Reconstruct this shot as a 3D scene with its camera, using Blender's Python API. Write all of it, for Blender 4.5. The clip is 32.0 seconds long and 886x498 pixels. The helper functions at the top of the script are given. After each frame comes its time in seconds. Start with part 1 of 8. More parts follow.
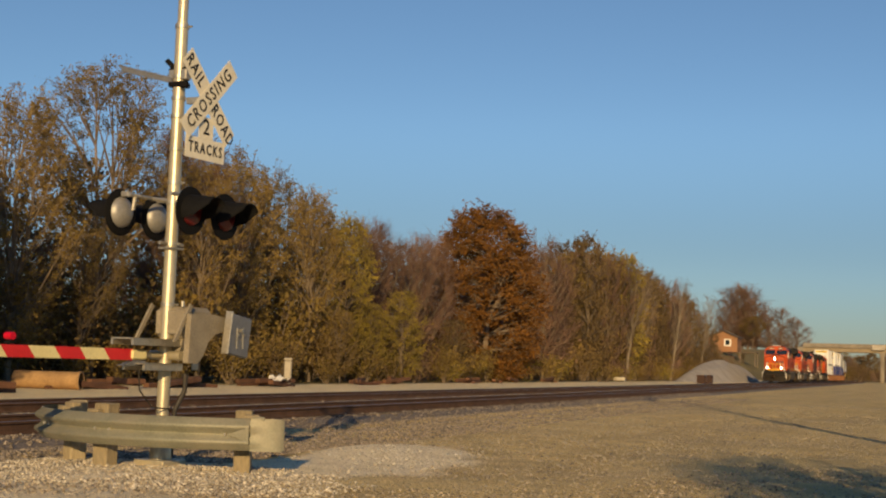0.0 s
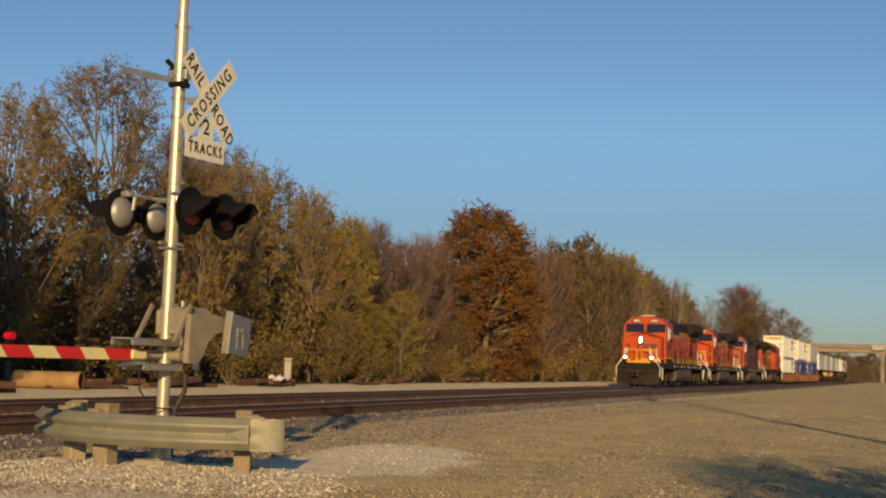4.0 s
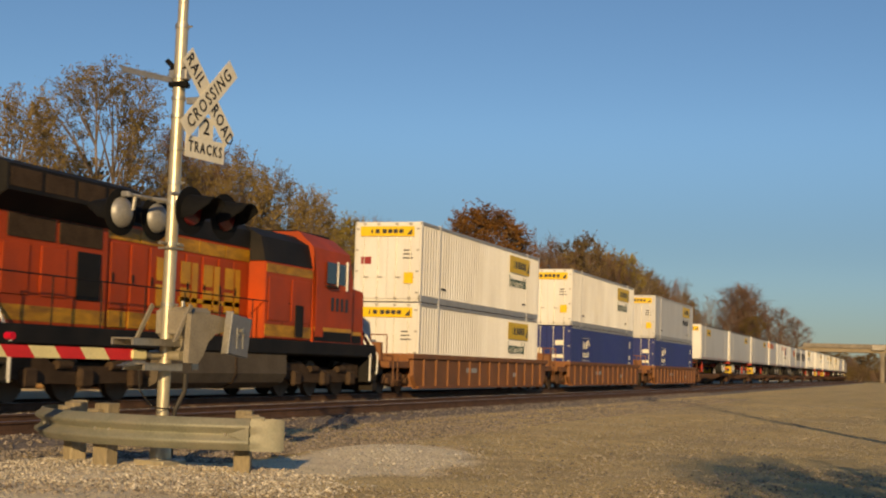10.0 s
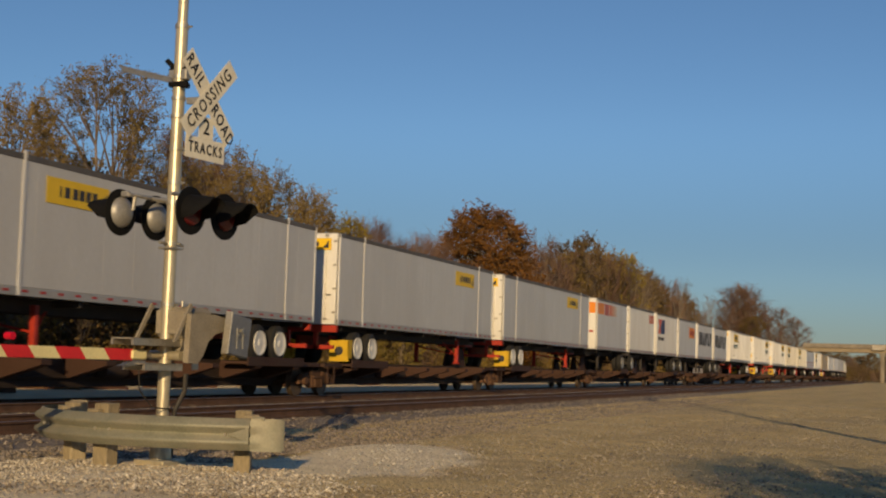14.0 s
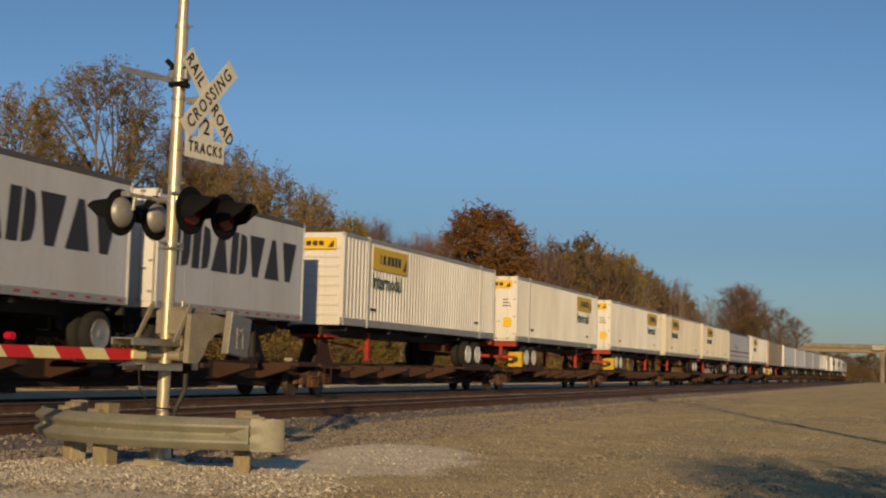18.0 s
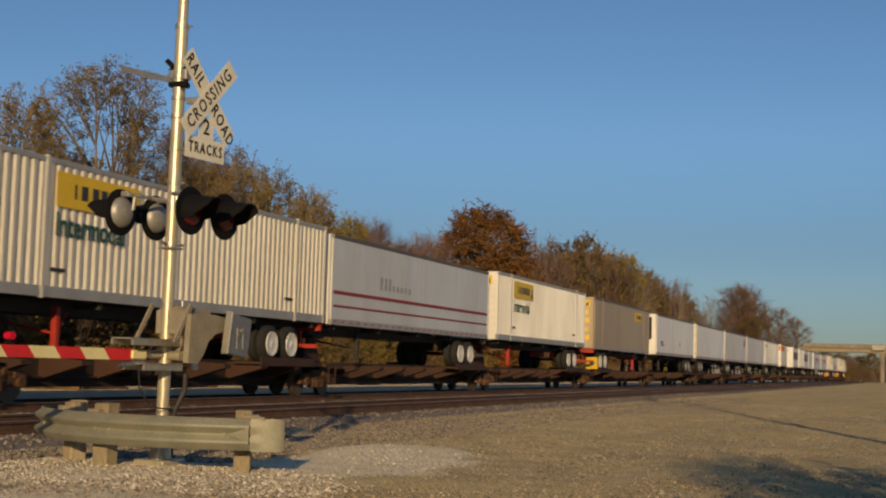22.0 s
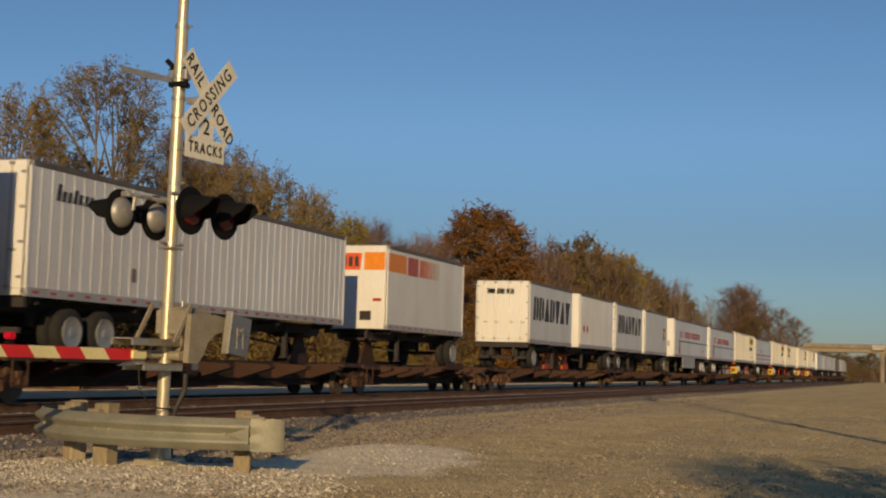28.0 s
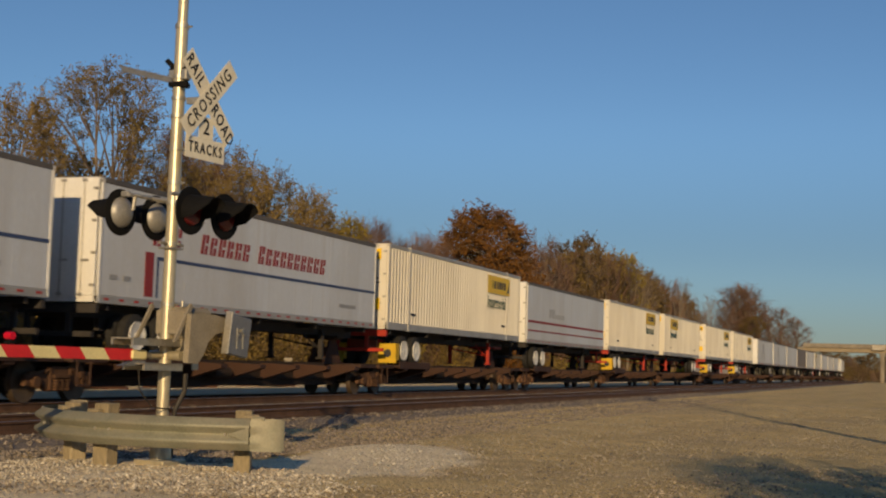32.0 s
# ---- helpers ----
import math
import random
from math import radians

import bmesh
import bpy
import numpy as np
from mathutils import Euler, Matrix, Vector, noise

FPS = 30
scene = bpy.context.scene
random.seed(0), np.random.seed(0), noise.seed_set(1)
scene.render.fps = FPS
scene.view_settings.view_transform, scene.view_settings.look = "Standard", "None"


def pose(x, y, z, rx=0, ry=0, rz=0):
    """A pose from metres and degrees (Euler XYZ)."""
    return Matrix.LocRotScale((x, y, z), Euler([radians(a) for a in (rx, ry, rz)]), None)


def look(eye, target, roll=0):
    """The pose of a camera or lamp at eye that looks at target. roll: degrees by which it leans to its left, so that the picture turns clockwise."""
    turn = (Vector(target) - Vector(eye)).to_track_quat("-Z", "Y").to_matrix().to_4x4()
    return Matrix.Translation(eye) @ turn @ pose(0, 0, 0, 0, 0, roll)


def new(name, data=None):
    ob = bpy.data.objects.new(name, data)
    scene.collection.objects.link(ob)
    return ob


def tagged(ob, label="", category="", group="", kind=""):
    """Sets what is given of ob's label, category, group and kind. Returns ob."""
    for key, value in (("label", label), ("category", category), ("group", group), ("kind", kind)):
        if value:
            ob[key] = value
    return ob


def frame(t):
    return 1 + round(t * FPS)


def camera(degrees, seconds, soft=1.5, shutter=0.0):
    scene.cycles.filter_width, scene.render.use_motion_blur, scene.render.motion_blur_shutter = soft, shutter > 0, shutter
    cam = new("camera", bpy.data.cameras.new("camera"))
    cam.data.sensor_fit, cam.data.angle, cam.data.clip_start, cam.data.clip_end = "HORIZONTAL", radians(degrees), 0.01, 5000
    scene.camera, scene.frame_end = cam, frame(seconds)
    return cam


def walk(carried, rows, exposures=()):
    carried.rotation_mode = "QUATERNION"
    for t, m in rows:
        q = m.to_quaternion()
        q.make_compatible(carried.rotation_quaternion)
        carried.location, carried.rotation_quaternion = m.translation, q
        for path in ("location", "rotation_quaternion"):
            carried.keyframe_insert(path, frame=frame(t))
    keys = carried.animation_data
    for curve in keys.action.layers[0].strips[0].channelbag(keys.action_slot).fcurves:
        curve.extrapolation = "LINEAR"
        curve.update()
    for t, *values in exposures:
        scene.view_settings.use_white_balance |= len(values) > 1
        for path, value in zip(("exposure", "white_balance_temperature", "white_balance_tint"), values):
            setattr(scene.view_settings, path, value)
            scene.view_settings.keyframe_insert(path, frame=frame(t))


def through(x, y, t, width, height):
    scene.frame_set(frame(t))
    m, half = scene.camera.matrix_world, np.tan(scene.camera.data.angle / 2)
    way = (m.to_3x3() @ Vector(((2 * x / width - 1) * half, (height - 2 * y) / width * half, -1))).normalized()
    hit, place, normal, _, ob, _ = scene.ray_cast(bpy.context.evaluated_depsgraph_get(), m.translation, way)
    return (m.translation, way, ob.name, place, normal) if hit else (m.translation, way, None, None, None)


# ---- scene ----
cam = camera(35.74, 32.0, soft=2.15, shutter=0.12)
EYE = (0.0, 0.0, 1.02)
VIEW = (0.94085, 0.32826, 0.08432)
STAND = look(EYE, (EYE[0] + VIEW[0], EYE[1] + VIEW[1], EYE[2] + VIEW[2]), 1.65)
walk(cam, [(0.0, STAND), (32.0, STAND)], exposures=[(0.0, -0.05, 7500, 10), (9.5, -0.05, 7500, 10), (11.3, -0.32, 6900, 10), (12.5, -0.35, 6850, 10), (32.0, -0.35, 6850, 10)])

# ---- light: low autumn sun from behind the left shoulder, clear sky ----
SUN_FROM = Vector((-0.958, -0.287, 0.0)).normalized()
SUN_HEIGHT = radians(14.5)
sun = new("sun", bpy.data.lights.new("sun", "SUN"))
sun.data.energy, sun.data.angle, sun.data.color = 4.7, radians(0.6), (1.0, 0.735, 0.405)
sun.matrix_world = look((SUN_FROM.x * 100, SUN_FROM.y * 100, 100 * math.tan(SUN_HEIGHT)), (0, 0, 0))
world = bpy.data.worlds.new("sky")
scene.world = world
world.use_nodes = True
wn = world.node_tree
sky = wn.nodes.new("ShaderNodeTexSky")
sky.sky_type, sky.sun_disc = "NISHITA", False
sky.sun_elevation = SUN_HEIGHT
sky.sun_rotation = math.atan2(SUN_FROM.x, SUN_FROM.y)
sky.air_density, sky.dust_density, sky.ozone_density = 0.85, 0.05, 4.3
wn.nodes["Background"].inputs["Strength"].default_value = 0.101
# dull haze low over the horizon, clear blue above
way = wn.nodes.new("ShaderNodeTexCoord")
apart = wn.nodes.new("ShaderNodeSeparateXYZ")
wn.links.new(way.outputs["Generated"], apart.inputs[0])
haze = wn.nodes.new("ShaderNodeValToRGB")
haze.color_ramp.interpolation = "EASE"
haze.color_ramp.elements[0].position, haze.color_ramp.elements[0].color = 0.0, (0.52, 0.50, 0.49, 1)
haze.color_ramp.elements[1].position, haze.color_ramp.elements[1].color = 0.18, (1.02, 1.05, 1.06, 1)
low = haze.color_ramp.elements.new(0.075)
low.color = (0.69, 0.69, 0.71, 1)
wn.links.new(apart.outputs["Z"], haze.inputs[0])
tone = wn.nodes.new("ShaderNodeVectorMath")
tone.operation = "MULTIPLY"
wn.links.new(sky.outputs[0], tone.inputs[0])
wn.links.new(haze.outputs[0], tone.inputs[1])
wn.links.new(tone.outputs[0], wn.nodes["Background"].inputs["Color"])

TRACK_FAR, TRACK_NEAR = 18.25, 13.56      # centre lines (y); rail tops at z = 0
SPEED = 23.1566                           # of the train, along -x


# ---- building helpers ----
def mat(name, color, rough=0.7, metal=0.0, vary=0.25, scale=6.0, fine=60.0, bump=0.15, dirt=None, dirt_amount=0.0, rnd=0.0, spec=0.4, stretch=(1, 1, 1)):
    """A surface with coarse and fine variation, relief and, where given, dirt in blotches."""
    m = bpy.data.materials.new(name)
    m.use_nodes = True
    nt = m.node_tree
    b = nt.nodes["Principled BSDF"]
    b.inputs["Roughness"].default_value, b.inputs["Metallic"].default_value = rough, metal
    b.inputs["Specular IOR Level"].default_value = spec
    co = nt.nodes.new("ShaderNodeTexCoord")
    mp = nt.nodes.new("ShaderNodeMapping")
    mp.inputs["Scale"].default_value = stretch
    nt.links.new(co.outputs["Object"], mp.inputs["Vector"])
    n1, n2 = nt.nodes.new("ShaderNodeTexNoise"), nt.nodes.new("ShaderNodeTexNoise")
    for n, s, d in ((n1, scale, 4), (n2, fine, 3)):
        n.inputs["Scale"].default_value, n.inputs["Detail"].default_value = s, d
        nt.links.new(mp.outputs[0], n.inputs["Vector"])
    add = nt.nodes.new("ShaderNodeMath")
    add.operation = "ADD"
    nt.links.new(n1.outputs[0], add.inputs[0])
    nt.links.new(n2.outputs[0], add.inputs[1])
    ramp = nt.nodes.new("ShaderNodeMapRange")
    ramp.inputs["From Min"].default_value, ramp.inputs["From Max"].default_value = 0.7, 1.3
    ramp.inputs["To Min"].default_value, ramp.inputs["To Max"].default_value = 1 - vary, 1 + vary
    nt.links.new(add.outputs[0], ramp.inputs["Value"])
    last = ramp.outputs[0]
    if rnd:
        oi = nt.nodes.new("ShaderNodeObjectInfo")
        r2 = nt.nodes.new("ShaderNodeMapRange")
        r2.inputs["To Min"].default_value, r2.inputs["To Max"].default_value = 1 - rnd, 1 + rnd
        nt.links.new(oi.outputs["Random"], r2.inputs["Value"])
        mul = nt.nodes.new("ShaderNodeMath")
        mul.operation = "MULTIPLY"
        nt.links.new(last, mul.inputs[0])
        nt.links.new(r2.outputs[0], mul.inputs[1])
        last = mul.outputs[0]
    mix = nt.nodes.new("ShaderNodeVectorMath")
    mix.operation = "SCALE"
    mix.inputs[0].default_value = color
    nt.links.new(last, mix.inputs["Scale"])
    out = mix.outputs[0]
    if dirt:
        n3 = nt.nodes.new("ShaderNodeTexNoise")
        n3.inputs["Scale"].default_value, n3.inputs["Detail"].default_value = scale * 0.6, 6
        nt.links.new(mp.outputs[0], n3.inputs["Vector"])
        r3 = nt.nodes.new("ShaderNodeMapRange")
        r3.inputs["From Min"].default_value, r3.inputs["From Max"].default_value = 0.42, 0.72
        r3.inputs["To Max"].default_value = dirt_amount
        nt.links.new(n3.outputs[0], r3.inputs["Value"])
        mx = nt.nodes.new("ShaderNodeMix")
        mx.data_type = "RGBA"
        for i, s in enumerate(mx.inputs):
            if s.type == "RGBA" and s.name == "A":
                nt.links.new(out, s)
            if s.type == "RGBA" and s.name == "B":
                s.default_value = (*dirt, 1)
        nt.links.new(r3.outputs[0], mx.inputs[0])
        out = [s for s in mx.outputs if s.type == "RGBA"][0]
    nt.links.new(out, b.inputs["Base Color"])
    if bump:
        bp = nt.nodes.new("ShaderNodeBump")
        bp.inputs["Strength"].default_value, bp.inputs["Distance"].default_value = bump, 0.02
        nt.links.new(n2.outputs[0], bp.inputs["Height"])
        nt.links.new(bp.outputs[0], b.inputs["Normal"])
    return m


def glow(name, color, strength):
    m = bpy.data.materials.new(name)
    m.use_nodes = True
    b = m.node_tree.nodes["Principled BSDF"]
    b.inputs["Base Color"].default_value = (*color, 1)
    b.inputs["Emission Color"].default_value = (*color, 1)
    b.inputs["Emission Strength"].default_value = strength
    return m


class Shape:
    """Gathers simple solids into one mesh."""

    def __init__(self):
        self.v, self.f = [], []

    def add(self, verts, faces, m=None):
        n = len(self.v)
        self.v += [tuple(m @ Vector(p)) for p in verts] if m is not None else [tuple(p) for p in verts]
        self.f += [tuple(i + n for i in q) for q in faces]
        return self

    def box(self, x0, x1, y0, y1, z0, z1, m=None):
        c = [(x, y, z) for x in (x0, x1) for y in (y0, y1) for z in (z0, z1)]
        return self.add(c, [(0, 1, 3, 2), (4, 6, 7, 5), (0, 4, 5, 1), (2, 3, 7, 6), (0, 2, 6, 4), (1, 5, 7, 3)], m)

    def cbox(self, x0, x1, y0, y1, z0, z1, c=0.02, m=None):
        """A box with its edges along x and its upright edges cut back."""
        p = [(x0, y0 + c), (x0 + c, y0), (x1 - c, y0), (x1, y0 + c), (x1, y1 - c), (x1 - c, y1), (x0 + c, y1), (x0, y1 - c)]
        q = [(min(max(a, x0 + c), x1 - c), min(max(b, y0 + c), y1 - c)) for a, b in p]
        v = [(a, b, z0) for a, b in q] + [(a, b, z0 + c) for a, b in p] + [(a, b, z1 - c) for a, b in p] + [(a, b, z1) for a, b in q]
        f = [tuple(range(7, -1, -1)), tuple(range(24, 32))]
        for r in range(3):
            f += [(8 * r + i, 8 * r + (i + 1) % 8, 8 * r + 8 + (i + 1) % 8, 8 * r + 8 + i) for i in range(8)]
        return self.add(v, f, m)

    def tube(self, a, b, r, n=10, r2=None, cap=True):
        """A round bar from a to b."""
        a, b = Vector(a), Vector(b)
        r2 = r if r2 is None else r2
        d = (b - a).normalized()
        u = d.orthogonal().normalized()
        w = d.cross(u)
        v = []
        for p, rr in ((a, r), (b, r2)):
            v += [p + rr * (math.cos(2 * math.pi * i / n) * u + math.sin(2 * math.pi * i / n) * w) for i in range(n)]
        f = [(i, (i + 1) % n, n + (i + 1) % n, n + i) for i in range(n)]
        if cap:
            f += [tuple(range(n - 1, -1, -1)), tuple(range(n, 2 * n))]
        return self.add(v, f)

    def pipe(self, pts, r, n=6):
        for a, b in zip(pts, pts[1:]):
            self.tube(a, b, r, n)
        return self

    def prism(self, outline, axis, lo, hi, m=None):
        """An outline of (a, b) drawn out along axis 'x', 'y' or 'z'; a, b are the other two axes in order."""
        k = {"x": 0, "y": 1, "z": 2}[axis]

        def put(a, b, c):
            q = [a, b]
            q.insert(k, c)
            return q
        n = len(outline)
        v = [put(a, b, lo) for a, b in outline] + [put(a, b, hi) for a, b in outline]
        f = [tuple(range(n - 1, -1, -1)), tuple(range(n, 2 * n))] + [(i, (i + 1) % n, n + (i + 1) % n, n + i) for i in range(n)]
        return self.add(v, f, m)

    def lathe(self, prof, n=20, m=None, cap=True):
        """Rings (r, z) round the z axis."""
        v = [(r * math.cos(2 * math.pi * i / n), r * math.sin(2 * math.pi * i / n), z) for r, z in prof for i in range(n)]
        f = [(n * k + i, n * k + (i + 1) % n, n * k + n + (i + 1) % n, n * k + n + i) for k in range(len(prof) - 1) for i in range(n)]
        if cap:
            f += [tuple(range(n - 1, -1, -1)), tuple(range(n * (len(prof) - 1), n * len(prof)))]
        return self.add(v, f, m)

    def mesh(self, name, material=None, smooth=False):
        me = bpy.data.meshes.new(name)
        me.from_pydata(self.v, [], self.f)
        bm = bmesh.new()
        bm.from_mesh(me)
        bmesh.ops.recalc_face_normals(bm, faces=bm.faces)
        bm.to_mesh(me)
        bm.free()
        if smooth:
            me.polygons.foreach_set("use_smooth", [True] * len(me.polygons))
            me.set_sharp_from_angle(angle=radians(40))
        if material:
            me.materials.append(material)
        return me


def part(name, shape, material, parent, label="", m=None, smooth=False):
    """Links a shape (or a ready mesh) as one mesh object under a thing or a part."""
    me = shape.mesh(name, material, smooth) if isinstance(shape, Shape) else shape
    ob = new(name, me)
    ob.parent = parent
    if m is not None:
        ob.matrix_basis = m
    if label:
        tagged(ob, label)
    return ob


def thing(name, label, category, m=None, group="", kind=""):
    ob = new(name)
    ob.empty_display_size = 0.2
    if m is not None:
        ob.matrix_basis = m
    return tagged(ob, label, category, group, kind)


def structure(name, shape, material, label, smooth=False):
    me = shape.mesh(name, material, smooth) if isinstance(shape, Shape) else shape
    return tagged(new(name, me), label, name.replace("_", " "), kind="structure")


def lettering(text, size, material, parent, m, name="lettering", stretch=1.0, bold=0.0, align="CENTER", space=1.0):
    """Raised letters in the built-in font, in the plane of m (x to the right, y up)."""
    cu = bpy.data.curves.new(name, "FONT")
    cu.body, cu.size, cu.extrude, cu.offset = text, size, 0.002, bold
    cu.align_x, cu.align_y = align, "CENTER"
    cu.resolution_u, cu.space_character = 2, space
    tmp = new(name, cu)
    bpy.context.view_layer.update()
    me = bpy.data.meshes.new_from_object(tmp.evaluated_get(bpy.context.evaluated_depsgraph_get()))
    bpy.data.objects.remove(tmp)
    for v in me.vertices:
        v.co.x *= stretch
    me.materials.clear()
    me.materials.append(material)
    ob = new(name, me)
    ob.parent, ob.matrix_basis = parent, m
    return ob


# faces of a car body: the near side (towards -y), the far side, and the leading end (towards -x)
def near_face(x, y, z):
    return Matrix.Translation((x, y, z)) @ Matrix(((1, 0, 0, 0), (0, 0, -1, 0), (0, 1, 0, 0), (0, 0, 0, 1)))


def front_face(x, y, z):
    return Matrix.Translation((x, y, z)) @ Matrix(((0, 0, -1, 0), (-1, 0, 0, 0), (0, 1, 0, 0), (0, 0, 0, 1)))

# ---- materials of the place ----
def ground_mat():
    """Tan gravel and dirt: pebbles, worn wheel tracks along the railway, pale limestone by the crossing and beyond the tracks."""
    m = bpy.data.materials.new("gravel_ground")
    m.use_nodes = True
    nt = m.node_tree
    b = nt.nodes["Principled BSDF"]
    b.inputs["Roughness"].default_value = 0.95
    b.inputs["Specular IOR Level"].default_value = 0.15
    co = nt.nodes.new("ShaderNodeTexCoord")

    def noise(scale, detail=4, stretch=None):
        n = nt.nodes.new("ShaderNodeTexNoise")
        n.inputs["Scale"].default_value, n.inputs["Detail"].default_value = scale, detail
        src = co.outputs["Object"]
        if stretch:
            mp = nt.nodes.new("ShaderNodeMapping")
            mp.inputs["Scale"].default_value = stretch
            nt.links.new(src, mp.inputs["Vector"])
            src = mp.outputs[0]
        nt.links.new(src, n.inputs["Vector"])
        return n.outputs[0]

    def step(v, lo, hi, a=0.0, c=1.0):
        r = nt.nodes.new("ShaderNodeMapRange")
        for k, x in (("From Min", lo), ("From Max", hi), ("To Min", a), ("To Max", c)):
            r.inputs[k].default_value = x
        nt.links.new(v, r.inputs["Value"])
        return r.outputs[0]

    def mixed(f, a, c):
        mx = nt.nodes.new("ShaderNodeMix")
        mx.data_type = "RGBA"
        ins = [s for s in mx.inputs if s.type == "RGBA"]
        for s, v in zip(ins, (a, c)):
            if isinstance(v, tuple):
                s.default_value = (*v, 1)
            else:
                nt.links.new(v, s)
        nt.links.new(f, mx.inputs[0])
        return [s for s in mx.outputs if s.type == "RGBA"][0]

    vor = nt.nodes.new("ShaderNodeTexVoronoi")
    vor.inputs["Scale"].default_value = 22
    nt.links.new(co.outputs["Object"], vor.inputs["Vector"])
    base = mixed(step(noise(0.9, 6), 0.38, 0.62), (0.54, 0.40, 0.175), (0.76, 0.575, 0.26))
    base = mixed(step(noise(0.35, 5, (0.12, 1.0, 1.0)), 0.45, 0.62, 0, 0.6), base, (0.80, 0.61, 0.28))
    base = mixed(step(noise(0.22, 6), 0.50, 0.62, 0, 0.45), base, (0.43, 0.34, 0.22))
    base = mixed(step(noise(2.5, 5), 0.52, 0.7, 0, 0.5), base, (0.30, 0.235, 0.145))
    base = mixed(step(noise(14, 6), 0.45, 0.7, 0, 0.55), base, (0.27, 0.215, 0.14))
    peb = mixed(step(vor.outputs["Color"], 0.2, 0.9, 0, 0.4), base, (0.74, 0.58, 0.32))
    att = nt.nodes.new("ShaderNodeAttribute")
    att.attribute_name = "pale"
    f = nt.nodes.new("ShaderNodeMath")
    f.operation = "MULTIPLY"
    nt.links.new(att.outputs["Fac"], f.inputs[0])
    nt.links.new(step(noise(3.0, 5), 0.3, 0.55, 0.62, 1.0), f.inputs[1])
    out = mixed(f.outputs[0], peb, mixed(step(vor.outputs["Color"], 0.1, 0.9), (0.84, 0.71, 0.48), (0.95, 0.82, 0.58)))
    att2 = nt.nodes.new("ShaderNodeAttribute")
    att2.attribute_name = "grassy"
    out = mixed(att2.outputs["Fac"], out, mixed(step(noise(1.5, 6), 0.35, 0.65), (0.17, 0.14, 0.07), (0.26, 0.21, 0.10)))
    nt.links.new(out, b.inputs["Base Color"])
    bp = nt.nodes.new("ShaderNodeBump")
    bp.inputs["Strength"].default_value, bp.inputs["Distance"].default_value = 0.75, 0.04
    h = nt.nodes.new("ShaderNodeMath")
    h.operation = "ADD"
    nt.links.new(vor.outputs["Distance"], h.inputs[0])
    nt.links.new(noise(9, 6), h.inputs[1])
    nt.links.new(h.outputs[0], bp.inputs["Height"])
    nt.links.new(bp.outputs[0], b.inputs["Normal"])
    return m


def leaf_mat(name, c1, c2, through=0.25):
    m = bpy.data.materials.new(name)
    m.use_nodes = True
    nt = m.node_tree
    b = nt.nodes["Principled BSDF"]
    b.inputs["Roughness"].default_value = 0.7
    b.inputs["Specular IOR Level"].default_value = 0.2
    g = nt.nodes.new("ShaderNodeNewGeometry")
    oi = nt.nodes.new("ShaderNodeObjectInfo")
    ramp = nt.nodes.new("ShaderNodeValToRGB")
    ramp.color_ramp.elements[0].color, ramp.color_ramp.elements[1].color = (*c1, 1), (*c2, 1)
    mid = ramp.color_ramp.elements.new(0.75)
    mid.color = (*[(a * 0.45 + c * 0.55) for a, c in zip(c1, c2)], 1)
    co = nt.nodes.new("ShaderNodeTexCoord")
    clump = nt.nodes.new("ShaderNodeTexNoise")          # whole sprays turn colour together
    clump.inputs["Scale"].default_value, clump.inputs["Detail"].default_value = 0.75, 2
    nt.links.new(co.outputs["Object"], clump.inputs["Vector"])
    wide = nt.nodes.new("ShaderNodeMapRange")
    wide.inputs["From Min"].default_value, wide.inputs["From Max"].default_value = 0.34, 0.66
    nt.links.new(clump.outputs[0], wide.inputs["Value"])
    half = nt.nodes.new("ShaderNodeMath")
    half.operation = "ADD"
    nt.links.new(g.outputs["Random Per Island"], half.inputs[0])
    nt.links.new(wide.outputs[0], half.inputs[1])
    mean = nt.nodes.new("ShaderNodeMath")
    mean.operation = "MULTIPLY"
    mean.inputs[1].default_value = 0.5
    nt.links.new(half.outputs[0], mean.inputs[0])
    nt.links.new(mean.outputs[0], ramp.inputs[0])
    r = nt.nodes.new("ShaderNodeMapRange")
    r.inputs["To Min"].default_value, r.inputs["To Max"].default_value = 0.75, 1.25
    nt.links.new(oi.outputs["Random"], r.inputs["Value"])
    sc = nt.nodes.new("ShaderNodeVectorMath")
    sc.operation = "SCALE"
    nt.links.new(ramp.outputs[0], sc.inputs[0])
    nt.links.new(r.outputs[0], sc.inputs["Scale"])
    nt.links.new(sc.outputs[0], b.inputs["Base Color"])
    tr = nt.nodes.new("ShaderNodeBsdfTranslucent")
    nt.links.new(sc.outputs[0], tr.inputs["Color"])
    mx = nt.nodes.new("ShaderNodeMixShader")
    mx.inputs[0].default_value = through
    nt.links.new(b.outputs[0], mx.inputs[1])
    nt.links.new(tr.outputs[0], mx.inputs[2])
    nt.links.new(mx.outputs[0], nt.nodes["Material Output"].inputs["Surface"])
    return m


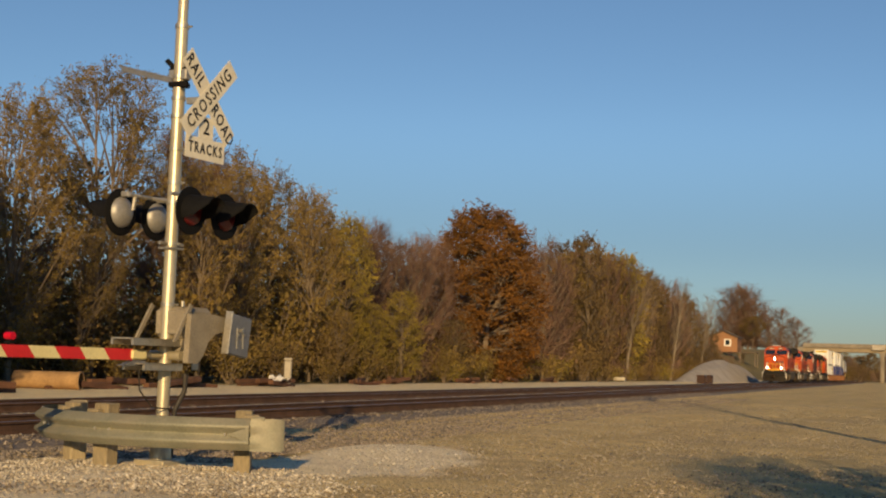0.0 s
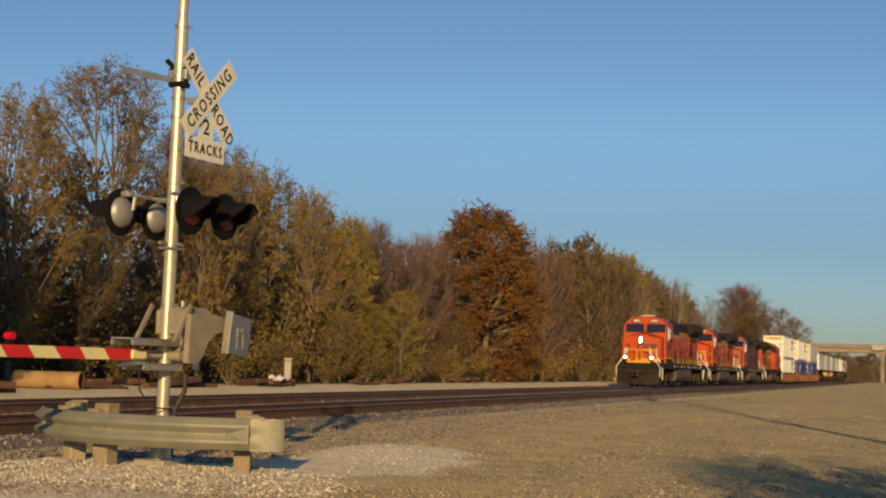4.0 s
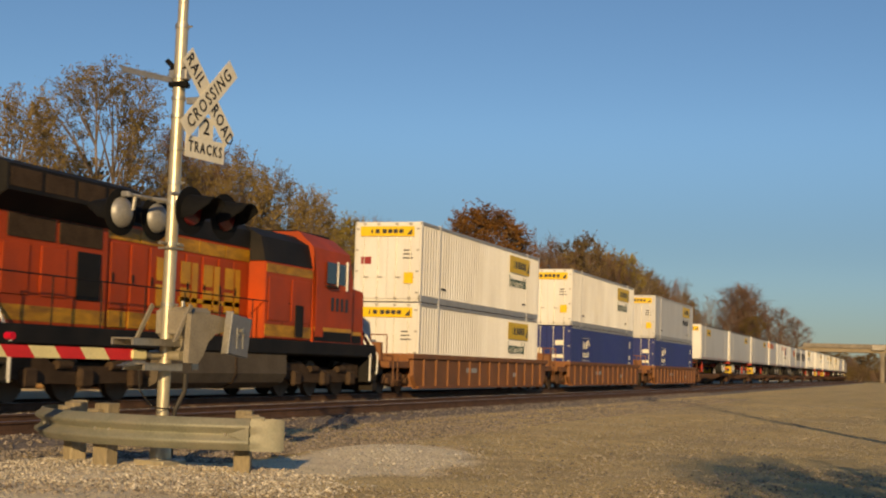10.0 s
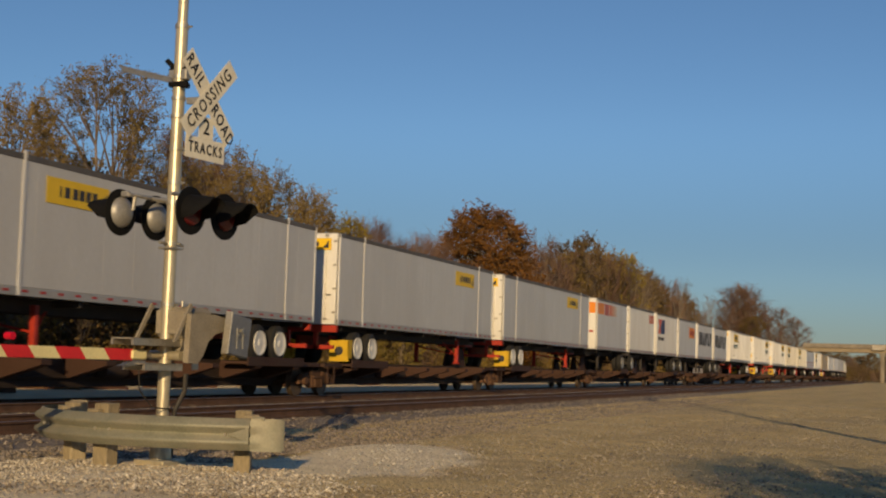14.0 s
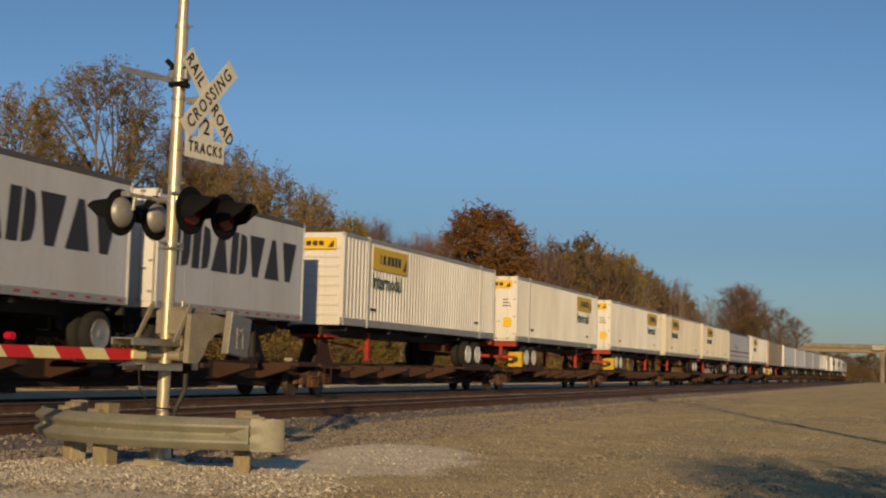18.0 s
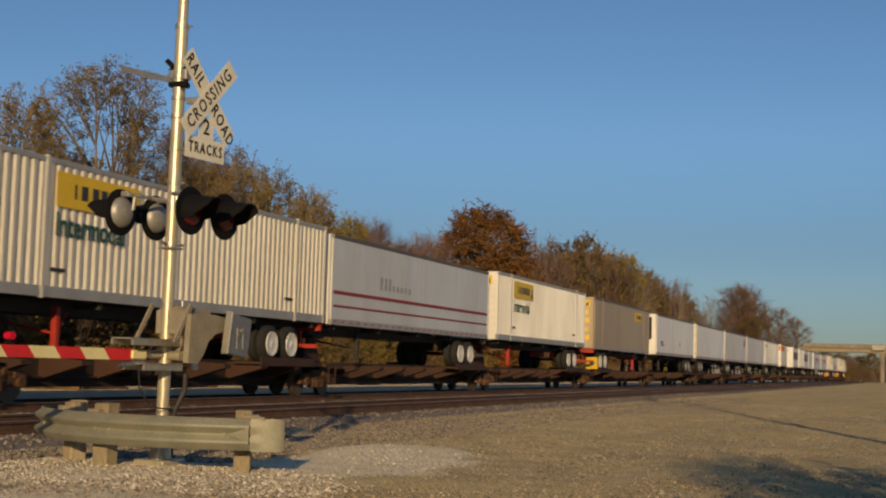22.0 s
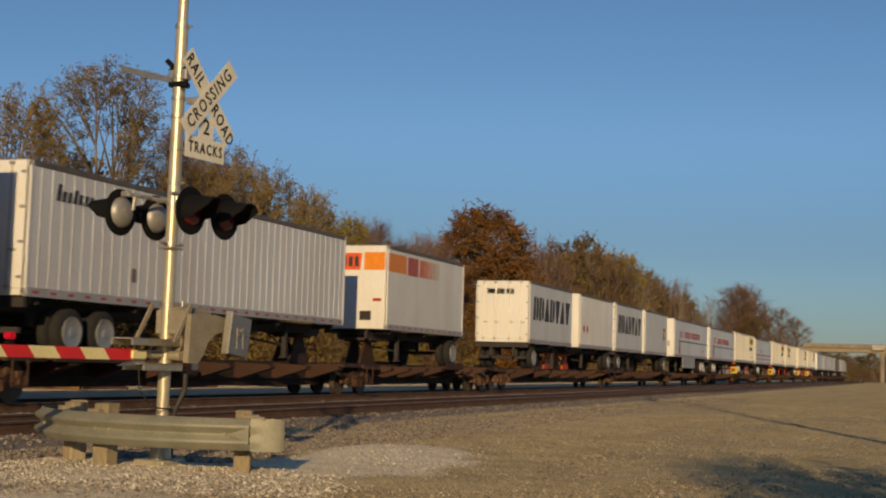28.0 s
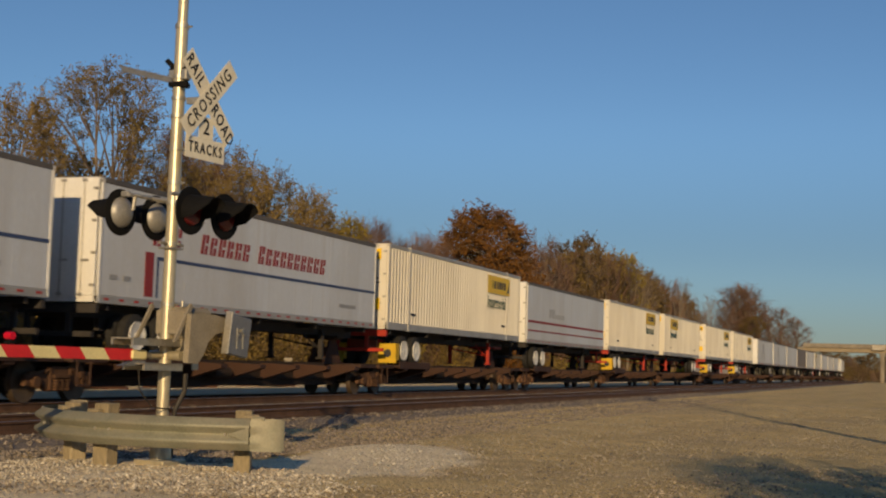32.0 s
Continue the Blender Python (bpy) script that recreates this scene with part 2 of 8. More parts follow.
GROUND = ground_mat()
STONE = mat("ballast_stone", (0.245, 0.205, 0.165), 0.9, vary=0.4, scale=25, fine=120, bump=0.4)
STONE_PALE = mat("limestone_gravel", (0.60, 0.54, 0.44), 0.9, vary=0.35, scale=18, fine=90, bump=0.4)
RAIL_RUST = mat("rail_rust", (0.125, 0.066, 0.038), 0.8, 0.2, vary=0.4, scale=3, fine=50, bump=0.2)
RAIL_TOP = mat("rail_running_surface", (0.42, 0.40, 0.38), 0.3, 0.9, vary=0.1, scale=2, fine=20, bump=0.0)
BRIDGE_CONCRETE = mat("stained_bridge_concrete", (0.25, 0.215, 0.165), 0.9, vary=0.2, scale=0.6, fine=20, bump=0.2, dirt=(0.12, 0.10, 0.08), dirt_amount=0.6)
TIE = mat("creosoted_timber", (0.075, 0.055, 0.042), 0.9, vary=0.45, scale=4, fine=40, bump=0.5, rnd=0.3, stretch=(1, 0.2, 1))
BARK = mat("bark", (0.16, 0.122, 0.088), 0.95, vary=0.45, scale=6, fine=40, bump=0.6, rnd=0.3, stretch=(1, 1, 0.25))
BARK_PALE = mat("pale_bark", (0.215, 0.175, 0.13), 0.9, vary=0.35, scale=5, fine=30, bump=0.5, rnd=0.2, stretch=(1, 1, 0.3))
CONCRETE = mat("weathered_concrete", (0.42, 0.38, 0.31), 0.85, vary=0.2, scale=1.2, fine=30, bump=0.3, dirt=(0.20, 0.17, 0.13), dirt_amount=0.5)
BARK_GREY = mat("grey_brown_bark", (0.155, 0.120, 0.086), 0.95, vary=0.4, scale=6, fine=40, bump=0.6, rnd=0.3, stretch=(1, 1, 0.25))
LEAF_GOLD = leaf_mat("golden_leaves", (0.16, 0.108, 0.034), (0.45, 0.305, 0.088))
LEAF_BROWN = leaf_mat("brown_leaves", (0.105, 0.072, 0.033), (0.275, 0.185, 0.076))
LEAF_OAK = leaf_mat("rust_red_leaves", (0.155, 0.070, 0.017), (0.46, 0.205, 0.046))
LEAF_YELLOW = leaf_mat("yellow_green_leaves", (0.19, 0.155, 0.030), (0.56, 0.41, 0.085))
LEAF_OLIVE = leaf_mat("olive_leaves", (0.085, 0.064, 0.022), (0.36, 0.245, 0.072))
# brush deep in the wood: its shade is mixed into the leaf colour
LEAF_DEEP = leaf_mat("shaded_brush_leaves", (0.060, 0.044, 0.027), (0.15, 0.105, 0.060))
LEAF_RUSSET = leaf_mat("russet_twigs", (0.125, 0.075, 0.055), (0.30, 0.185, 0.130), 0.0)
TWIG_PALE = leaf_mat("pale_twigs", (0.13, 0.098, 0.072), (0.25, 0.195, 0.145), 0.0)


# ---- ground: one sheet to the horizon ----
def ground_height(x, y):
    z = -0.13 + 0.0 * x
    z = z - 0.30 * np.exp(-((y - 10.7) / 0.9) ** 2) * (x > 4)             # ditch before the tracks
    z = z + 0.11 * np.exp(-((x - 16.6) / 1.3) ** 2 - ((y - 6.4) / 0.8) ** 2)  # low mound added so that the limestone patch catches more sun
    z = np.where((y > 11.4) & (y < 20.6), -0.30, z)                       # under the ballast
    z = np.where(y >= 20.6, -0.22 + 0.12 * np.clip((y - 20.6) / 4, 0, 1), z)
    rise = 5.8 * np.clip((y - 30) / 12, 0, 1) * np.clip((x - 232) / 60, 0, 1)   # bank below the house
    far = 7.6 * np.clip((x - 352) / 10, 0, 1) * np.clip((y - 27) / 8, 0, 1)     # road bank of the overpass
    return z + np.maximum(rise, far)


def spread(lo, hi, fine_lo, fine_hi, step, far):
    a = list(np.arange(fine_lo, fine_hi, step))
    s, x = step, fine_hi
    while x < hi:
        a.append(x)
        s = min(s * 1.12, far)
        x += s
    a.append(hi)
    s, x = step, fine_lo
    while x > lo:
        s = min(s * 1.12, far)
        x -= s
        a.insert(0, x)
    return np.array(a)


def make_ground():
    xs, ys = spread(-2500, 4500, 8, 60, 0.20, 160), spread(-3000, 3500, -2, 30, 0.20, 160)
    gx, gy = np.meshgrid(xs, ys, indexing="ij")
    gz = ground_height(gx, gy)
    near = (gx > 6) & (gx < 70) & (gy > -6) & (gy < 30)
    for k, amp in ((0.6, 0.025), (2.1, 0.012)):
        n = np.array([noise.noise((a * k, b * k, 3.1)) if u else 0.0 for a, b, u in zip(gx.ravel(), gy.ravel(), near.ravel())])
        gz = gz + amp * n.reshape(gx.shape)
    # tyre ruts that run with the railway, and low clods towards the camera
    for y0, w in ((5.3, 0.28), (3.9, 0.28)):
        gz = gz - 0.035 * np.exp(-((gy - y0 - 0.25 * np.sin(gx / 7)) / w) ** 2) * (gx > 16)
    nx, ny = gx.shape
    v = np.stack([gx, gy, gz], -1).reshape(-1, 3)
    idx = np.arange(nx * ny).reshape(nx, ny)
    f = np.stack([idx[:-1, :-1], idx[1:, :-1], idx[1:, 1:], idx[:-1, 1:]], -1).reshape(-1, 4)
    me = bpy.data.meshes.new("ground")
    me.from_pydata(v.tolist(), [], f.tolist())
    me.polygons.foreach_set("use_smooth", [True] * len(me.polygons))

    def soft(d, w):
        return np.clip(0.5 - d / w, 0, 1)
    wob = np.array([noise.noise((a * 0.9, b * 0.9, 9.0)) if u else 0.0 for a, b, u in zip(gx.ravel(), gy.ravel(), near.ravel())]).reshape(gx.shape)
    pale = 1.25 * soft(np.hypot((gx - 15.0) / 2.55, (gy - 6.2) / 1.15) - 1 + wob * 0.45, 0.28)
    pale = np.maximum(pale, soft(gx - 13.2 - 0.5 * (gy - 6.5) + wob * 1.5, 2.0) * soft(5.6 - gy, 1.5) * soft(gy - 11, 2.0))
    pale = np.maximum(pale, 0.75 * soft(20.8 - gy, 0.6) * soft(gy - 28.5 + wob, 2.0))
    grassy = np.maximum(soft(28.8 - gy + wob, 1.5), soft(gx - 5 - 400, 10) * soft(np.abs(gy + 60) - 45, 40))
    grassy = np.maximum(grassy, soft(375 - gx, 10))
    for name, val in (("pale", pale), ("grassy", grassy)):
        at = me.attributes.new(name, "FLOAT", "POINT")
        at.data.foreach_set("value", np.clip(val, 0, 1).ravel().astype(np.float32))
    return structure("ground", me, None, "tan gravel and dirt lot with pale limestone patches")


g = make_ground()
g.data.materials.append(GROUND)


# ---- the two tracks ----
def curve_y(x):
    """The tracks bend away to the north behind the overpass."""
    d = max(0.0, x - 300.0)
    return d * d / (2 * 1885.0) if d < 900 else 900 * 900 / 3770.0 + (d - 900) * 0.477


BALLAST = mat("ballast_bed", (0.20, 0.165, 0.135), 0.95, vary=0.5, scale=14, fine=45, bump=1.0)
RAIL_SECTION = [(-0.075, -0.185), (0.075, -0.185), (0.075, -0.172), (0.012, -0.150), (0.010, -0.045), (0.036, -0.032),
                (0.036, -0.006), (0.028, 0.0), (-0.028, 0.0), (-0.036, -0.006), (-0.036, -0.032), (-0.010, -0.045), (-0.012, -0.150), (-0.075, -0.172)]
STOPS = [-200, -60, 0, 60, 150, 300, 340, 380, 420, 480, 560, 660, 780, 900]


def bent(outline, y):
    """An outline (y, z) that follows the track's line."""
    s = Shape()
    n = len(outline)
    v = [(x, y + a + curve_y(x), b) for x in STOPS for a, b in outline]
    f = [(n * k + i, n * k + (i + 1) % n, n * k + n + (i + 1) % n, n * k + n + i) for k in range(len(STOPS) - 1) for i in range(n)]
    f += [tuple(range(n)), tuple(range(n * (len(STOPS) - 1), n * len(STOPS)))]
    return s.add(v, f)


structure("ballast_bed", bent([(-7.6, -0.55), (-6.75, -0.36), (-6.15, -0.205), (-5.6, -0.195), (-3.2, -0.20), (-1.6, -0.20), (1.6, -0.20), (2.5, -0.55)], TRACK_FAR), BALLAST,
          "grey-brown crushed stone ballast under two railway tracks")
tie_mesh = Shape().cbox(-0.115, 0.115, -1.295, 1.295, -0.365, -0.185, 0.012).mesh("tie", TIE)


def make_track(y, label, x_from, x_to):
    t = thing("railway_track", label, "railway track", kind="structure")
    for side in (-1, 1):
        rail = part("rail", bent([(a + side * 0.7535, b) for a, b in RAIL_SECTION], y), RAIL_RUST, t, "rusty steel rail with a shiny top")
        part("running_surface", bent([(side * 0.7535 - 0.027, 0.0), (side * 0.7535 + 0.027, 0.0), (side * 0.7535 + 0.026, 0.003), (side * 0.7535 - 0.026, 0.003)], y), RAIL_TOP, rail)
    r = random.Random(int(y * 10))
    k, x = 0, x_from
    rest = Shape()
    while x < 420:
        dy, tw = r.uniform(-0.04, 0.04), r.uniform(-0.012, 0.012)
        if x < x_to:
            part("tie", tie_mesh, None, t, m=pose(x, y + dy, r.uniform(-0.012, 0.004), 0, 0, math.degrees(tw)))
        else:
            rest.box(x - 0.115, x + 0.115, y + curve_y(x) - 1.295, y + curve_y(x) + 1.295, -0.3, -0.19)
        x += 0.53
    ob = part("tie", rest, TIE, t)
    tagged(ob, kind="stuff")
    return t


make_track(TRACK_NEAR, "rusty railway track on dark timber ties, nearer the signal", 12, 84)
make_track(TRACK_FAR, "railway track with polished rails on dark timber ties", 20, 92)


# ---- loose stones ----
def stones(name, n, where, size, material, label, category, seed):
    r = np.random.RandomState(seed)
    px, py, pz = where(r, n)
    n = len(px)
    base = np.array([(1, 0, 0), (-1, 0, 0), (0, 1, 0), (0, -1, 0), (0, 0, 1), (0, 0, -0.6)], float)
    tri = np.array([(0, 2, 4), (2, 1, 4), (1, 3, 4), (3, 0, 4), (2, 0, 5), (1, 2, 5), (3, 1, 5), (0, 3, 5)])
    s = size[0] + (size[1] - size[0]) * r.rand(n) ** 2.5
    v = base[None] * (s[:, None, None] * (0.6 + 0.8 * r.rand(n, 6, 1)))
    v[:, :, 2] *= 0.7
    a = r.rand(n) * 6.28
    ca, sa = np.cos(a)[:, None], np.sin(a)[:, None]
    vx, vy = v[:, :, 0] * ca - v[:, :, 1] * sa, v[:, :, 0] * sa + v[:, :, 1] * ca
    v = np.stack([vx + px[:, None], vy + py[:, None], v[:, :, 2] + pz[:, None]], -1).reshape(-1, 3)
    f = (tri[None] + 6 * np.arange(n)[:, None, None]).reshape(-1, 3)
    me = bpy.data.meshes.new(name)
    me.vertices.add(len(v))
    me.vertices.foreach_set("co", v.ravel())
    me.loops.add(len(f) * 3)
    me.loops.foreach_set("vertex_index", f.ravel())
    me.polygons.add(len(f))
    me.polygons.foreach_set("loop_start", np.arange(len(f)) * 3)
    me.update()
    me.validate()
    me.materials.append(material)
    return tagged(new(name, me), label, category, kind="stuff")


def island(m, lo, hi):
    """Lets each stone of a joined heap have a tone of its own."""
    nt = m.node_tree
    b = nt.nodes["Principled BSDF"]
    g_ = nt.nodes.new("ShaderNodeNewGeometry")
    r = nt.nodes.new("ShaderNodeMapRange")
    r.inputs["To Min"].default_value, r.inputs["To Max"].default_value = lo, hi
    nt.links.new(g_.outputs["Random Per Island"], r.inputs["Value"])
    old = b.inputs["Base Color"].links[0].from_socket
    sc = nt.nodes.new("ShaderNodeVectorMath")
    sc.operation = "SCALE"
    nt.links.new(old, sc.inputs[0])
    nt.links.new(r.outputs[0], sc.inputs["Scale"])
    nt.links.new(sc.outputs[0], b.inputs["Base Color"])


island(STONE, 0.45, 1.5)
island(STONE_PALE, 0.5, 1.25)
GRIT = mat("tan_pebbles", (0.42, 0.35, 0.26), 0.9, vary=0.3, scale=20, fine=90, bump=0.3)
island(GRIT, 0.25, 1.2)


def on_bed(r, n):
    x = 14 + 70 * r.rand(n) ** 1.6
    y = 10.6 + 10.6 * r.rand(n)
    keep = np.ones(n, bool)
    for c in (TRACK_NEAR, TRACK_FAR):
        for side in (-1, 1):
            keep &= np.abs(y - c - side * 0.7535) > 0.11
    z = np.where(y < 12.1, -0.205 - 0.26 * (12.1 - y), -0.2) + 0.008
    z = np.where(y > 19.85, -0.2 - 0.39 * (y - 19.85), z)
    z = np.maximum(z, ground_height(x, y))
    return x[keep], y[keep], z[keep]


def on_pale(r, n):
    x, y = 10.5 + 8.5 * r.rand(n), 4.8 + 6 * r.rand(n)
    keep = (np.hypot((x - 15.0) / 2.55, (y - 6.2) / 1.15) < 1.1) | (x < 13.4 + 0.5 * (y - 6.5))
    keep &= r.rand(n) < np.where(x < 13.4 + 0.5 * (y - 6.5), 0.9, 0.07)
    x, y = x[keep], y[keep]
    return x, y, ground_height(x, y) + 0.004


def on_lot(r, n):
    d = 10.5 + 45 * r.rand(n) ** 1.7
    a = np.radians(1 + 40 * r.rand(n))
    x, y = d * np.cos(a), d * np.sin(a)
    keep = (y < 10.8) & (y > 0) & ((np.hypot((x - 15.0) / 2.45, (y - 6.2) / 1.1) > 1) | (r.rand(n) < 0.12))
    x, y = x[keep], y[keep]
    return x, y, ground_height(x, y) + 0.002


stones("ballast_stones", 32000, on_bed, (0.018, 0.05), STONE, "grey-brown angular ballast stones", "ballast", 1)
def on_shoulder(r, n):
    x = 13.5 + 50 * r.rand(n) ** 1.7
    y = 11.6 - 4.4 * r.rand(n) ** 1.4
    keep = np.hypot((x - 15.0) / 2.45, (y - 6.2) / 1.1) > 1
    x, y = x[keep], y[keep]
    return x, y, ground_height(x, y) + 0.004


stones("shoulder_gravel", 42000, on_shoulder, (0.011, 0.042), STONE, "grey gravel along the track", "gravel", 4)
stones("limestone_chips", 24000, on_pale, (0.006, 0.028), STONE_PALE, "pale limestone chips", "gravel", 2)
stones("pebbles", 70000, on_lot, (0.005, 0.024), GRIT, "tan and grey pebbles", "gravel", 3)


# ---- trees ----
def leaf_mesh(pts, size, material, seed, name="crown", slim=0.55):
    """One small folded leaf at each point."""
    r = np.random.RandomState(seed)
    n = len(pts)
    u, w = r.normal(0, 1, (n, 3)), r.normal(0, 1, (n, 3))
    u /= np.linalg.norm(u, axis=1)[:, None]
    w -= u * np.sum(u * w, 1)[:, None]
    w /= np.linalg.norm(w, axis=1)[:, None]
    s = (size * (0.6 + 0.8 * r.rand(n)))[:, None]
    nrm = np.cross(u, w) * s * 0.25
    v = np.stack([pts - u * s, pts + w * s * slim + nrm * slim, pts + u * s, pts - w * s * slim + nrm * slim], 1).reshape(-1, 3)
    i = 4 * np.arange(n)[:, None]
    f = np.concatenate([i + np.array([[0, 1, 2]]), i + np.array([[0, 2, 3]])], 1).reshape(-1, 3)
    return triangles(name, v, f, material)


def triangles(name, v, f, material):
    me = bpy.data.meshes.new(name)
    me.vertices.add(len(v))
    me.vertices.foreach_set("co", np.asarray(v, float).ravel())
    me.loops.add(len(f) * 3)
    me.loops.foreach_set("vertex_index", np.asarray(f).ravel())
    me.polygons.add(len(f))
    me.polygons.foreach_set("loop_start", np.arange(len(f)) * 3)
    me.update()
    me.validate()
    me.materials.append(material)
    return me


def spikes(a, b, rad, seed):
    """Thin three-sided twigs from points a to points b."""
    r = np.random.RandomState(seed)
    n = len(a)
    d = b - a
    d /= np.linalg.norm(d, axis=1)[:, None] + 1e-9
    u = np.cross(d, r.normal(0, 1, (n, 3)))
    u /= np.linalg.norm(u, axis=1)[:, None] + 1e-9
    w = np.cross(d, u)
    rad = np.broadcast_to(np.asarray(rad, float), (n,))[:, None]
    v = np.stack([a + u * rad, a - u * rad * 0.5 + w * rad * 0.87, a - u * rad * 0.5 - w * rad * 0.87, b], 1).reshape(-1, 3)
    i = 4 * np.arange(n)[:, None]
    f = np.concatenate([i + np.array([[0, 1, 3]]), i + np.array([[1, 2, 3]]), i + np.array([[2, 0, 3]])], 1).reshape(-1, 3)
    return v, f


def tree_form(seed, bark, leaf, crown, clumps, twigs, leaves, size, reach, bare, thick=1.0):
    """A tree of twelve metres: trunk and leaders, a limb to each clump of the crown, twigs round the clumps and leaves on the twigs.
    crown: foot of the crown, half width, height of its widest part, how hollow it is, upsweep of its limbs (all but the last as shares of the height)."""
    r = np.random.RandomState(seed)
    H = 12.0
    foot, wide, belly, hollow, sweep = crown
    wood = Shape()
    # leaders: a trunk that parts into two or three
    lean = r.uniform(-0.03, 0.03, 2)
    fork = H * r.uniform(0.22, 0.38)
    stem = [Vector((0, 0, -0.3))]
    for k in range(1, 5):
        stem.append(Vector((lean[0] * fork * k / 4 + r.uniform(-0.05, 0.05), lean[1] * fork * k / 4 + r.uniform(-0.05, 0.05), fork * k / 4)))
    rad0 = 0.15
    for k in range(4):
        wood.tube(stem[k], stem[k + 1], rad0 * (1.25 - 0.1 * k) if k == 0 else rad0 * (1.12 - 0.06 * k), 7, rad0 * (1.06 - 0.06 * k), cap=False)
    leaders = []
    n_lead = 3 if wide > 0.22 else 2
    for j in range(n_lead):
        a = 2 * math.pi * (j + r.rand() * 0.6) / n_lead
        out = wide * H * r.uniform(0.25, 0.5) * (0.25 if j == 0 else 1.0)
        top = H * (0.94 if j == 0 else r.uniform(0.72, 0.9))
        line, p0 = [], stem[-1]
        for k in range(7):
            u = k / 6
            line.append(Vector((p0.x + math.cos(a) * out * u ** 0.8 + r.uniform(-0.14, 0.14) * (k > 0), p0.y + math.sin(a) * out * u ** 0.8 + r.uniform(-0.14, 0.14) * (k > 0), p0.z + (top - p0.z) * u)))
        for k in range(6):
            wood.tube(line[k], line[k + 1], rad0 * 0.72 * (1 - k / 6.6), 6, rad0 * 0.72 * (1 - (k + 1) / 6.6), cap=False)
        leaders.append(line)
    low = [stem[2], stem[3], stem[4]]
    # clumps crowd towards the rim of the crown
    u = (np.arange(clumps) + r.rand(clumps)) / clumps
    ang = np.arange(clumps) * 2.39996 + r.rand(clumps) * 1.1
    rim = np.where(u < belly, 0.55 + 0.45 * np.sin(0.5 * math.pi * u / max(belly, 1e-3)), np.sqrt(np.clip(1 - ((u - belly) / (1.03 - belly)) ** 2, 0, 1)))
    rr = H * wide * rim * (hollow + (1 - hollow) * r.rand(clumps) ** 0.6) * r.uniform(0.82, 1.12, clumps)
    cen = np.stack([rr * np.cos(ang) + lean[0] * H * u, rr * np.sin(ang) + lean[1] * H * u, H * (foot + (0.99 - foot) * u)], 1)
    cen[:, 2] = np.minimum(cen[:, 2], H * 0.985) - 0.35
    axis = np.zeros_like(cen)
    for i in range(clumps):
        c = Vector(cen[i])
        want = max(H * 0.08, c.z - (0.35 + sweep * rr[i]) - 0.4)
        cand = [p for line in leaders for p in line if p.z <= want + 0.8] + [p for p in low if p.z <= want + 0.8] or [stem[1]]
        p = min(cand, key=lambda q: (q - Vector((c.x * 0.45, c.y * 0.45, want))).length)
        axis[i] = p
        mid = p.lerp(c, 0.5) + Vector((r.uniform(-0.2, 0.2), r.uniform(-0.2, 0.2), r.uniform(-0.05, 0.35) * (0.5 + sweep) - 0.12 * rr[i] / max(1, sweep)))
        far = (c - p).length
        ra = min(0.052, 0.012 + 0.009 * far)
        pts = [p, p.lerp(mid, 0.55).lerp(mid, 0.15), mid, mid.lerp(c, 0.55) + Vector(r.uniform(-0.12, 0.12, 3)), c]
        for k in range(4):
            wood.tube(pts[k], pts[k + 1], ra * (1 - 0.2 * k), 4, ra * (0.8 - 0.2 * k) + 0.006, cap=False)
    # twigs: from along the end of each limb, outwards and up
    back = axis - cen
    back /= np.linalg.norm(back, axis=1)[:, None] + 1e-9
    ci = np.repeat(np.arange(clumps), twigs)
    n = len(ci)
    start = cen[ci] + back[ci] * (r.rand(n) * 0.9 * reach)[:, None] + r.normal(0, 0.06, (n, 3))
    out = cen[ci] * np.array([1, 1, 0.0])
    out /= np.linalg.norm(out, axis=1)[:, None] + 1e-9
    d = r.normal(0, 1, (n, 3)) * 0.75 + out * 0.55 + np.array([0, 0, 0.35 + 0.5 * sweep])
    d /= np.linalg.norm(d, axis=1)[:, None]
    length = reach * r.uniform(0.45, 1.15, n)
    end = start + d * length[:, None]
    tv, tf = spikes(start, end, 0.012 * thick if not bare else 0.010 * thick, seed)
    # side shoots
    m2 = 3 if bare else 1
    k2 = np.repeat(np.arange(n), m2)
    s2 = start[k2] + (end - start)[k2] * r.uniform(0.25, 0.9, len(k2))[:, None]
    d2 = d[k2] + r.normal(0, 0.55, (len(k2), 3)) + np.array([0, 0, 0.25])
    d2 /= np.linalg.norm(d2, axis=1)[:, None]
    e2 = s2 + d2 * (length[k2] * r.uniform(0.35, 0.7, len(k2)))[:, None]
    t2, f2 = spikes(s2, e2, 0.007 * thick, seed + 1)
    tv, tf = np.concatenate([tv, t2]), np.concatenate([tf, f2 + len(tv)])
    if not bare:
        wood.add(tv.tolist(), tf.tolist())
    trunk_me = wood.mesh("trunk", bark, smooth=True)
    if bare:
        crown_me = triangles("crown", tv, tf, leaf)
    else:
        kt = np.repeat(np.arange(n), leaves)
        which = r.rand(len(kt))[:, None]
        pos = start[kt] + (end - start)[kt] * which ** 0.7
        pos2 = s2[kt * m2] + (e2 - s2)[kt * m2] * which
        pos = np.where(r.rand(len(kt), 1) < 0.5, pos, pos2) + r.normal(0, 0.07, (len(kt), 3)) * np.array([1, 1, 0.6])
        crown_me = leaf_mesh(pos, size, leaf, seed)
    return trunk_me, crown_me, H


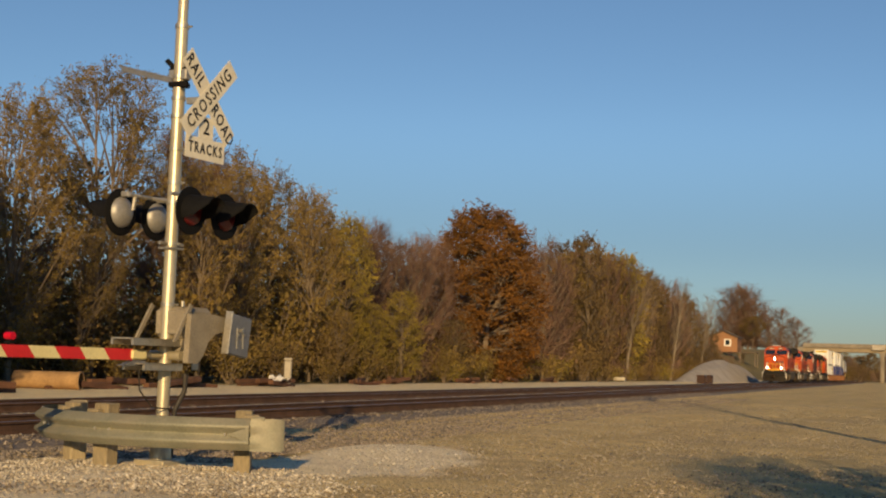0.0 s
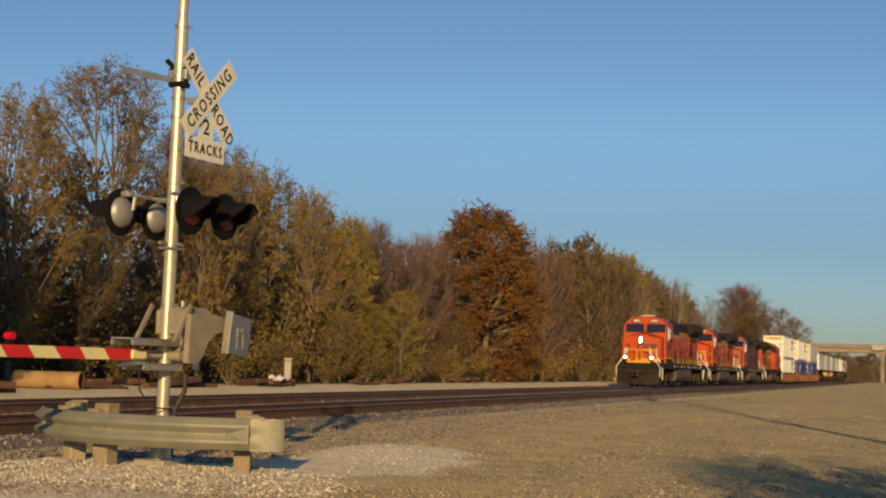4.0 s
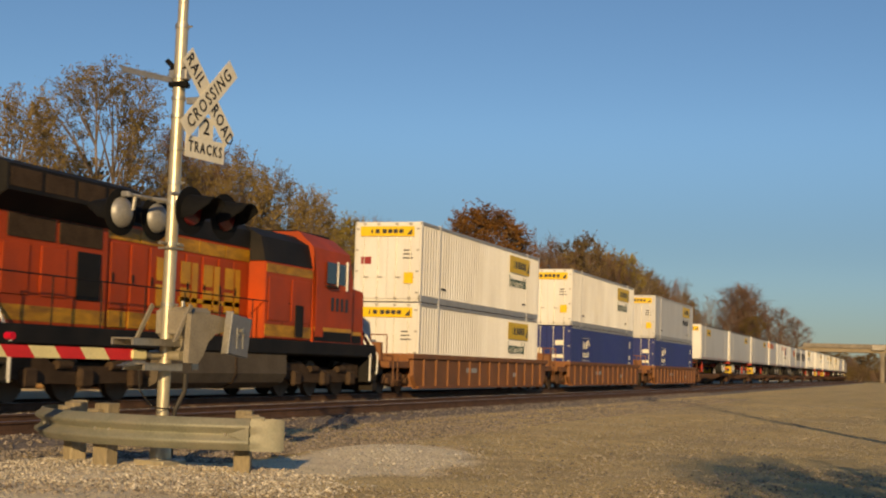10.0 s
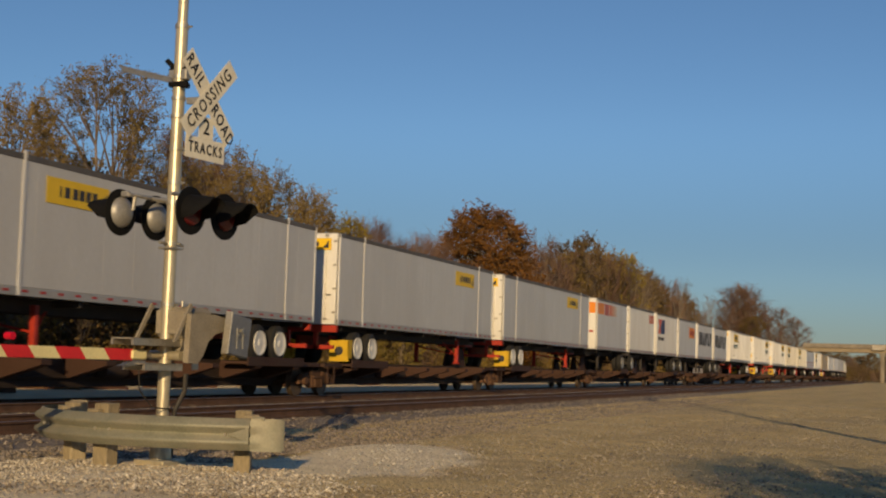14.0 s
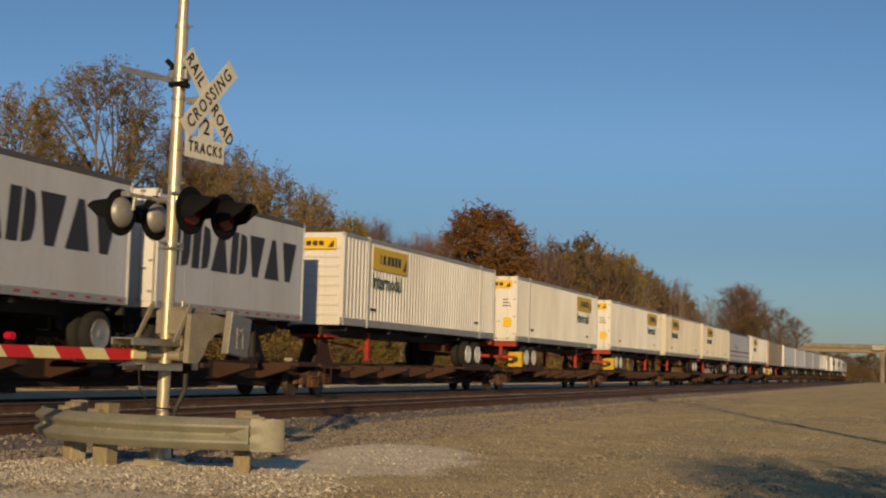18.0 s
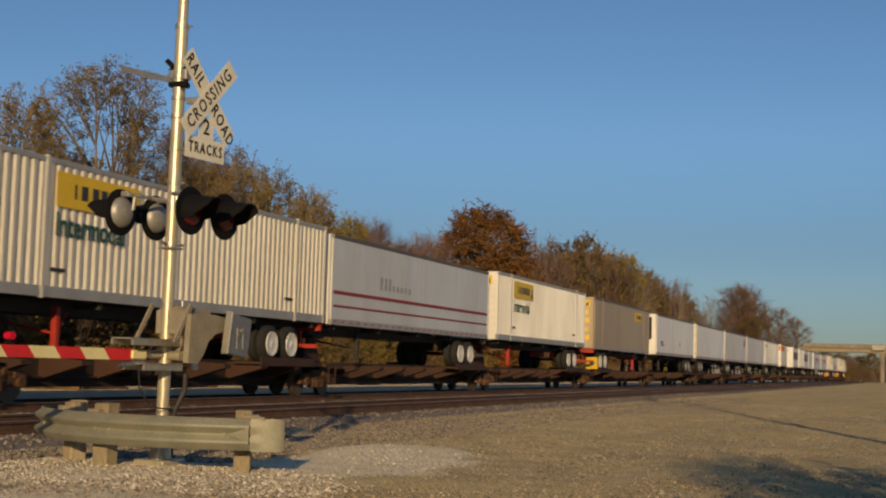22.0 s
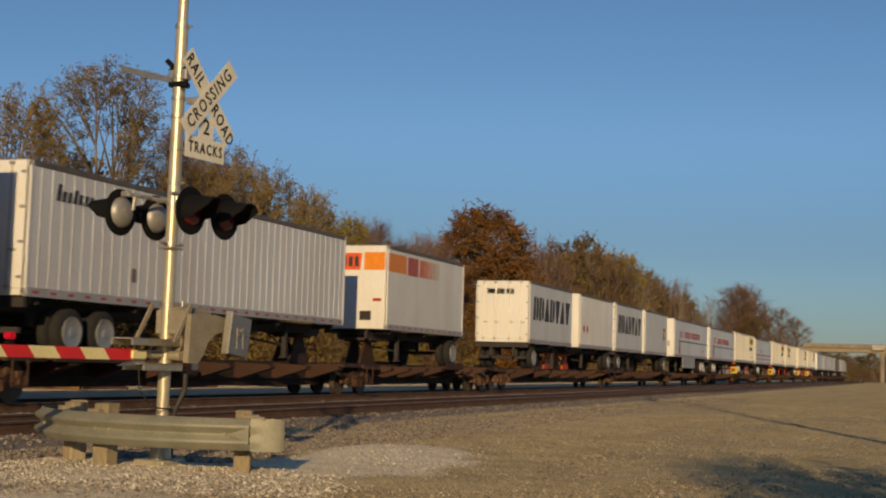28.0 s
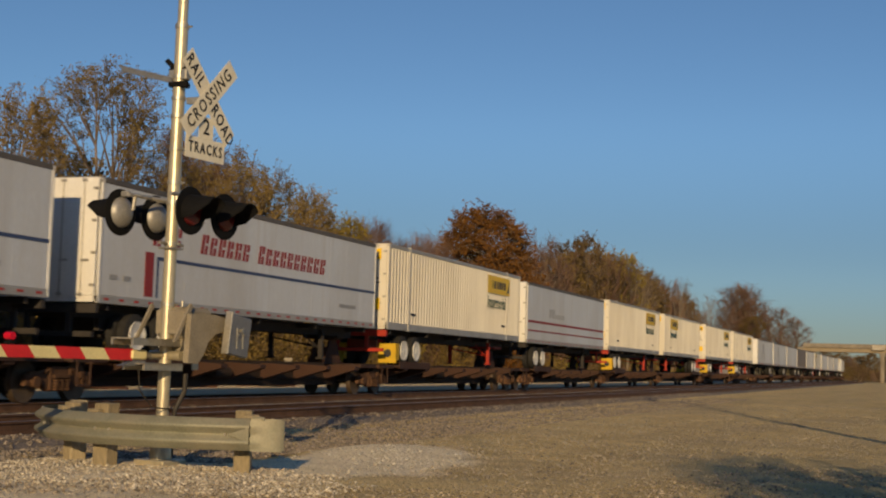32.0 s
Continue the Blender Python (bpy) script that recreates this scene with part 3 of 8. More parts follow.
SPECIES = {      # bark, leaf, crown, clumps, twigs, leaves, leaf size, length of twigs, bare
    "gold": (BARK_GREY, LEAF_GOLD, (0.14, 0.23, 0.45, 0.25, 1.0), 120, 13, 10, 0.058, 0.85, False),
    "bare": (BARK_GREY, LEAF_RUSSET, (0.06, 0.22, 0.55, 0.10, 1.3), 130, 17, 0, 0, 1.05, True),
    "pale": (BARK_PALE, TWIG_PALE, (0.40, 0.14, 0.55, 0.15, 1.5), 46, 10, 0, 0, 0.9, True),
    "oak": (BARK, LEAF_OAK, (0.02, 0.255, 0.36, 0.60, 0.2), 250, 17, 12, 0.072, 0.75, False),
    "yellow": (BARK_GREY, LEAF_YELLOW, (0.08, 0.21, 0.38, 0.35, 0.6), 120, 13, 11, 0.064, 0.8, False),
    "olive": (BARK, LEAF_OLIVE, (0.47, 0.25, 0.50, 0.45, 0.8), 90, 16, 12, 0.048, 0.85, False),
    "brown": (BARK_GREY, LEAF_BROWN, (0.10, 0.22, 0.42, 0.3, 0.8), 120, 13, 10, 0.060, 0.85, False)}
FORMS, FAR_FORMS = {}, {}
for i_, (kd_, (bk_, lf_, cr_, cl_, tw_, lv_, sz_, rc_, br_)) in enumerate(SPECIES.items()):
    FORMS[kd_] = [tree_form(10 * i_ + s_, bk_, lf_, cr_, cl_, tw_ + (14 if br_ else 0), lv_, sz_, rc_, br_) for s_ in (1, 2)]
    FAR_FORMS[kd_] = [tree_form(10 * i_ + s_, bk_, lf_, cr_, int(cl_ * 0.72), tw_ - (0 if br_ else 3), max(0, lv_ - 2), sz_ * 1.6, rc_ * 1.08, br_, 1.7 if br_ else 1.15) for s_ in (3, 4, 5)]
TREE_WORDS = {
    "gold": "tall deciduous tree with thinning golden-brown autumn leaves", "bare": "tall nearly bare tree with russet twigs",
    "pale": "slender pale-barked tree almost without leaves", "oak": "broad oak tree full of rust-red autumn leaves",
    "yellow": "tree with yellow-green autumn leaves", "olive": "old spreading tree with olive-brown leaves", "brown": "tree with dry brown autumn leaves"}


def tree(kind, x, y, height, width=1.0, turn=0.0, k=0, z=None):
    forms = (FORMS if 0 < x < 80 or kind == "oak" else FAR_FORMS)[kind]
    trunk, crown, top = forms[k % len(forms)]
    s = height / top
    ob = thing("tree", TREE_WORDS[kind], "tree", group="trees of the wood beside the railway")
    ob.matrix_basis = Matrix.LocRotScale((x, y, ground_z(x, y) if z is None else z), Euler((0.1 * math.sin(3 * x), 0.1 * math.cos(5 * x), turn) if kind == "pale" else (0, 0, turn)), (s * width, s * width, s))
    part("trunk", trunk, None, ob)
    part("crown", crown, None, ob)
    return ob


def ground_z(x, y):
    return float(ground_height(np.array([float(x)]), np.array([float(y)]))[0])


# height of the wood's skyline along the railway
SKY_X = (41, 45, 47, 49.5, 52.5, 54, 61, 65.4, 67.5, 75.4, 79, 83, 89, 93, 98, 105, 110, 122, 131, 146, 158, 176, 198, 214, 226, 240)
SKY_Z = (10.6, 12.6, 13.4, 13.0, 13.0, 12.4, 13.6, 14.0, 12.9, 12.0, 12.6, 11.4, 10.8, 12.2, 13.5, 13.8, 13.0, 14.3, 15.0, 15.2, 15.0, 14.5, 15.1, 13.4, 10.2, 7.0)


def kind_at(x, r):
    if x < 45:
        return r.choice(("olive", "olive", "brown"))
    if x < 54:
        return r.choice(("bare", "olive", "bare"))
    if x < 67:
        return r.choice(("gold", "gold", "bare"))
    if x < 73:
        return r.choice(("gold", "bare", "gold"))
    if x < 80:
        return r.choice(("yellow", "yellow", "bare"))
    if x < 93:
        return "bare"
    if x < 112:
        return r.choice(("brown", "bare"))
    if x < 126:
        return r.choice(("bare", "bare", "pale"))
    if x < 138:
        return r.choice(("brown", "olive", "bare"))
    if x < 160:
        return r.choice(("yellow", "gold", "bare", "gold"))
    return r.choice(("bare", "bare", "bare", "brown", "pale", "gold"))


def make_wood():
    r = random.Random(5)
    k = 0
    for row, y0, shrink, gap in ((0, 32.0, 0.93, 3.8), (1, 36.5, 1.05, 4.2)):
        x = 36.0 if row else 38.0
        while x < 232 + 8 * row:
            h = float(np.interp(x * 33.0 / y0, SKY_X, SKY_Z)) * shrink * r.uniform(0.82, 1.0)
            if 43 < x * 33.0 / y0 < 53.5:
                h *= 0.5
            if not (row == 0 and 92 < x < 112):
                tree(kind_at(x * 33.0 / y0, r), x + r.uniform(-0.8, 0.8), y0 + r.uniform(-1.3, 1.3), h, r.uniform(0.85, 1.15), r.uniform(0, 6.28), k)
            k += 1
            x += gap * r.uniform(0.75, 1.3) * (1 + 0.0042 * (x - 40))
    tree("olive", 47.6, 31.5, 13.4, 1.0, 1.2, 0)
    tree("gold", 40.6, 30.2, 10.6, 0.9, 0.2, 1)
    tree("olive", 44.6, 30.0, 6.0, 1.2, 0.9, 1)
    tree("oak", 99.5, 31.0, 13.4, 1.34, 0.6, 0)
    tree("bare", 107.5, 33.0, 11.5, 1.05, 2.6, 1)
    tree("bare", 92.5, 33.0, 10.0, 0.9, 4.0, 1)
    # lower growth in front of the wood
    for kd, x, y, h, w in (("yellow", 77.0, 29.3, 5.6, 1.3), ("yellow", 73.0, 29.8, 4.6, 1.3), ("gold", 68.5, 29.6, 4.0, 1.3), ("brown", 88.0, 29.6, 4.4, 1.5), ("pale", 145.0, 29.6, 13.0, 1.0), ("bare", 118.0, 31.5, 13.0, 0.9), ("yellow", 149.0, 31.0, 14.3, 1.0), ("gold", 160.0, 32.0, 13.6, 1.0),
                           ("pale", 181.0, 31.0, 13.5, 0.9), ("pale", 206.0, 31.0, 13.0, 0.9), ("brown", 131.0, 30.5, 14.6, 0.9)):
        tree(kd, x, y, h, w, x, int(x))
    # the wood goes on before the crossing and shades what follows
    for kd, x, y, h in (("brown", 33.0, 31.5, 12.0), ("olive", 27.0, 33.0, 13.5), ("gold", 21.0, 31.5, 12.5), ("bare", 15.0, 33.5, 12.5), ("brown", 9.0, 32.0, 12.5), ("olive", 2.5, 33.0, 13.0), ("brown", 30.5, 28.0, 10.5), ("oak", 26.0, 27.3, 11.0), ("brown", 22.0, 26.6, 11.5), ("oak", 17.5, 26.0, 11.5), ("brown", 12.0, 26.0, 11.5), ("brown", 25.0, 29.5, 12.0), ("brown", 19.5, 29.0, 12.0),
                        ("brown", 30.0, 37.0, 13.0), ("gold", 23.5, 38.0, 13.0), ("brown", 16.0, 38.5, 13.0), ("olive", 8.0, 38.0, 13.0), ("brown", 35.0, 41.0, 12.5), ("brown", 27.0, 43.0, 12.5)):
        tree(kd, x, y, h, 1.15, x, int(x * 7) % 5)


make_wood()


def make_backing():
    """The depth of the wood behind the first trees: brush and stems too dense to tell apart, coloured dark for the
    shade in there.
    """
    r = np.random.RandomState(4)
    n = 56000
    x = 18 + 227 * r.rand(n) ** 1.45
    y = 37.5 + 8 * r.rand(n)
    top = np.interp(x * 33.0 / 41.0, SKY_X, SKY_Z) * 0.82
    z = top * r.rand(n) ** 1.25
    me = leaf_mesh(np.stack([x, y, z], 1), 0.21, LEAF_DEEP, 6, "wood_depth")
    tagged(new("wood_depth", me), "dense brown undergrowth deep in the wood, darkened for its shade", "undergrowth", kind="stuff")


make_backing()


def shrub_form(seed, material, n, size):
    r = random.Random(seed)
    stems, pts = Shape(), []
    for _ in range(9):
        a, lean = r.uniform(0, 6.28), r.uniform(0.15, 0.75)
        p, d = Vector((r.uniform(-0.02, 0.02), r.uniform(-0.02, 0.02), -0.1)), Vector((math.cos(a) * lean, math.sin(a) * lean, 1)).normalized()
        for k in range(5):
            q = p + d * r.uniform(0.22, 0.36)
            stems.tube(p, q, 0.022 - 0.004 * k, 4, 0.018 - 0.0035 * k, cap=False)
            d = (d + Vector((r.uniform(-1, 1), r.uniform(-1, 1), r.uniform(-0.3, 0.3))) * 0.3).normalized()
            p = q
            if k > 0:
                for _ in range(4 * n):
                    pts.append(tuple(q + Vector((r.gauss(0, 0.19), r.gauss(0, 0.19), r.gauss(0, 0.17)))))
    return stems.mesh("stem", BARK), leaf_mesh(np.array(pts), size, material, seed, "foliage")


SHRUBS = [shrub_form(81, LEAF_OLIVE, 5, 0.05), shrub_form(82, LEAF_YELLOW, 5, 0.05), shrub_form(83, LEAF_BROWN, 5, 0.05), shrub_form(84, LEAF_GOLD, 5, 0.05), shrub_form(85, LEAF_RUSSET, 4, 0.045)]
SHRUB_WORDS = ("dark olive-green shrub", "yellow-green shrub", "dry brown shrub", "golden-leaved shrub", "leafless russet brush")


def shrub(k, x, y, s, tall=1.0, turn=0.0):
    ob = thing("shrub", SHRUB_WORDS[k] + " at the edge of the wood", "shrub", group="brush at the foot of the wood")
    ob.matrix_basis = Matrix.LocRotScale((x, y, ground_z(x, y)), Euler((0, 0, turn)), (s, s, s * tall))
    part("stem", SHRUBS[k][0], None, ob)
    part("foliage", SHRUBS[k][1], None, ob)


def make_brush():
    r = random.Random(9)
    x = 36.0
    while x < 236:
        for y0 in (29.5, 31.8, 36.0):
            k = r.choice((0, 0, 0, 2)) if x < 75 else r.choice((0, 2, 2, 3, 4, 4)) if y0 > 30 else r.choice((0, 0, 1, 2, 3, 4))
            shrub(k, x + r.uniform(-1, 1), y0 + r.uniform(-0.8, 0.8), r.uniform(0.9, 1.7) * (1.0 if y0 < 31 else 1.7), r.uniform(0.8, 1.3), r.uniform(0, 6.28))
        x += 1.9 * (1 + 0.008 * (x - 36))


make_brush()

for x_, y_, h_, kd_ in ((-4.5, -4.4, 6.4, "bare"), (-1.0, -3.9, 6.0, "pale")):
    tree(kd_, x_, y_, h_, 0.9, x_, 0)
for x_, y_, s_, k_ in ((2.0, -2.9, 1.5, 4), (4.2, -2.6, 1.5, 4), (6.6, -2.4, 1.4, 4), (7.6, -1.7, 1.15, 4), (10.9, -1.5, 0.9, 4)):
    shrub(k_, x_, y_, s_, 1.75, x_)

# ---- overpass, bank, house, gravel heap ----
PAINT_TAN = mat("tan_steel_beam", (0.26, 0.205, 0.13), 0.7, vary=0.15, scale=0.8, fine=20, bump=0.1)
BRIDGE_X = 345.0


def make_overpass():
    t = thing("overpass", "concrete road overpass with tan beams and square piers across the railway", "bridge", pose(BRIDGE_X, 0, 0))
    part("deck", Shape().box(0, 9.0, -60, 27.0, 7.9, 8.15), BRIDGE_CONCRETE, t)
    for x in (0.0, 8.7):
        part("parapet", Shape().cbox(x, x + 0.3, -60, 27, 8.15, 8.95, 0.04), BRIDGE_CONCRETE, t)
    for k in range(5):
        x = 0.4 + 2.0 * k
        part("beam", Shape().box(x, x + 0.45, -9.0, 27.0, 6.95, 7.88), PAINT_TAN, t)
    part("bearing_block", Shape().cbox(-0.6, 0.5, 7.9, 10.9, 7.55, 8.75, 0.05), CONCRETE, t, "pale concrete block on the parapet")
    for y in (8.6, 26.0, -9.0):
        pier = part("pier", Shape().cbox(0.2, 8.8, y - 0.45, y + 0.45, -0.5, 6.2, 0.06), BRIDGE_CONCRETE, t)
        part("pier_cap", Shape().cbox(0.0, 9.0, y - 0.7, y + 0.7, 6.2, 6.93, 0.05), BRIDGE_CONCRETE, pier)
    part("abutment", Shape().box(-0.5, 9.5, 27.0, 28.2, -0.5, 7.9), BRIDGE_CONCRETE, t)


make_overpass()
PILE = mat("grey_gravel_heap", (0.42, 0.38, 0.33), 0.95, vary=0.25, scale=0.7, fine=12, bump=0.9, dirt=(0.30, 0.26, 0.21), dirt_amount=0.5)


def make_heap():
    n, m_ = 44, 16
    s = Shape()
    v, f = [], []
    for i in range(n):
        a = 2 * math.pi * i / n
        for k in range(m_ + 1):
            u = k / m_
            ridge = 0.78 + 0.22 * math.cos(a) ** 2
            rr = u * (1 + 0.10 * noise.noise((math.cos(a) * 1.3, math.sin(a) * 1.3, 2)))
            z = 3.1 * max(0.0, 1 - u ** 1.7) * (1 + 0.16 * noise.noise((rr * 3 * math.cos(a), rr * 3 * math.sin(a), 7)))
            v.append((40.0 * rr * math.cos(a) * ridge, 3.7 * rr * math.sin(a), z - 0.15))
    for i in range(n):
        for k in range(m_):
            a, b = i * (m_ + 1) + k, ((i + 1) % n) * (m_ + 1) + k
            f.append((a, a + 1, b + 1, b))
    s.add(v, f)
    ob = new("gravel_heap", s.mesh("gravel_heap", PILE, smooth=True))
    ob.matrix_basis = pose(199, 26.6, -0.1)
    tagged(ob, "long heap of pale grey crushed gravel beside the track", "gravel heap")


make_heap()
DARK_BOX = mat("rusty_cabinet", (0.045, 0.022, 0.016), 0.8, vary=0.4, scale=4, fine=30, bump=0.2)
for dx in (0.0, 4.6):
    c = thing("relay_cabinet", "small rust-brown trackside cabinet", "cabinet", pose(152.0 + dx, 22.6, -0.15), "cabinets beside the gravel heap")
    part("body", Shape().cbox(-1.0, 1.0, -0.42, 0.42, 0.0, 0.80, 0.03), DARK_BOX, c)
    part("lid", Shape().prism([(-0.46, 0.80), (0.46, 0.80), (0.38, 0.93), (-0.38, 0.93)], "x", -1.05, 1.05), DARK_BOX, c)
    part("door", Shape().cbox(-0.8, 0.8, -0.45, -0.423, 0.10, 0.74, 0.008), RAIL_RUST, c)
SIDING = mat("brick_red_siding", (0.29, 0.145, 0.070), 0.8, vary=0.15, scale=1.5, fine=12, bump=0.2)
ROOF = mat("brown_shingle_roof", (0.10, 0.075, 0.055), 0.9, vary=0.3, scale=2, fine=12, bump=0.3)
TRIM_WHITE = mat("white_trim", (0.75, 0.72, 0.66), 0.6, vary=0.08, scale=3, fine=20, bump=0.05)
GLASS_DARK = mat("dark_window_glass", (0.015, 0.017, 0.02), 0.08, vary=0.1, scale=1, fine=6, bump=0.0, spec=0.8)


def make_house():
    hz = 5.75
    h = thing("house", "small brick-red gabled house with a wooden deck on the bank", "house", pose(306.0, 41.0, hz))
    wall = part("wall", Shape().prism([(-3.1, 0), (3.1, 0), (3.1, 3.1), (0, 4.5), (-3.1, 3.1)], "x", 0, 7.0), SIDING, h)
    del wall
    roof = Shape()
    roof.prism([(-3.5, 2.95), (0, 4.55), (0, 4.8), (-3.5, 3.2)], "x", -0.5, 7.5)
    roof.prism([(3.5, 2.95), (0, 4.55), (0, 4.8), (3.5, 3.2)], "x", -0.5, 7.5)
    part("roof", roof, ROOF, h)
    win = part("window", Shape().box(-0.10, -0.01, -1.75, -0.25, 1.25, 2.8), TRIM_WHITE, h, "window with a wide white frame")
    part("pane", Shape().box(-0.13, -0.103, -1.45, -0.55, 1.5, 2.6), GLASS_DARK, win)
    deck = part("deck", Shape().box(1.0, 7.0, -7.0, -3.1, -0.1, 0.1), BARK, h, "brown wooden deck")
    part("railing", Shape().box(1.0, 1.06, -7.0, -3.2, 0.95, 1.1).box(1.0, 1.06, -7.0, -3.2, 0.45, 0.55), BARK, deck)
    for y in (-6.8, -3.6):
        for x in (1.2, 6.6):
            part("post", Shape().box(x - 0.1, x + 0.1, y - 0.1, y + 0.1, -3.2, -0.1), BARK, deck)


make_house()


def make_far_trees():
    r = random.Random(3)
    for x, y, h, w, kd in ((402, 48.5, 19.8, 1.7, "bare"), (401, 46.8, 18.4, 1.6, "bare"), (403.5, 50.2, 18.8, 1.6, "bare"), (402.5, 44.6, 14.6, 1.8, "bare"), (398, 45.0, 10.3, 1.6, "olive"), (408, 50, 15.6, 1.2, "bare"), (395, 52, 13.0, 1.2, "bare"),
                           (404, 37.5, 13.0, 2.0, "bare"), (408, 33.5, 11.3, 2.0, "bare"), (399, 41.0, 10.6, 1.8, "bare"), (412, 30.5, 7.5, 1.6, "bare"),
                           (412, 56, 9, 1.3, "bare"), (300, 52, 8, 1.1, "bare"), (290, 47, 7, 1.2, "bare")):
        tree(kd, x, y, h, w, r.uniform(0, 6.28), r.randrange(3))
    for k in range(26):
        tree(r.choice(("bare", "brown", "olive")), 420 + r.uniform(0, 40), -8 + 1.4 * k + r.uniform(-1, 1), r.uniform(7.5, 9.5), 1.5, r.uniform(0, 6.28), k, z=-0.5)
    for k in range(34):
        shrub(r.choice((0, 2, 4)), 396 + r.uniform(0, 8), -10 + 1.3 * k, r.uniform(2.2, 3.4), 1.0, r.uniform(0, 6.28))
    for k in range(26):
        x, y = r.uniform(238, 330), r.uniform(38, 58)
        shrub(r.choice((0, 1, 2, 4)), x, y, r.uniform(0.9, 1.9), 0.9, r.uniform(0, 6.28))


make_far_trees()

# ---- crossing signal ----
GALV = mat("galvanised_steel", (0.48, 0.45, 0.38), 0.42, 0.75, vary=0.18, scale=5, fine=40, bump=0.08)
MAST = mat("aluminium_mast", (0.52, 0.46, 0.33), 0.38, 0.5, vary=0.15, scale=6, fine=50, bump=0.05, stretch=(1, 1, 0.2))
TAN_CAST = mat("tan_grey_casting", (0.275, 0.24, 0.18), 0.7, 0.1, vary=0.2, scale=5, fine=40, bump=0.2, dirt=(0.18, 0.15, 0.11), dirt_amount=0.5)
SIGN_WHITE = mat("aged_white_sign", (0.78, 0.74, 0.61), 0.55, vary=0.10, scale=4, fine=40, bump=0.05, dirt=(0.58, 0.52, 0.38), dirt_amount=0.4)
SIGN_BLACK = mat("black_lettering", (0.02, 0.02, 0.02), 0.6, vary=0.1, scale=5, fine=20, bump=0.0)
LAMP_BLACK = mat("black_lamp_paint", (0.007, 0.007, 0.0075), 0.75, spec=0.15, vary=0.2, scale=6, fine=30, bump=0.1)
LAMP_GREY = mat("grey_lamp_back", (0.33, 0.32, 0.30), 0.5, 0.5, vary=0.15, scale=6, fine=40, bump=0.05)
LENS = mat("red_lens", (0.10, 0.004, 0.004), 0.3, vary=0.15, scale=30, fine=90, bump=0.2, spec=0.7)
RED_REFLECT = mat("red_reflective_stripe", (0.62, 0.025, 0.03), 0.45, vary=0.1, scale=4, fine=40, bump=0.05)
CREAM = mat("cream_reflective_stripe", (0.76, 0.67, 0.34), 0.45, vary=0.1, scale=4, fine=40, bump=0.05)
LED_RED = glow("red_gate_light", (0.45, 0.0, 0.015), 0.18)
PANEL_BLUE = mat("blue_grey_plate", (0.17, 0.18, 0.20), 0.5, 0.3, vary=0.15, scale=4, fine=30, bump=0.05)
CABLE = mat("black_cable", (0.03, 0.025, 0.02), 0.6, vary=0.2, scale=10, fine=40, bump=0.0)
SIGNAL_AT = (13.08, 7.74, -0.13)


def lamp_head(parent, x, y, z, facing):
    """One flashing light: facing -1 towards the near approach, +1 towards the far one."""
    turn = Matrix.Translation((x, y, z)) @ (Matrix.Rotation(radians(90), 4, "X") if facing < 0 else Matrix.Rotation(radians(-90), 4, "X"))
    head = part("lamp_head", Shape().lathe([(0.02, -0.085), (0.08, -0.078), (0.13, -0.056), (0.16, -0.025), (0.168, 0.0)], 24), LAMP_GREY if facing > 0 else LAMP_BLACK,
                parent, "round flashing light", turn, smooth=True)
    part("background", Shape().lathe([(0.05, 0.002), (0.245, 0.002), (0.255, 0.010), (0.255, 0.018), (0.20, 0.022), (0.05, 0.022)], 32), LAMP_BLACK, head, smooth=True)
    part("lens", Shape().lathe([(0.155, 0.024), (0.15, 0.045), (0.10, 0.062), (0.02, 0.068)], 24), LENS, head, "dark red lens", smooth=True)
    up = 1 if facing < 0 else -1
    v, f, n = [], [], 20
    for ring, (zz, cut) in enumerate(((0.02, 1.35), (0.18, 1.15), (0.36, 0.62))):
        for shell in (0.175, 0.168):
            for i in range(n + 1):
                a = math.pi / 2 + cut * math.pi * (i / n - 0.5) * 1.0
                v.append((shell * math.cos(a), up * (shell * math.sin(a) - 0.10 * zz), zz))
    w = n + 1
    for k in range(2):
        for i in range(n):
            for s in (0, 1):
                a = (2 * k + s) * w + i
                f.append((a, a + 1, a + 2 * w + 1, a + 2 * w))
    for i in range(n):
        f.append((4 * w + i, 4 * w + i + 1, 5 * w + i + 1, 5 * w + i))
    part("hood", Shape().add(v, f), LAMP_BLACK, head, "long black hood", smooth=True)
    part("hinge", Shape().cbox(-0.03, 0.03, -0.03 + up * 0.2, 0.03 + up * 0.2, -0.10, 0.0, 0.008), LAMP_GREY, head)


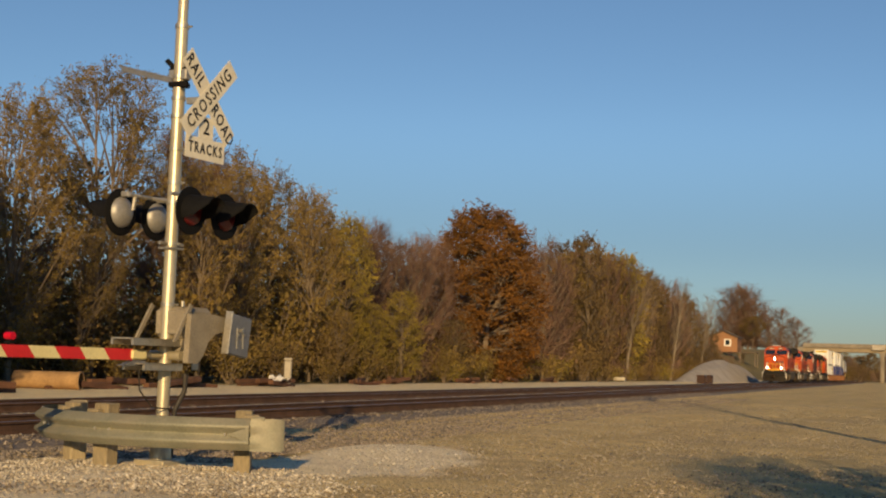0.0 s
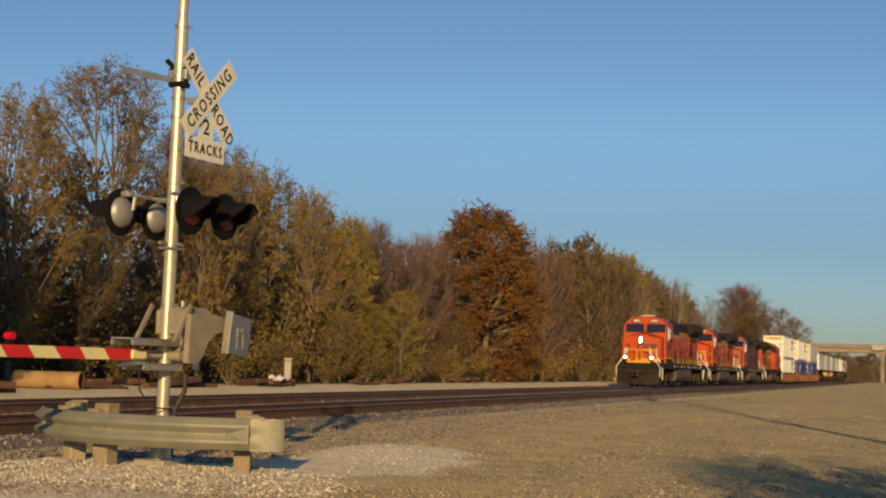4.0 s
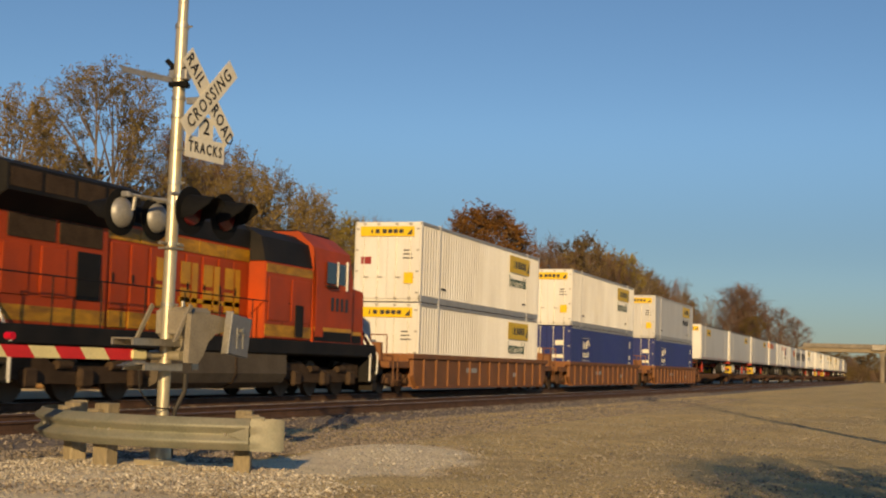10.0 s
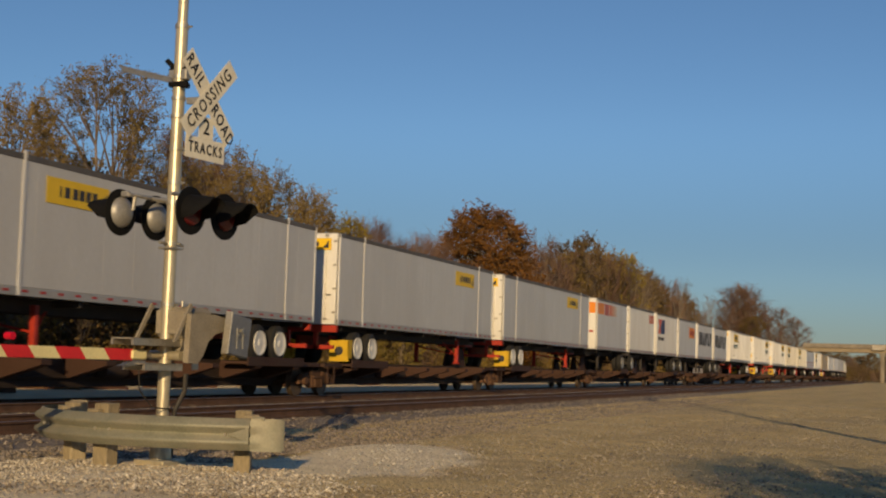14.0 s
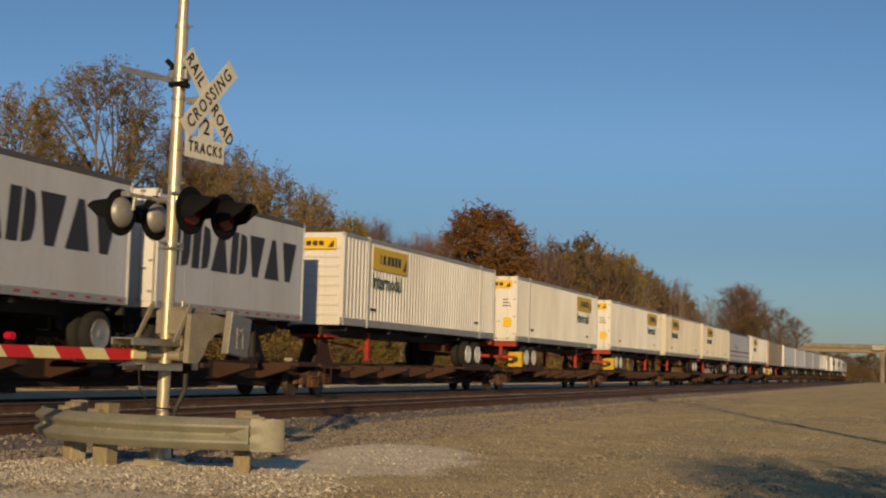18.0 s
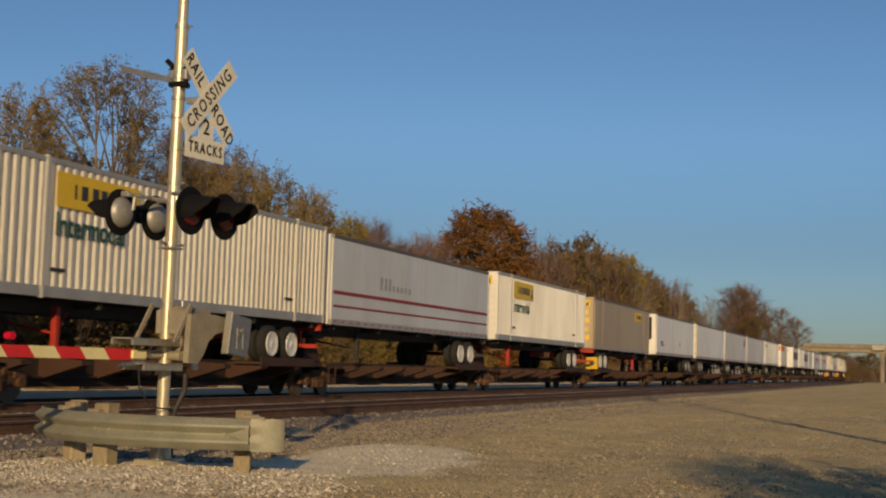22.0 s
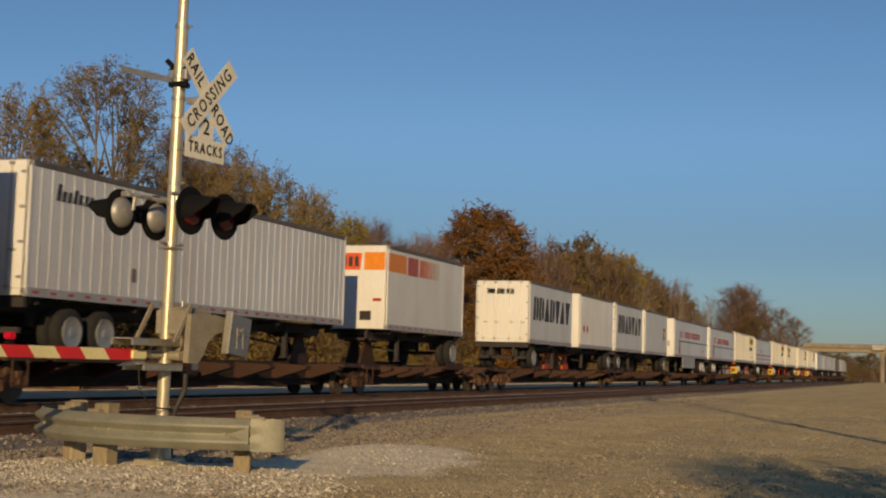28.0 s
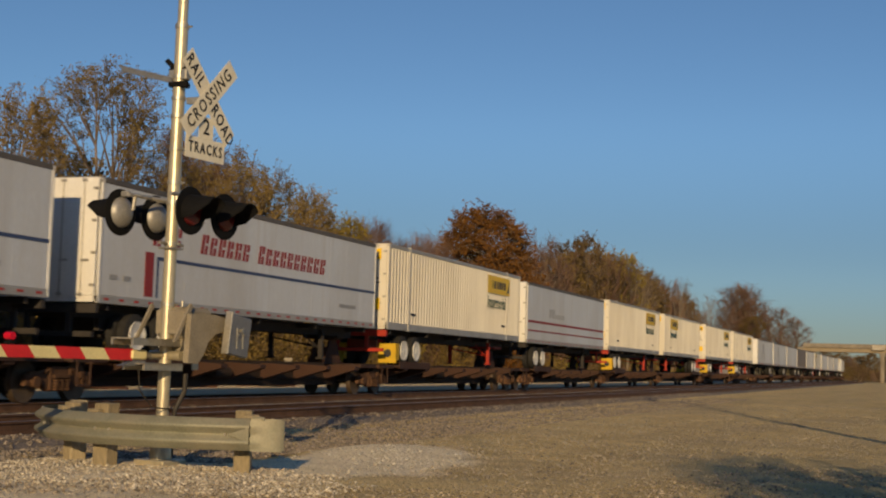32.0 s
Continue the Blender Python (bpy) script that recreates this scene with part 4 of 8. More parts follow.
def make_signal():
    t = thing("crossing_signal", "railroad crossing signal mast with crossbuck, flashing lights and lowered gate arm", "crossing signal", pose(SIGNAL_AT[0] + 0.008, SIGNAL_AT[1] - 0.025, SIGNAL_AT[2], 0.45, 0, -8))
    part("mast", Shape().lathe([(0.068, 0.0), (0.068, 4.80), (0.066, 4.82)], 24), MAST, t, smooth=True)
    part("mast_top", Shape().lathe([(0.056, 4.78), (0.056, 5.6), (0.03, 5.66)], 24), MAST, t, smooth=True)
    part("base", Shape().cbox(-0.2, 0.2, -0.2, 0.2, 0.0, 0.06, 0.01).lathe([(0.12, 0.06), (0.11, 0.25), (0.075, 0.32)], 20), MAST, t, smooth=True)
    for z in (4.78, 4.22, 3.98, 3.78, 3.42, 3.05, 2.83, 2.38, 1.72):
        c = part("clamp", Shape().lathe([(0.068, z - 0.022), (0.078, z - 0.02), (0.078, z + 0.02), (0.068, z + 0.022)], 20), GALV, t, smooth=True)
        part("bolt", Shape().tube((0.02, -0.075, z), (0.02, -0.12, z), 0.011, 6), GALV, c)
    # crossbuck, two blades on a bracket in front of the mast
    cb = part("crossbuck", Shape().cbox(-0.03, 0.03, -0.34, -0.06, 3.98, 4.05, 0.005).cbox(-0.14, 0.14, -0.335, -0.315, 3.99, 4.05, 0.004), GALV, t, "white crossbuck sign", pose(0.02, -0.05, -0.065))

    def blade(y, ang, z0):
        s = Shape().cbox(-0.575, 0.575, -0.0025, 0.0025, -0.114, 0.114, 0.001)
        return part("blade", s, SIGN_WHITE, cb, "aged white sign blade", Matrix.Translation((0, y, z0)) @ Matrix.Rotation(-ang, 4, "Y"))
    zc = 4.03
    rear, front = blade(-0.345, radians(-45), zc), blade(-0.352, radians(45), zc)
    lettering("CROSSING", 0.20, SIGN_BLACK, cb, near_face(0, -0.3565, zc) @ Matrix.Rotation(radians(45), 4, "Z"), stretch=0.86, bold=0.002, space=1.24)
    for word, off in (("RAIL", -0.365), ("ROAD", 0.365)):
        d = radians(-45)
        lettering(word, 0.20, SIGN_BLACK, cb, near_face(off * math.cos(d), -0.3495, zc + off * math.sin(d)) @ Matrix.Rotation(d, 4, "Z"), stretch=0.80, bold=0.002, space=1.22)
    del rear, front
    # the small sign below
    ts = part("tracks_sign", Shape().cbox(-0.345, 0.345, -0.349, -0.344, 3.33, 3.565, 0.002).cbox(-0.13, 0.13, -0.3488, -0.3442, 3.565, 3.80, 0.002), SIGN_WHITE, t, "white sign for two tracks", pose(0.02, -0.03, -0.045))
    part("bracket", Shape().cbox(-0.02, 0.02, -0.343, -0.06, 3.40, 3.44, 0.004).cbox(-0.25, 0.25, -0.343, -0.333, 3.38, 3.42, 0.003), GALV, ts)
    lettering("2", 0.24, SIGN_BLACK, ts, near_face(0, -0.353, 3.685), bold=0.0)
    lettering("TRACKS", 0.165, SIGN_BLACK, ts, near_face(0, -0.353, 3.447), stretch=0.80, bold=0.002, space=1.32)
    # flat bar bracket near the top
    arm = part("sign_bracket", Shape().cbox(-0.05, 0.05, -0.12, 0.12, 4.18, 4.30, 0.01), GALV, t)
    part("bar", Shape().cbox(-0.055, 0.055, 0.05, 0.84, 4.19, 4.215, 0.004, Matrix.Translation((0, 0, 4.2)) @ Matrix.Rotation(radians(14), 4, "X") @ Matrix.Translation((0, 0, -4.22))).cbox(-0.055, -0.035, 0.05, 0.80, 4.15, 4.19, 0.004, Matrix.Translation((0, 0, 4.2)) @ Matrix.Rotation(radians(14), 4, "X") @ Matrix.Translation((0, 0, -4.22))), PANEL_BLUE, arm, "flat grey bar")
    part("clamp_block", Shape().cbox(-0.085, 0.075, -0.10, 0.10, 4.10, 4.16, 0.015).cbox(-0.10, -0.05, -0.17, -0.08, 4.08, 4.15, 0.01), LAMP_BLACK, arm, "dark clamp round the mast")
    part("brace", Shape().cbox(-0.04, 0.04, -0.10, 0.14, 4.20, 4.33, 0.02).tube((0.02, 0.20, 4.42), (0.02, -0.08, 4.18), 0.03, 8), LAMP_BLACK, arm)
    # light pairs
    for facing in (-1, 1):
        y = 0.46 * facing
        pair = part("light_arm", Shape().tube((-0.40, 0.28 * facing, 2.88), (0.40, 0.28 * facing, 2.88), 0.022, 10).tube((0, 0.0, 2.84), (0, 0.28 * facing, 2.88), 0.024, 8), GALV, t)
        for x in (-0.30, 0.30):
            part("drop_pipe", Shape().tube((x, 0.28 * facing, 2.88), (x, 0.30 * facing, 2.72), 0.022, 8), GALV, pair)
            lamp_head(pair, x, y, 2.70, facing)
    part("junction_box", Shape().cbox(-0.11, 0.11, -0.09, 0.09, 2.32, 2.34, 0.004).tube((-0.2, 0, 2.38), (0.2, 0, 2.38), 0.018, 8), GALV, t)
    # gate mechanism
    mech = part("gate_mechanism", Shape().cbox(-0.02, 0.42, -0.30, 0.16, 1.36, 1.70, 0.05).cbox(0.05, 0.36, -0.24, 0.10, 1.18, 1.37, 0.02), TAN_CAST, t, "tan gate mechanism housing")
    part("cover", Shape().cbox(-0.05, -0.02, -0.26, 0.12, 1.40, 1.66, 0.012), TAN_CAST, mech)
    part("latch", Shape().tube((0.0, -0.2, 1.70), (0.0, -0.2, 1.76), 0.02, 8).tube((0.1, 0.1, 1.70), (0.1, 0.1, 1.77), 0.022, 8), GALV, mech)
    for y in (0.18, -0.34):
        arm_ = Shape().prism([(-0.30, 1.32), (-0.25, 1.32), (0.00, 1.70), (-0.04, 1.73)], "y", y, y + 0.025)
        part("side_bar", arm_, TAN_CAST, mech)
    part("counterweight_arm", Shape().prism([(-0.12, 1.10), (0.04, 1.09), (0.13, 1.17), (0.22, 1.33), (0.34, 1.42), (0.54, 1.46), (0.54, 1.60), (0.30, 1.63), (-0.10, 1.62)], "y", -0.40, -0.33), TAN_CAST, mech)
    tilt = Matrix.Translation((0.55, 0, 1.44)) @ Matrix.Rotation(radians(8), 4, "Y") @ Matrix.Translation((-0.55, 0, -1.44))
    # the broad face is in shade, put in here as a blue-grey colour
    cw = part("counterweight", Shape().cbox(0.43, 0.80, -0.535, -0.465, 1.20, 1.64, 0.008, tilt), PANEL_BLUE, mech, "counterweight plates, blue-grey for their shaded face")
    # the edge that the sun strikes, added as a paler plate
    part("plate", Shape().cbox(0.405, 0.43, -0.545, -0.455, 1.19, 1.66, 0.004, tilt), GALV, cw, "sunlit edge of the counterweight, as a pale plate")
    for x in (0.55, 0.66):
        part("bolt", Shape().tube((x, -0.56, 1.42), (x, -0.53, 1.42), 0.014, 6).cbox(x - 0.012, x + 0.012, -0.545, -0.536, 1.27, 1.50, 0.002), GALV, cw)
    part("rod", Shape().tube((0.60, -0.57, 1.47), (0.60, -0.36, 1.47), 0.02, 6), GALV, cw)
    # support channels and pivot
    for z, x0, x1 in ((1.30, -0.73, 0.22), (1.04, -0.53, 0.10)):
        part("channel", Shape().box(x0, x1, -0.16, -0.13, z - 0.03, z + 0.04).box(x0, x1, -0.16, 0.14, z + 0.03, z + 0.045).box(x0, x1, 0.11, 0.14, z - 0.03, z + 0.04), GALV, mech)
    part("upright", Shape().cbox(0.25, 0.36, -0.175, -0.162, 1.02, 1.34, 0.003), GALV, mech)
    part("hub", Shape().tube((0.0, -0.22, 1.17), (0.0, 0.2, 1.17), 0.05, 14).tube((-0.25, 0, 1.17), (0.0, 0, 1.17), 0.032, 10), MAST, mech, smooth=True)
    # the lowered arm, in stripes
    gate = part("gate_arm", Shape().tube((-0.56, 0, 1.17), (-0.2, 0, 1.17), 0.028, 10), GALV, t, "lowered gate arm with red and cream stripes")
    part("adapter", Shape().cbox(-0.60, -0.36, -0.05, 0.05, 1.12, 1.22, 0.015), CREAM, gate)
    part("shear_plate", Shape().prism([(-0.75, 1.05), (-0.36, 1.05), (-0.36, 1.11), (-0.55, 1.11)], "y", -0.03, 0.03), PANEL_BLUE, gate)
    x = -0.57
    for k in range(20):
        w = 0.355
        a, b = x - w * k, x - w * (k + 1)
        sk = 0.10
        s = Shape().add([(a, -0.03, 1.112), (b, -0.03, 1.112), (b - sk, -0.03, 1.228), (a - sk if k else a, -0.03, 1.228),
                         (a, 0.03, 1.112), (b, 0.03, 1.112), (b - sk, 0.03, 1.228), (a - sk if k else a, 0.03, 1.228)],
                        [(0, 1, 2, 3), (4, 7, 6, 5), (0, 4, 5, 1), (3, 2, 6, 7), (0, 3, 7, 4), (1, 5, 6, 2)])
        part("stripe", s, RED_REFLECT if k % 2 == 0 else CREAM, gate)
    lamp = part("arm_lamp", Shape().cbox(-2.34, -2.26, -0.035, 0.035, 1.228, 1.26, 0.006), LAMP_BLACK, gate)
    part("lens", Shape().tube((-2.30, -0.045, 1.31), (-2.30, 0.045, 1.31), 0.036, 16), LED_RED, lamp, "lit red lens", smooth=True)
    # cables and conduit
    pts = [(-0.55, -0.1, 1.02), (-0.52, -0.1, 0.80), (-0.3, -0.1, 0.62), (0.0, -0.09, 0.60), (0.12, -0.06, 0.66)]
    part("cable", Shape().pipe(pts, 0.008), CABLE, t)
    part("conduit", Shape().pipe([(0.16, -0.16, 0.98), (0.16, -0.16, 0.80), (0.08, -0.1, 0.58), (0.09, -0.06, 0.0)], 0.028, 8), CABLE, t)


make_signal()

# ---- guardrail round the signal ----
BEAM = mat("galvanised_beam", (0.235, 0.235, 0.18), 0.6, 0.35, vary=0.2, scale=3, fine=40, bump=0.1, dirt=(0.33, 0.29, 0.22), dirt_amount=0.6)
POST_WOOD = mat("weathered_post", (0.30, 0.245, 0.155), 0.9, vary=0.3, scale=4, fine=40, bump=0.4, rnd=0.15, stretch=(1, 1, 0.2))
BEAM_LINE = [(12.54, 6.38), (12.46, 6.60), (12.37, 6.95), (12.33, 7.30), (12.36, 7.70), (12.43, 8.10), (12.56, 8.48), (12.76, 8.82), (13.02, 9.13), (13.30, 9.38), (13.64, 9.56), (14.05, 9.66), (14.5, 9.66)]


def smooth_line(pts, n=4):
    out = []
    for i in range(len(pts) - 1):
        p0, p1, p2, p3 = (Vector(pts[min(max(j, 0), len(pts) - 1)]) for j in (i - 1, i, i + 1, i + 2))
        for k in range(n):
            u = k / n
            out.append(0.5 * ((2 * p1) + (p2 - p0) * u + (2 * p0 - 5 * p1 + 4 * p2 - p3) * u * u + (3 * p1 - p0 - 3 * p2 + p3) * u ** 3))
    return out + [Vector(pts[-1])]


def make_guardrail():
    t = thing("guardrail", "curved galvanised guardrail on wooden posts before the signal", "guardrail", pose(0, 0, 0))
    line = smooth_line(BEAM_LINE)
    prof = [(0.0, 0.43), (0.012, 0.422), (0.020, 0.405), (0.075, 0.365), (0.082, 0.345), (0.075, 0.325), (0.012, 0.285), (0.005, 0.268), (0.012, 0.25),
            (0.075, 0.21), (0.082, 0.19), (0.075, 0.17), (0.020, 0.13), (0.012, 0.113), (0.0, 0.105)]
    v, f = [], []
    n = len(prof)
    start = line[0]
    d0 = (line[0] - line[3]).normalized()
    line = [start + d0 * 0.35, start + d0 * 0.31, start + d0 * 0.16, start + d0 * 0.012] + line      # the end is rolled flat
    for i, p in enumerate(line):
        d = (line[min(i + 1, len(line) - 1)] - line[max(i - 1, 0)]).normalized()
        out = Vector((-d.y, d.x))
        if out.x > 0:
            out = -out
        for shell in (0.0, -0.006):
            for off, z in prof:
                flat = i < 4
                q = p + out * ((0.045 if flat else off) + shell - (0.03 if i == 0 else 0.0))
                v.append((q.x, q.y, 0.268 + (z - 0.268) * (0.93 if i == 0 else 1.0)))
    for i in range(len(line) - 1):
        for k in range(n - 1):
            for sh in (0, 1):
                a = (2 * i + sh) * n + k
                f.append((a, a + 1, a + 2 * n + 1, a + 2 * n))
        for k in (0, n - 1):
            a = 2 * i * n + k
            f.append((a, a + n, a + 3 * n, a + 2 * n))
    beam = part("beam", Shape().add(v, f), BEAM, t, "curved ribbed steel beam, weathered", smooth=True)
    # the folded flare where the ribs end, and a lip over the last post
    o = Vector((-d0.y, d0.x))
    o = o if o.x < 0 else -o
    part("lip", Shape().cbox(start.x + 0.0, start.x + 0.02, start.y - 0.16, start.y - 0.02, 0.41, 0.45, 0.006), BEAM, beam, "bent lip on the end")
    c = start + o * 0.085
    c2 = start - d0 * 0.22 + o * 0.03
    part("flare", Shape().add([(c.x, c.y, 0.345), (c.x, c.y, 0.19), (c2.x, c2.y, 0.268)], [(0, 1, 2)]), BEAM, beam)
    for x, y, top, turn, w in ((12.84, 6.60, 0.50, 20, 0.17), (12.70, 8.15, 0.52, -8, 0.19), (13.18, 8.85, 0.50, -30, 0.19), (13.75, 9.20, 0.50, -40, 0.17)):
        pst = part("post", Shape().cbox(-w / 2, w / 2, -w / 2, w / 2, -0.25, top, 0.012), POST_WOOD, t, "squared wooden post", pose(x, y, 0, 0.6, -0.8, turn))
        del pst
    for x, y, turn in ((12.70, 6.44, 28), (12.62, 8.20, -12), (13.08, 8.88, -35)):
        part("block", Shape().cbox(-0.10, 0.08, -0.08, 0.08, 0.10, 0.46, 0.01), POST_WOOD, t, "", pose(x, y, 0, 0, 0, turn))
    for i in (8, 22, 24, 34, 36):
        p = line[i]
        part("bolt", Shape().tube((p.x - 0.03, p.y, 0.268), (p.x + 0.01, p.y, 0.268), 0.016, 8), GALV, t)


make_guardrail()

# ---- clutter beyond the tracks ----
RUST_PIPE = mat("rusty_culvert_pipe", (0.34, 0.21, 0.10), 0.85, vary=0.3, scale=2.5, fine=30, bump=0.3, dirt=(0.16, 0.09, 0.05), dirt_amount=0.6)
SCRAP = mat("rusty_scrap", (0.11, 0.052, 0.03), 0.9, vary=0.4, scale=3, fine=30, bump=0.4, rnd=0.3)


def make_clutter():
    pipe = thing("culvert_pipe", "rusty tan steel culvert pipe lying beyond the tracks", "pipe", pose(37.7, 27.7, 0.185, 0, 90, -76))
    part("shell", Shape().lathe([(0.27, 0.0), (0.285, 0.0), (0.285, 2.2), (0.27, 2.2), (0.255, 2.2), (0.255, 0.0)], 24, cap=False), RUST_PIPE, pipe, smooth=True)
    part("collar", Shape().lathe([(0.285, 2.1), (0.31, 2.12), (0.31, 2.22), (0.255, 2.22), (0.255, 2.1)], 24, cap=False), RUST_PIPE, pipe, smooth=True)
    # near-black disc across the bore, painted shade for the dark opening
    part("inner_dark", Shape().lathe([(0.25, 0.9), (0.25, 0.92)], 20), PIPE_SHADE, pipe)
    post = thing("bollard", "short weathered concrete post beside the wood", "post", pose(57.0, 27.2, -0.12, 1, -1, 20))
    part("shaft", Shape().cbox(-0.16, 0.16, -0.16, 0.16, 0.0, 1.15, 0.04), CONCRETE, post)
    part("cap", Shape().cbox(-0.18, 0.18, -0.18, 0.18, 1.15, 1.28, 0.03), CONCRETE, post)
    r = random.Random(14)
    for x, y, n in ((31.8, 24.6, 5), (40.0, 26.0, 4), (46.0, 26.4, 4), (54.5, 26.6, 6), (66.0, 27.0, 3), (72.0, 27.5, 4), (86.0, 28.0, 4), (94.0, 28.0, 3), (108.0, 28.2, 3)):
        for k in range(n):
            ob = thing("scrap_tie", "discarded rust-brown railway tie in a low pile", "railway tie", pose(x + r.uniform(-1.4, 1.4), y + r.uniform(-0.5, 0.5), -0.10 + 0.16 * (k % 2), r.uniform(-4, 4), r.uniform(-5, 5), r.uniform(-25, 25)), "scrap beyond the tracks")
            part("timber", Shape().cbox(-1.25, 1.25, -0.12, 0.12, 0.0, 0.18, 0.015), SCRAP, ob)
            part("plate", Shape().cbox(0.55, 0.9, -0.09, 0.09, 0.18, 0.20, 0.004), RAIL_RUST, ob)
    bag = thing("plastic_sheet", "crumpled white plastic sheet on the scrap", "sheet", pose(54.0, 26.2, 0.05))
    s = Shape()
    n = 9
    v = [((i / (n - 1) - 0.5) * 1.1, (j / (n - 1) - 0.5) * 0.7, 0.12 + 0.22 * noise.noise((i * 0.45, j * 0.5, 1)) + 0.15 * (1 - abs(i / 4 - 1))) for i in range(n) for j in range(n)]
    f = [(i * n + j, i * n + j + 1, (i + 1) * n + j + 1, (i + 1) * n + j) for i in range(n - 1) for j in range(n - 1)]
    part("sheet", s.add(v, f), TRIM_WHITE, bag)
    slab = thing("concrete_slab", "pale broken concrete slab beside the wood", "slab", pose(139.0, 29.0, -0.12, 0, 3, 10))
    part("slab", Shape().cbox(-2.2, 2.2, -0.6, 0.6, 0.0, 0.35, 0.05), CONCRETE, slab)


# colour of the shade inside the culvert pipe
PIPE_SHADE = mat("pipe_shadow", (0.03, 0.022, 0.016), 0.95, vary=0.3, scale=5, fine=30, bump=0.2)
make_clutter()

# ---- utility poles along the lot ----
POLE = mat("brown_utility_pole", (0.13, 0.09, 0.06), 0.9, vary=0.3, scale=3, fine=30, bump=0.4, stretch=(1, 1, 0.2))
for x, y in ((20.0, -1.15), (55.0, -0.95)):
    u = thing("utility_pole", "brown wooden utility pole with a crossarm", "utility pole", pose(x, y, -0.15), "utility poles along the lot")
    part("pole", Shape().tube((0, 0, -0.3), (0, 0, 12.2), 0.12, 12, 0.08), POLE, u, smooth=True)
    part("crossarm", Shape().cbox(-1.2, 1.2, -0.06, 0.06, 11.2, 11.35, 0.01), POLE, u)
    for dx in (-1.05, -0.4, 0.4, 1.05):
        part("insulator", Shape().lathe([(0.03, 11.35), (0.05, 11.42), (0.035, 11.46), (0.05, 11.5), (0.02, 11.55)], 10, Matrix.Translation((dx, 0, 0))), GALV, u)

# ---- the train ----
# In each vehicle x = 0 is its leading end, x grows backwards, y < 0 is the side towards the lot, z = 0 the rail top.
ORANGE = mat("orange_loco_paint", (0.47, 0.058, 0.006), 0.55, vary=0.14, scale=1.2, fine=30, bump=0.04, dirt=(0.22, 0.045, 0.015), dirt_amount=0.6, spec=0.3)
ORANGE_DULL = mat("faded_orange_paint", (0.36, 0.070, 0.026), 0.6, vary=0.2, scale=1.2, fine=30, bump=0.06, dirt=(0.17, 0.07, 0.045), dirt_amount=0.7)
PILOT_DARK = mat("oily_black_plough", (0.026, 0.020, 0.014), 0.75, vary=0.4, scale=3, fine=30, bump=0.2, spec=0.2)
GRIMY = mat("sooty_red_paint", (0.125, 0.036, 0.020), 0.7, vary=0.3, scale=1.0, fine=25, bump=0.08, dirt=(0.05, 0.03, 0.022), dirt_amount=0.8)
LOCO_BLACK = mat("loco_black_paint", (0.012, 0.0115, 0.011), 0.7, spec=0.2, vary=0.3, scale=1.5, fine=30, bump=0.05, dirt=(0.034, 0.027, 0.020), dirt_amount=0.6)
LOCO_GOLD = mat("grimy_gold_stripe", (0.54, 0.26, 0.012), 0.55, vary=0.3, scale=2.5, fine=30, bump=0.03, dirt=(0.12, 0.045, 0.012), dirt_amount=0.8, stretch=(1, 1, 3))
LOCO_YELLOW = mat("loco_yellow_stripe", (0.70, 0.34, 0.012), 0.45, vary=0.15, scale=2, fine=30, bump=0.03, dirt=(0.30, 0.12, 0.018), dirt_amount=0.6)
UNDER_GREY = mat("dusty_underframe", (0.066, 0.043, 0.027), 0.9, spec=0.15, vary=0.35, scale=3, fine=30, bump=0.2)
TANK_GREY = mat("dusty_fuel_tank", (0.115, 0.092, 0.066), 0.8, spec=0.2, vary=0.25, scale=1.5, fine=25, bump=0.08)
RAILING_WHITE = mat("white_handrail", (0.74, 0.72, 0.66), 0.5, vary=0.1, scale=5, fine=30, bump=0.0)
HEADLIGHT = glow("headlight", (1.0, 0.93, 0.75), 45.0)
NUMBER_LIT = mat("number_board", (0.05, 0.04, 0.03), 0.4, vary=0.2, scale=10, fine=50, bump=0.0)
CAR_BROWN = mat("rust_brown_car_paint", (0.050, 0.021, 0.012), 0.8, vary=0.3, scale=1.6, fine=30, bump=0.12, dirt=(0.055, 0.032, 0.022), dirt_amount=0.7, rnd=0.2)
WELL_BROWN = mat("well_car_brown", (0.245, 0.10, 0.036), 0.75, vary=0.22, scale=1.2, fine=30, bump=0.1, dirt=(0.14, 0.075, 0.045), dirt_amount=0.6)
SPINE_DARK = mat("grimy_spine_frame", (0.034, 0.020, 0.013), 0.85, vary=0.4, scale=2, fine=30, bump=0.15, rnd=0.2)
TRUCK_BROWN = mat("rusty_truck_casting", (0.115, 0.062, 0.036), 0.9, spec=0.15, vary=0.4, scale=3, fine=30, bump=0.25, rnd=0.25)
WHEEL_STEEL = mat("wheel_steel", (0.12, 0.085, 0.058), 0.6, 0.5, vary=0.3, scale=4, fine=40, bump=0.1)
TYRE = mat("tyre_rubber", (0.022, 0.021, 0.020), 0.85, vary=0.3, scale=8, fine=60, bump=0.2)
HUB_WHITE = mat("white_wheel_disc", (0.72, 0.70, 0.64), 0.5, vary=0.12, scale=6, fine=40, bump=0.05)
CHASSIS_RED = mat("red_chassis_paint", (0.36, 0.028, 0.013), 0.55, vary=0.2, scale=3, fine=30, bump=0.05)
HITCH_ORANGE = mat("orange_hitch_paint", (0.55, 0.09, 0.02), 0.6, vary=0.2, scale=4, fine=30, bump=0.05)
CHASSIS_DARK = mat("dark_chassis", (0.035, 0.030, 0.027), 0.8, vary=0.3, scale=3, fine=30, bump=0.1)
FLAP_YELLOW = mat("yellow_mudflap", (0.58, 0.37, 0.02), 0.6, vary=0.12, scale=5, fine=40, bump=0.05)
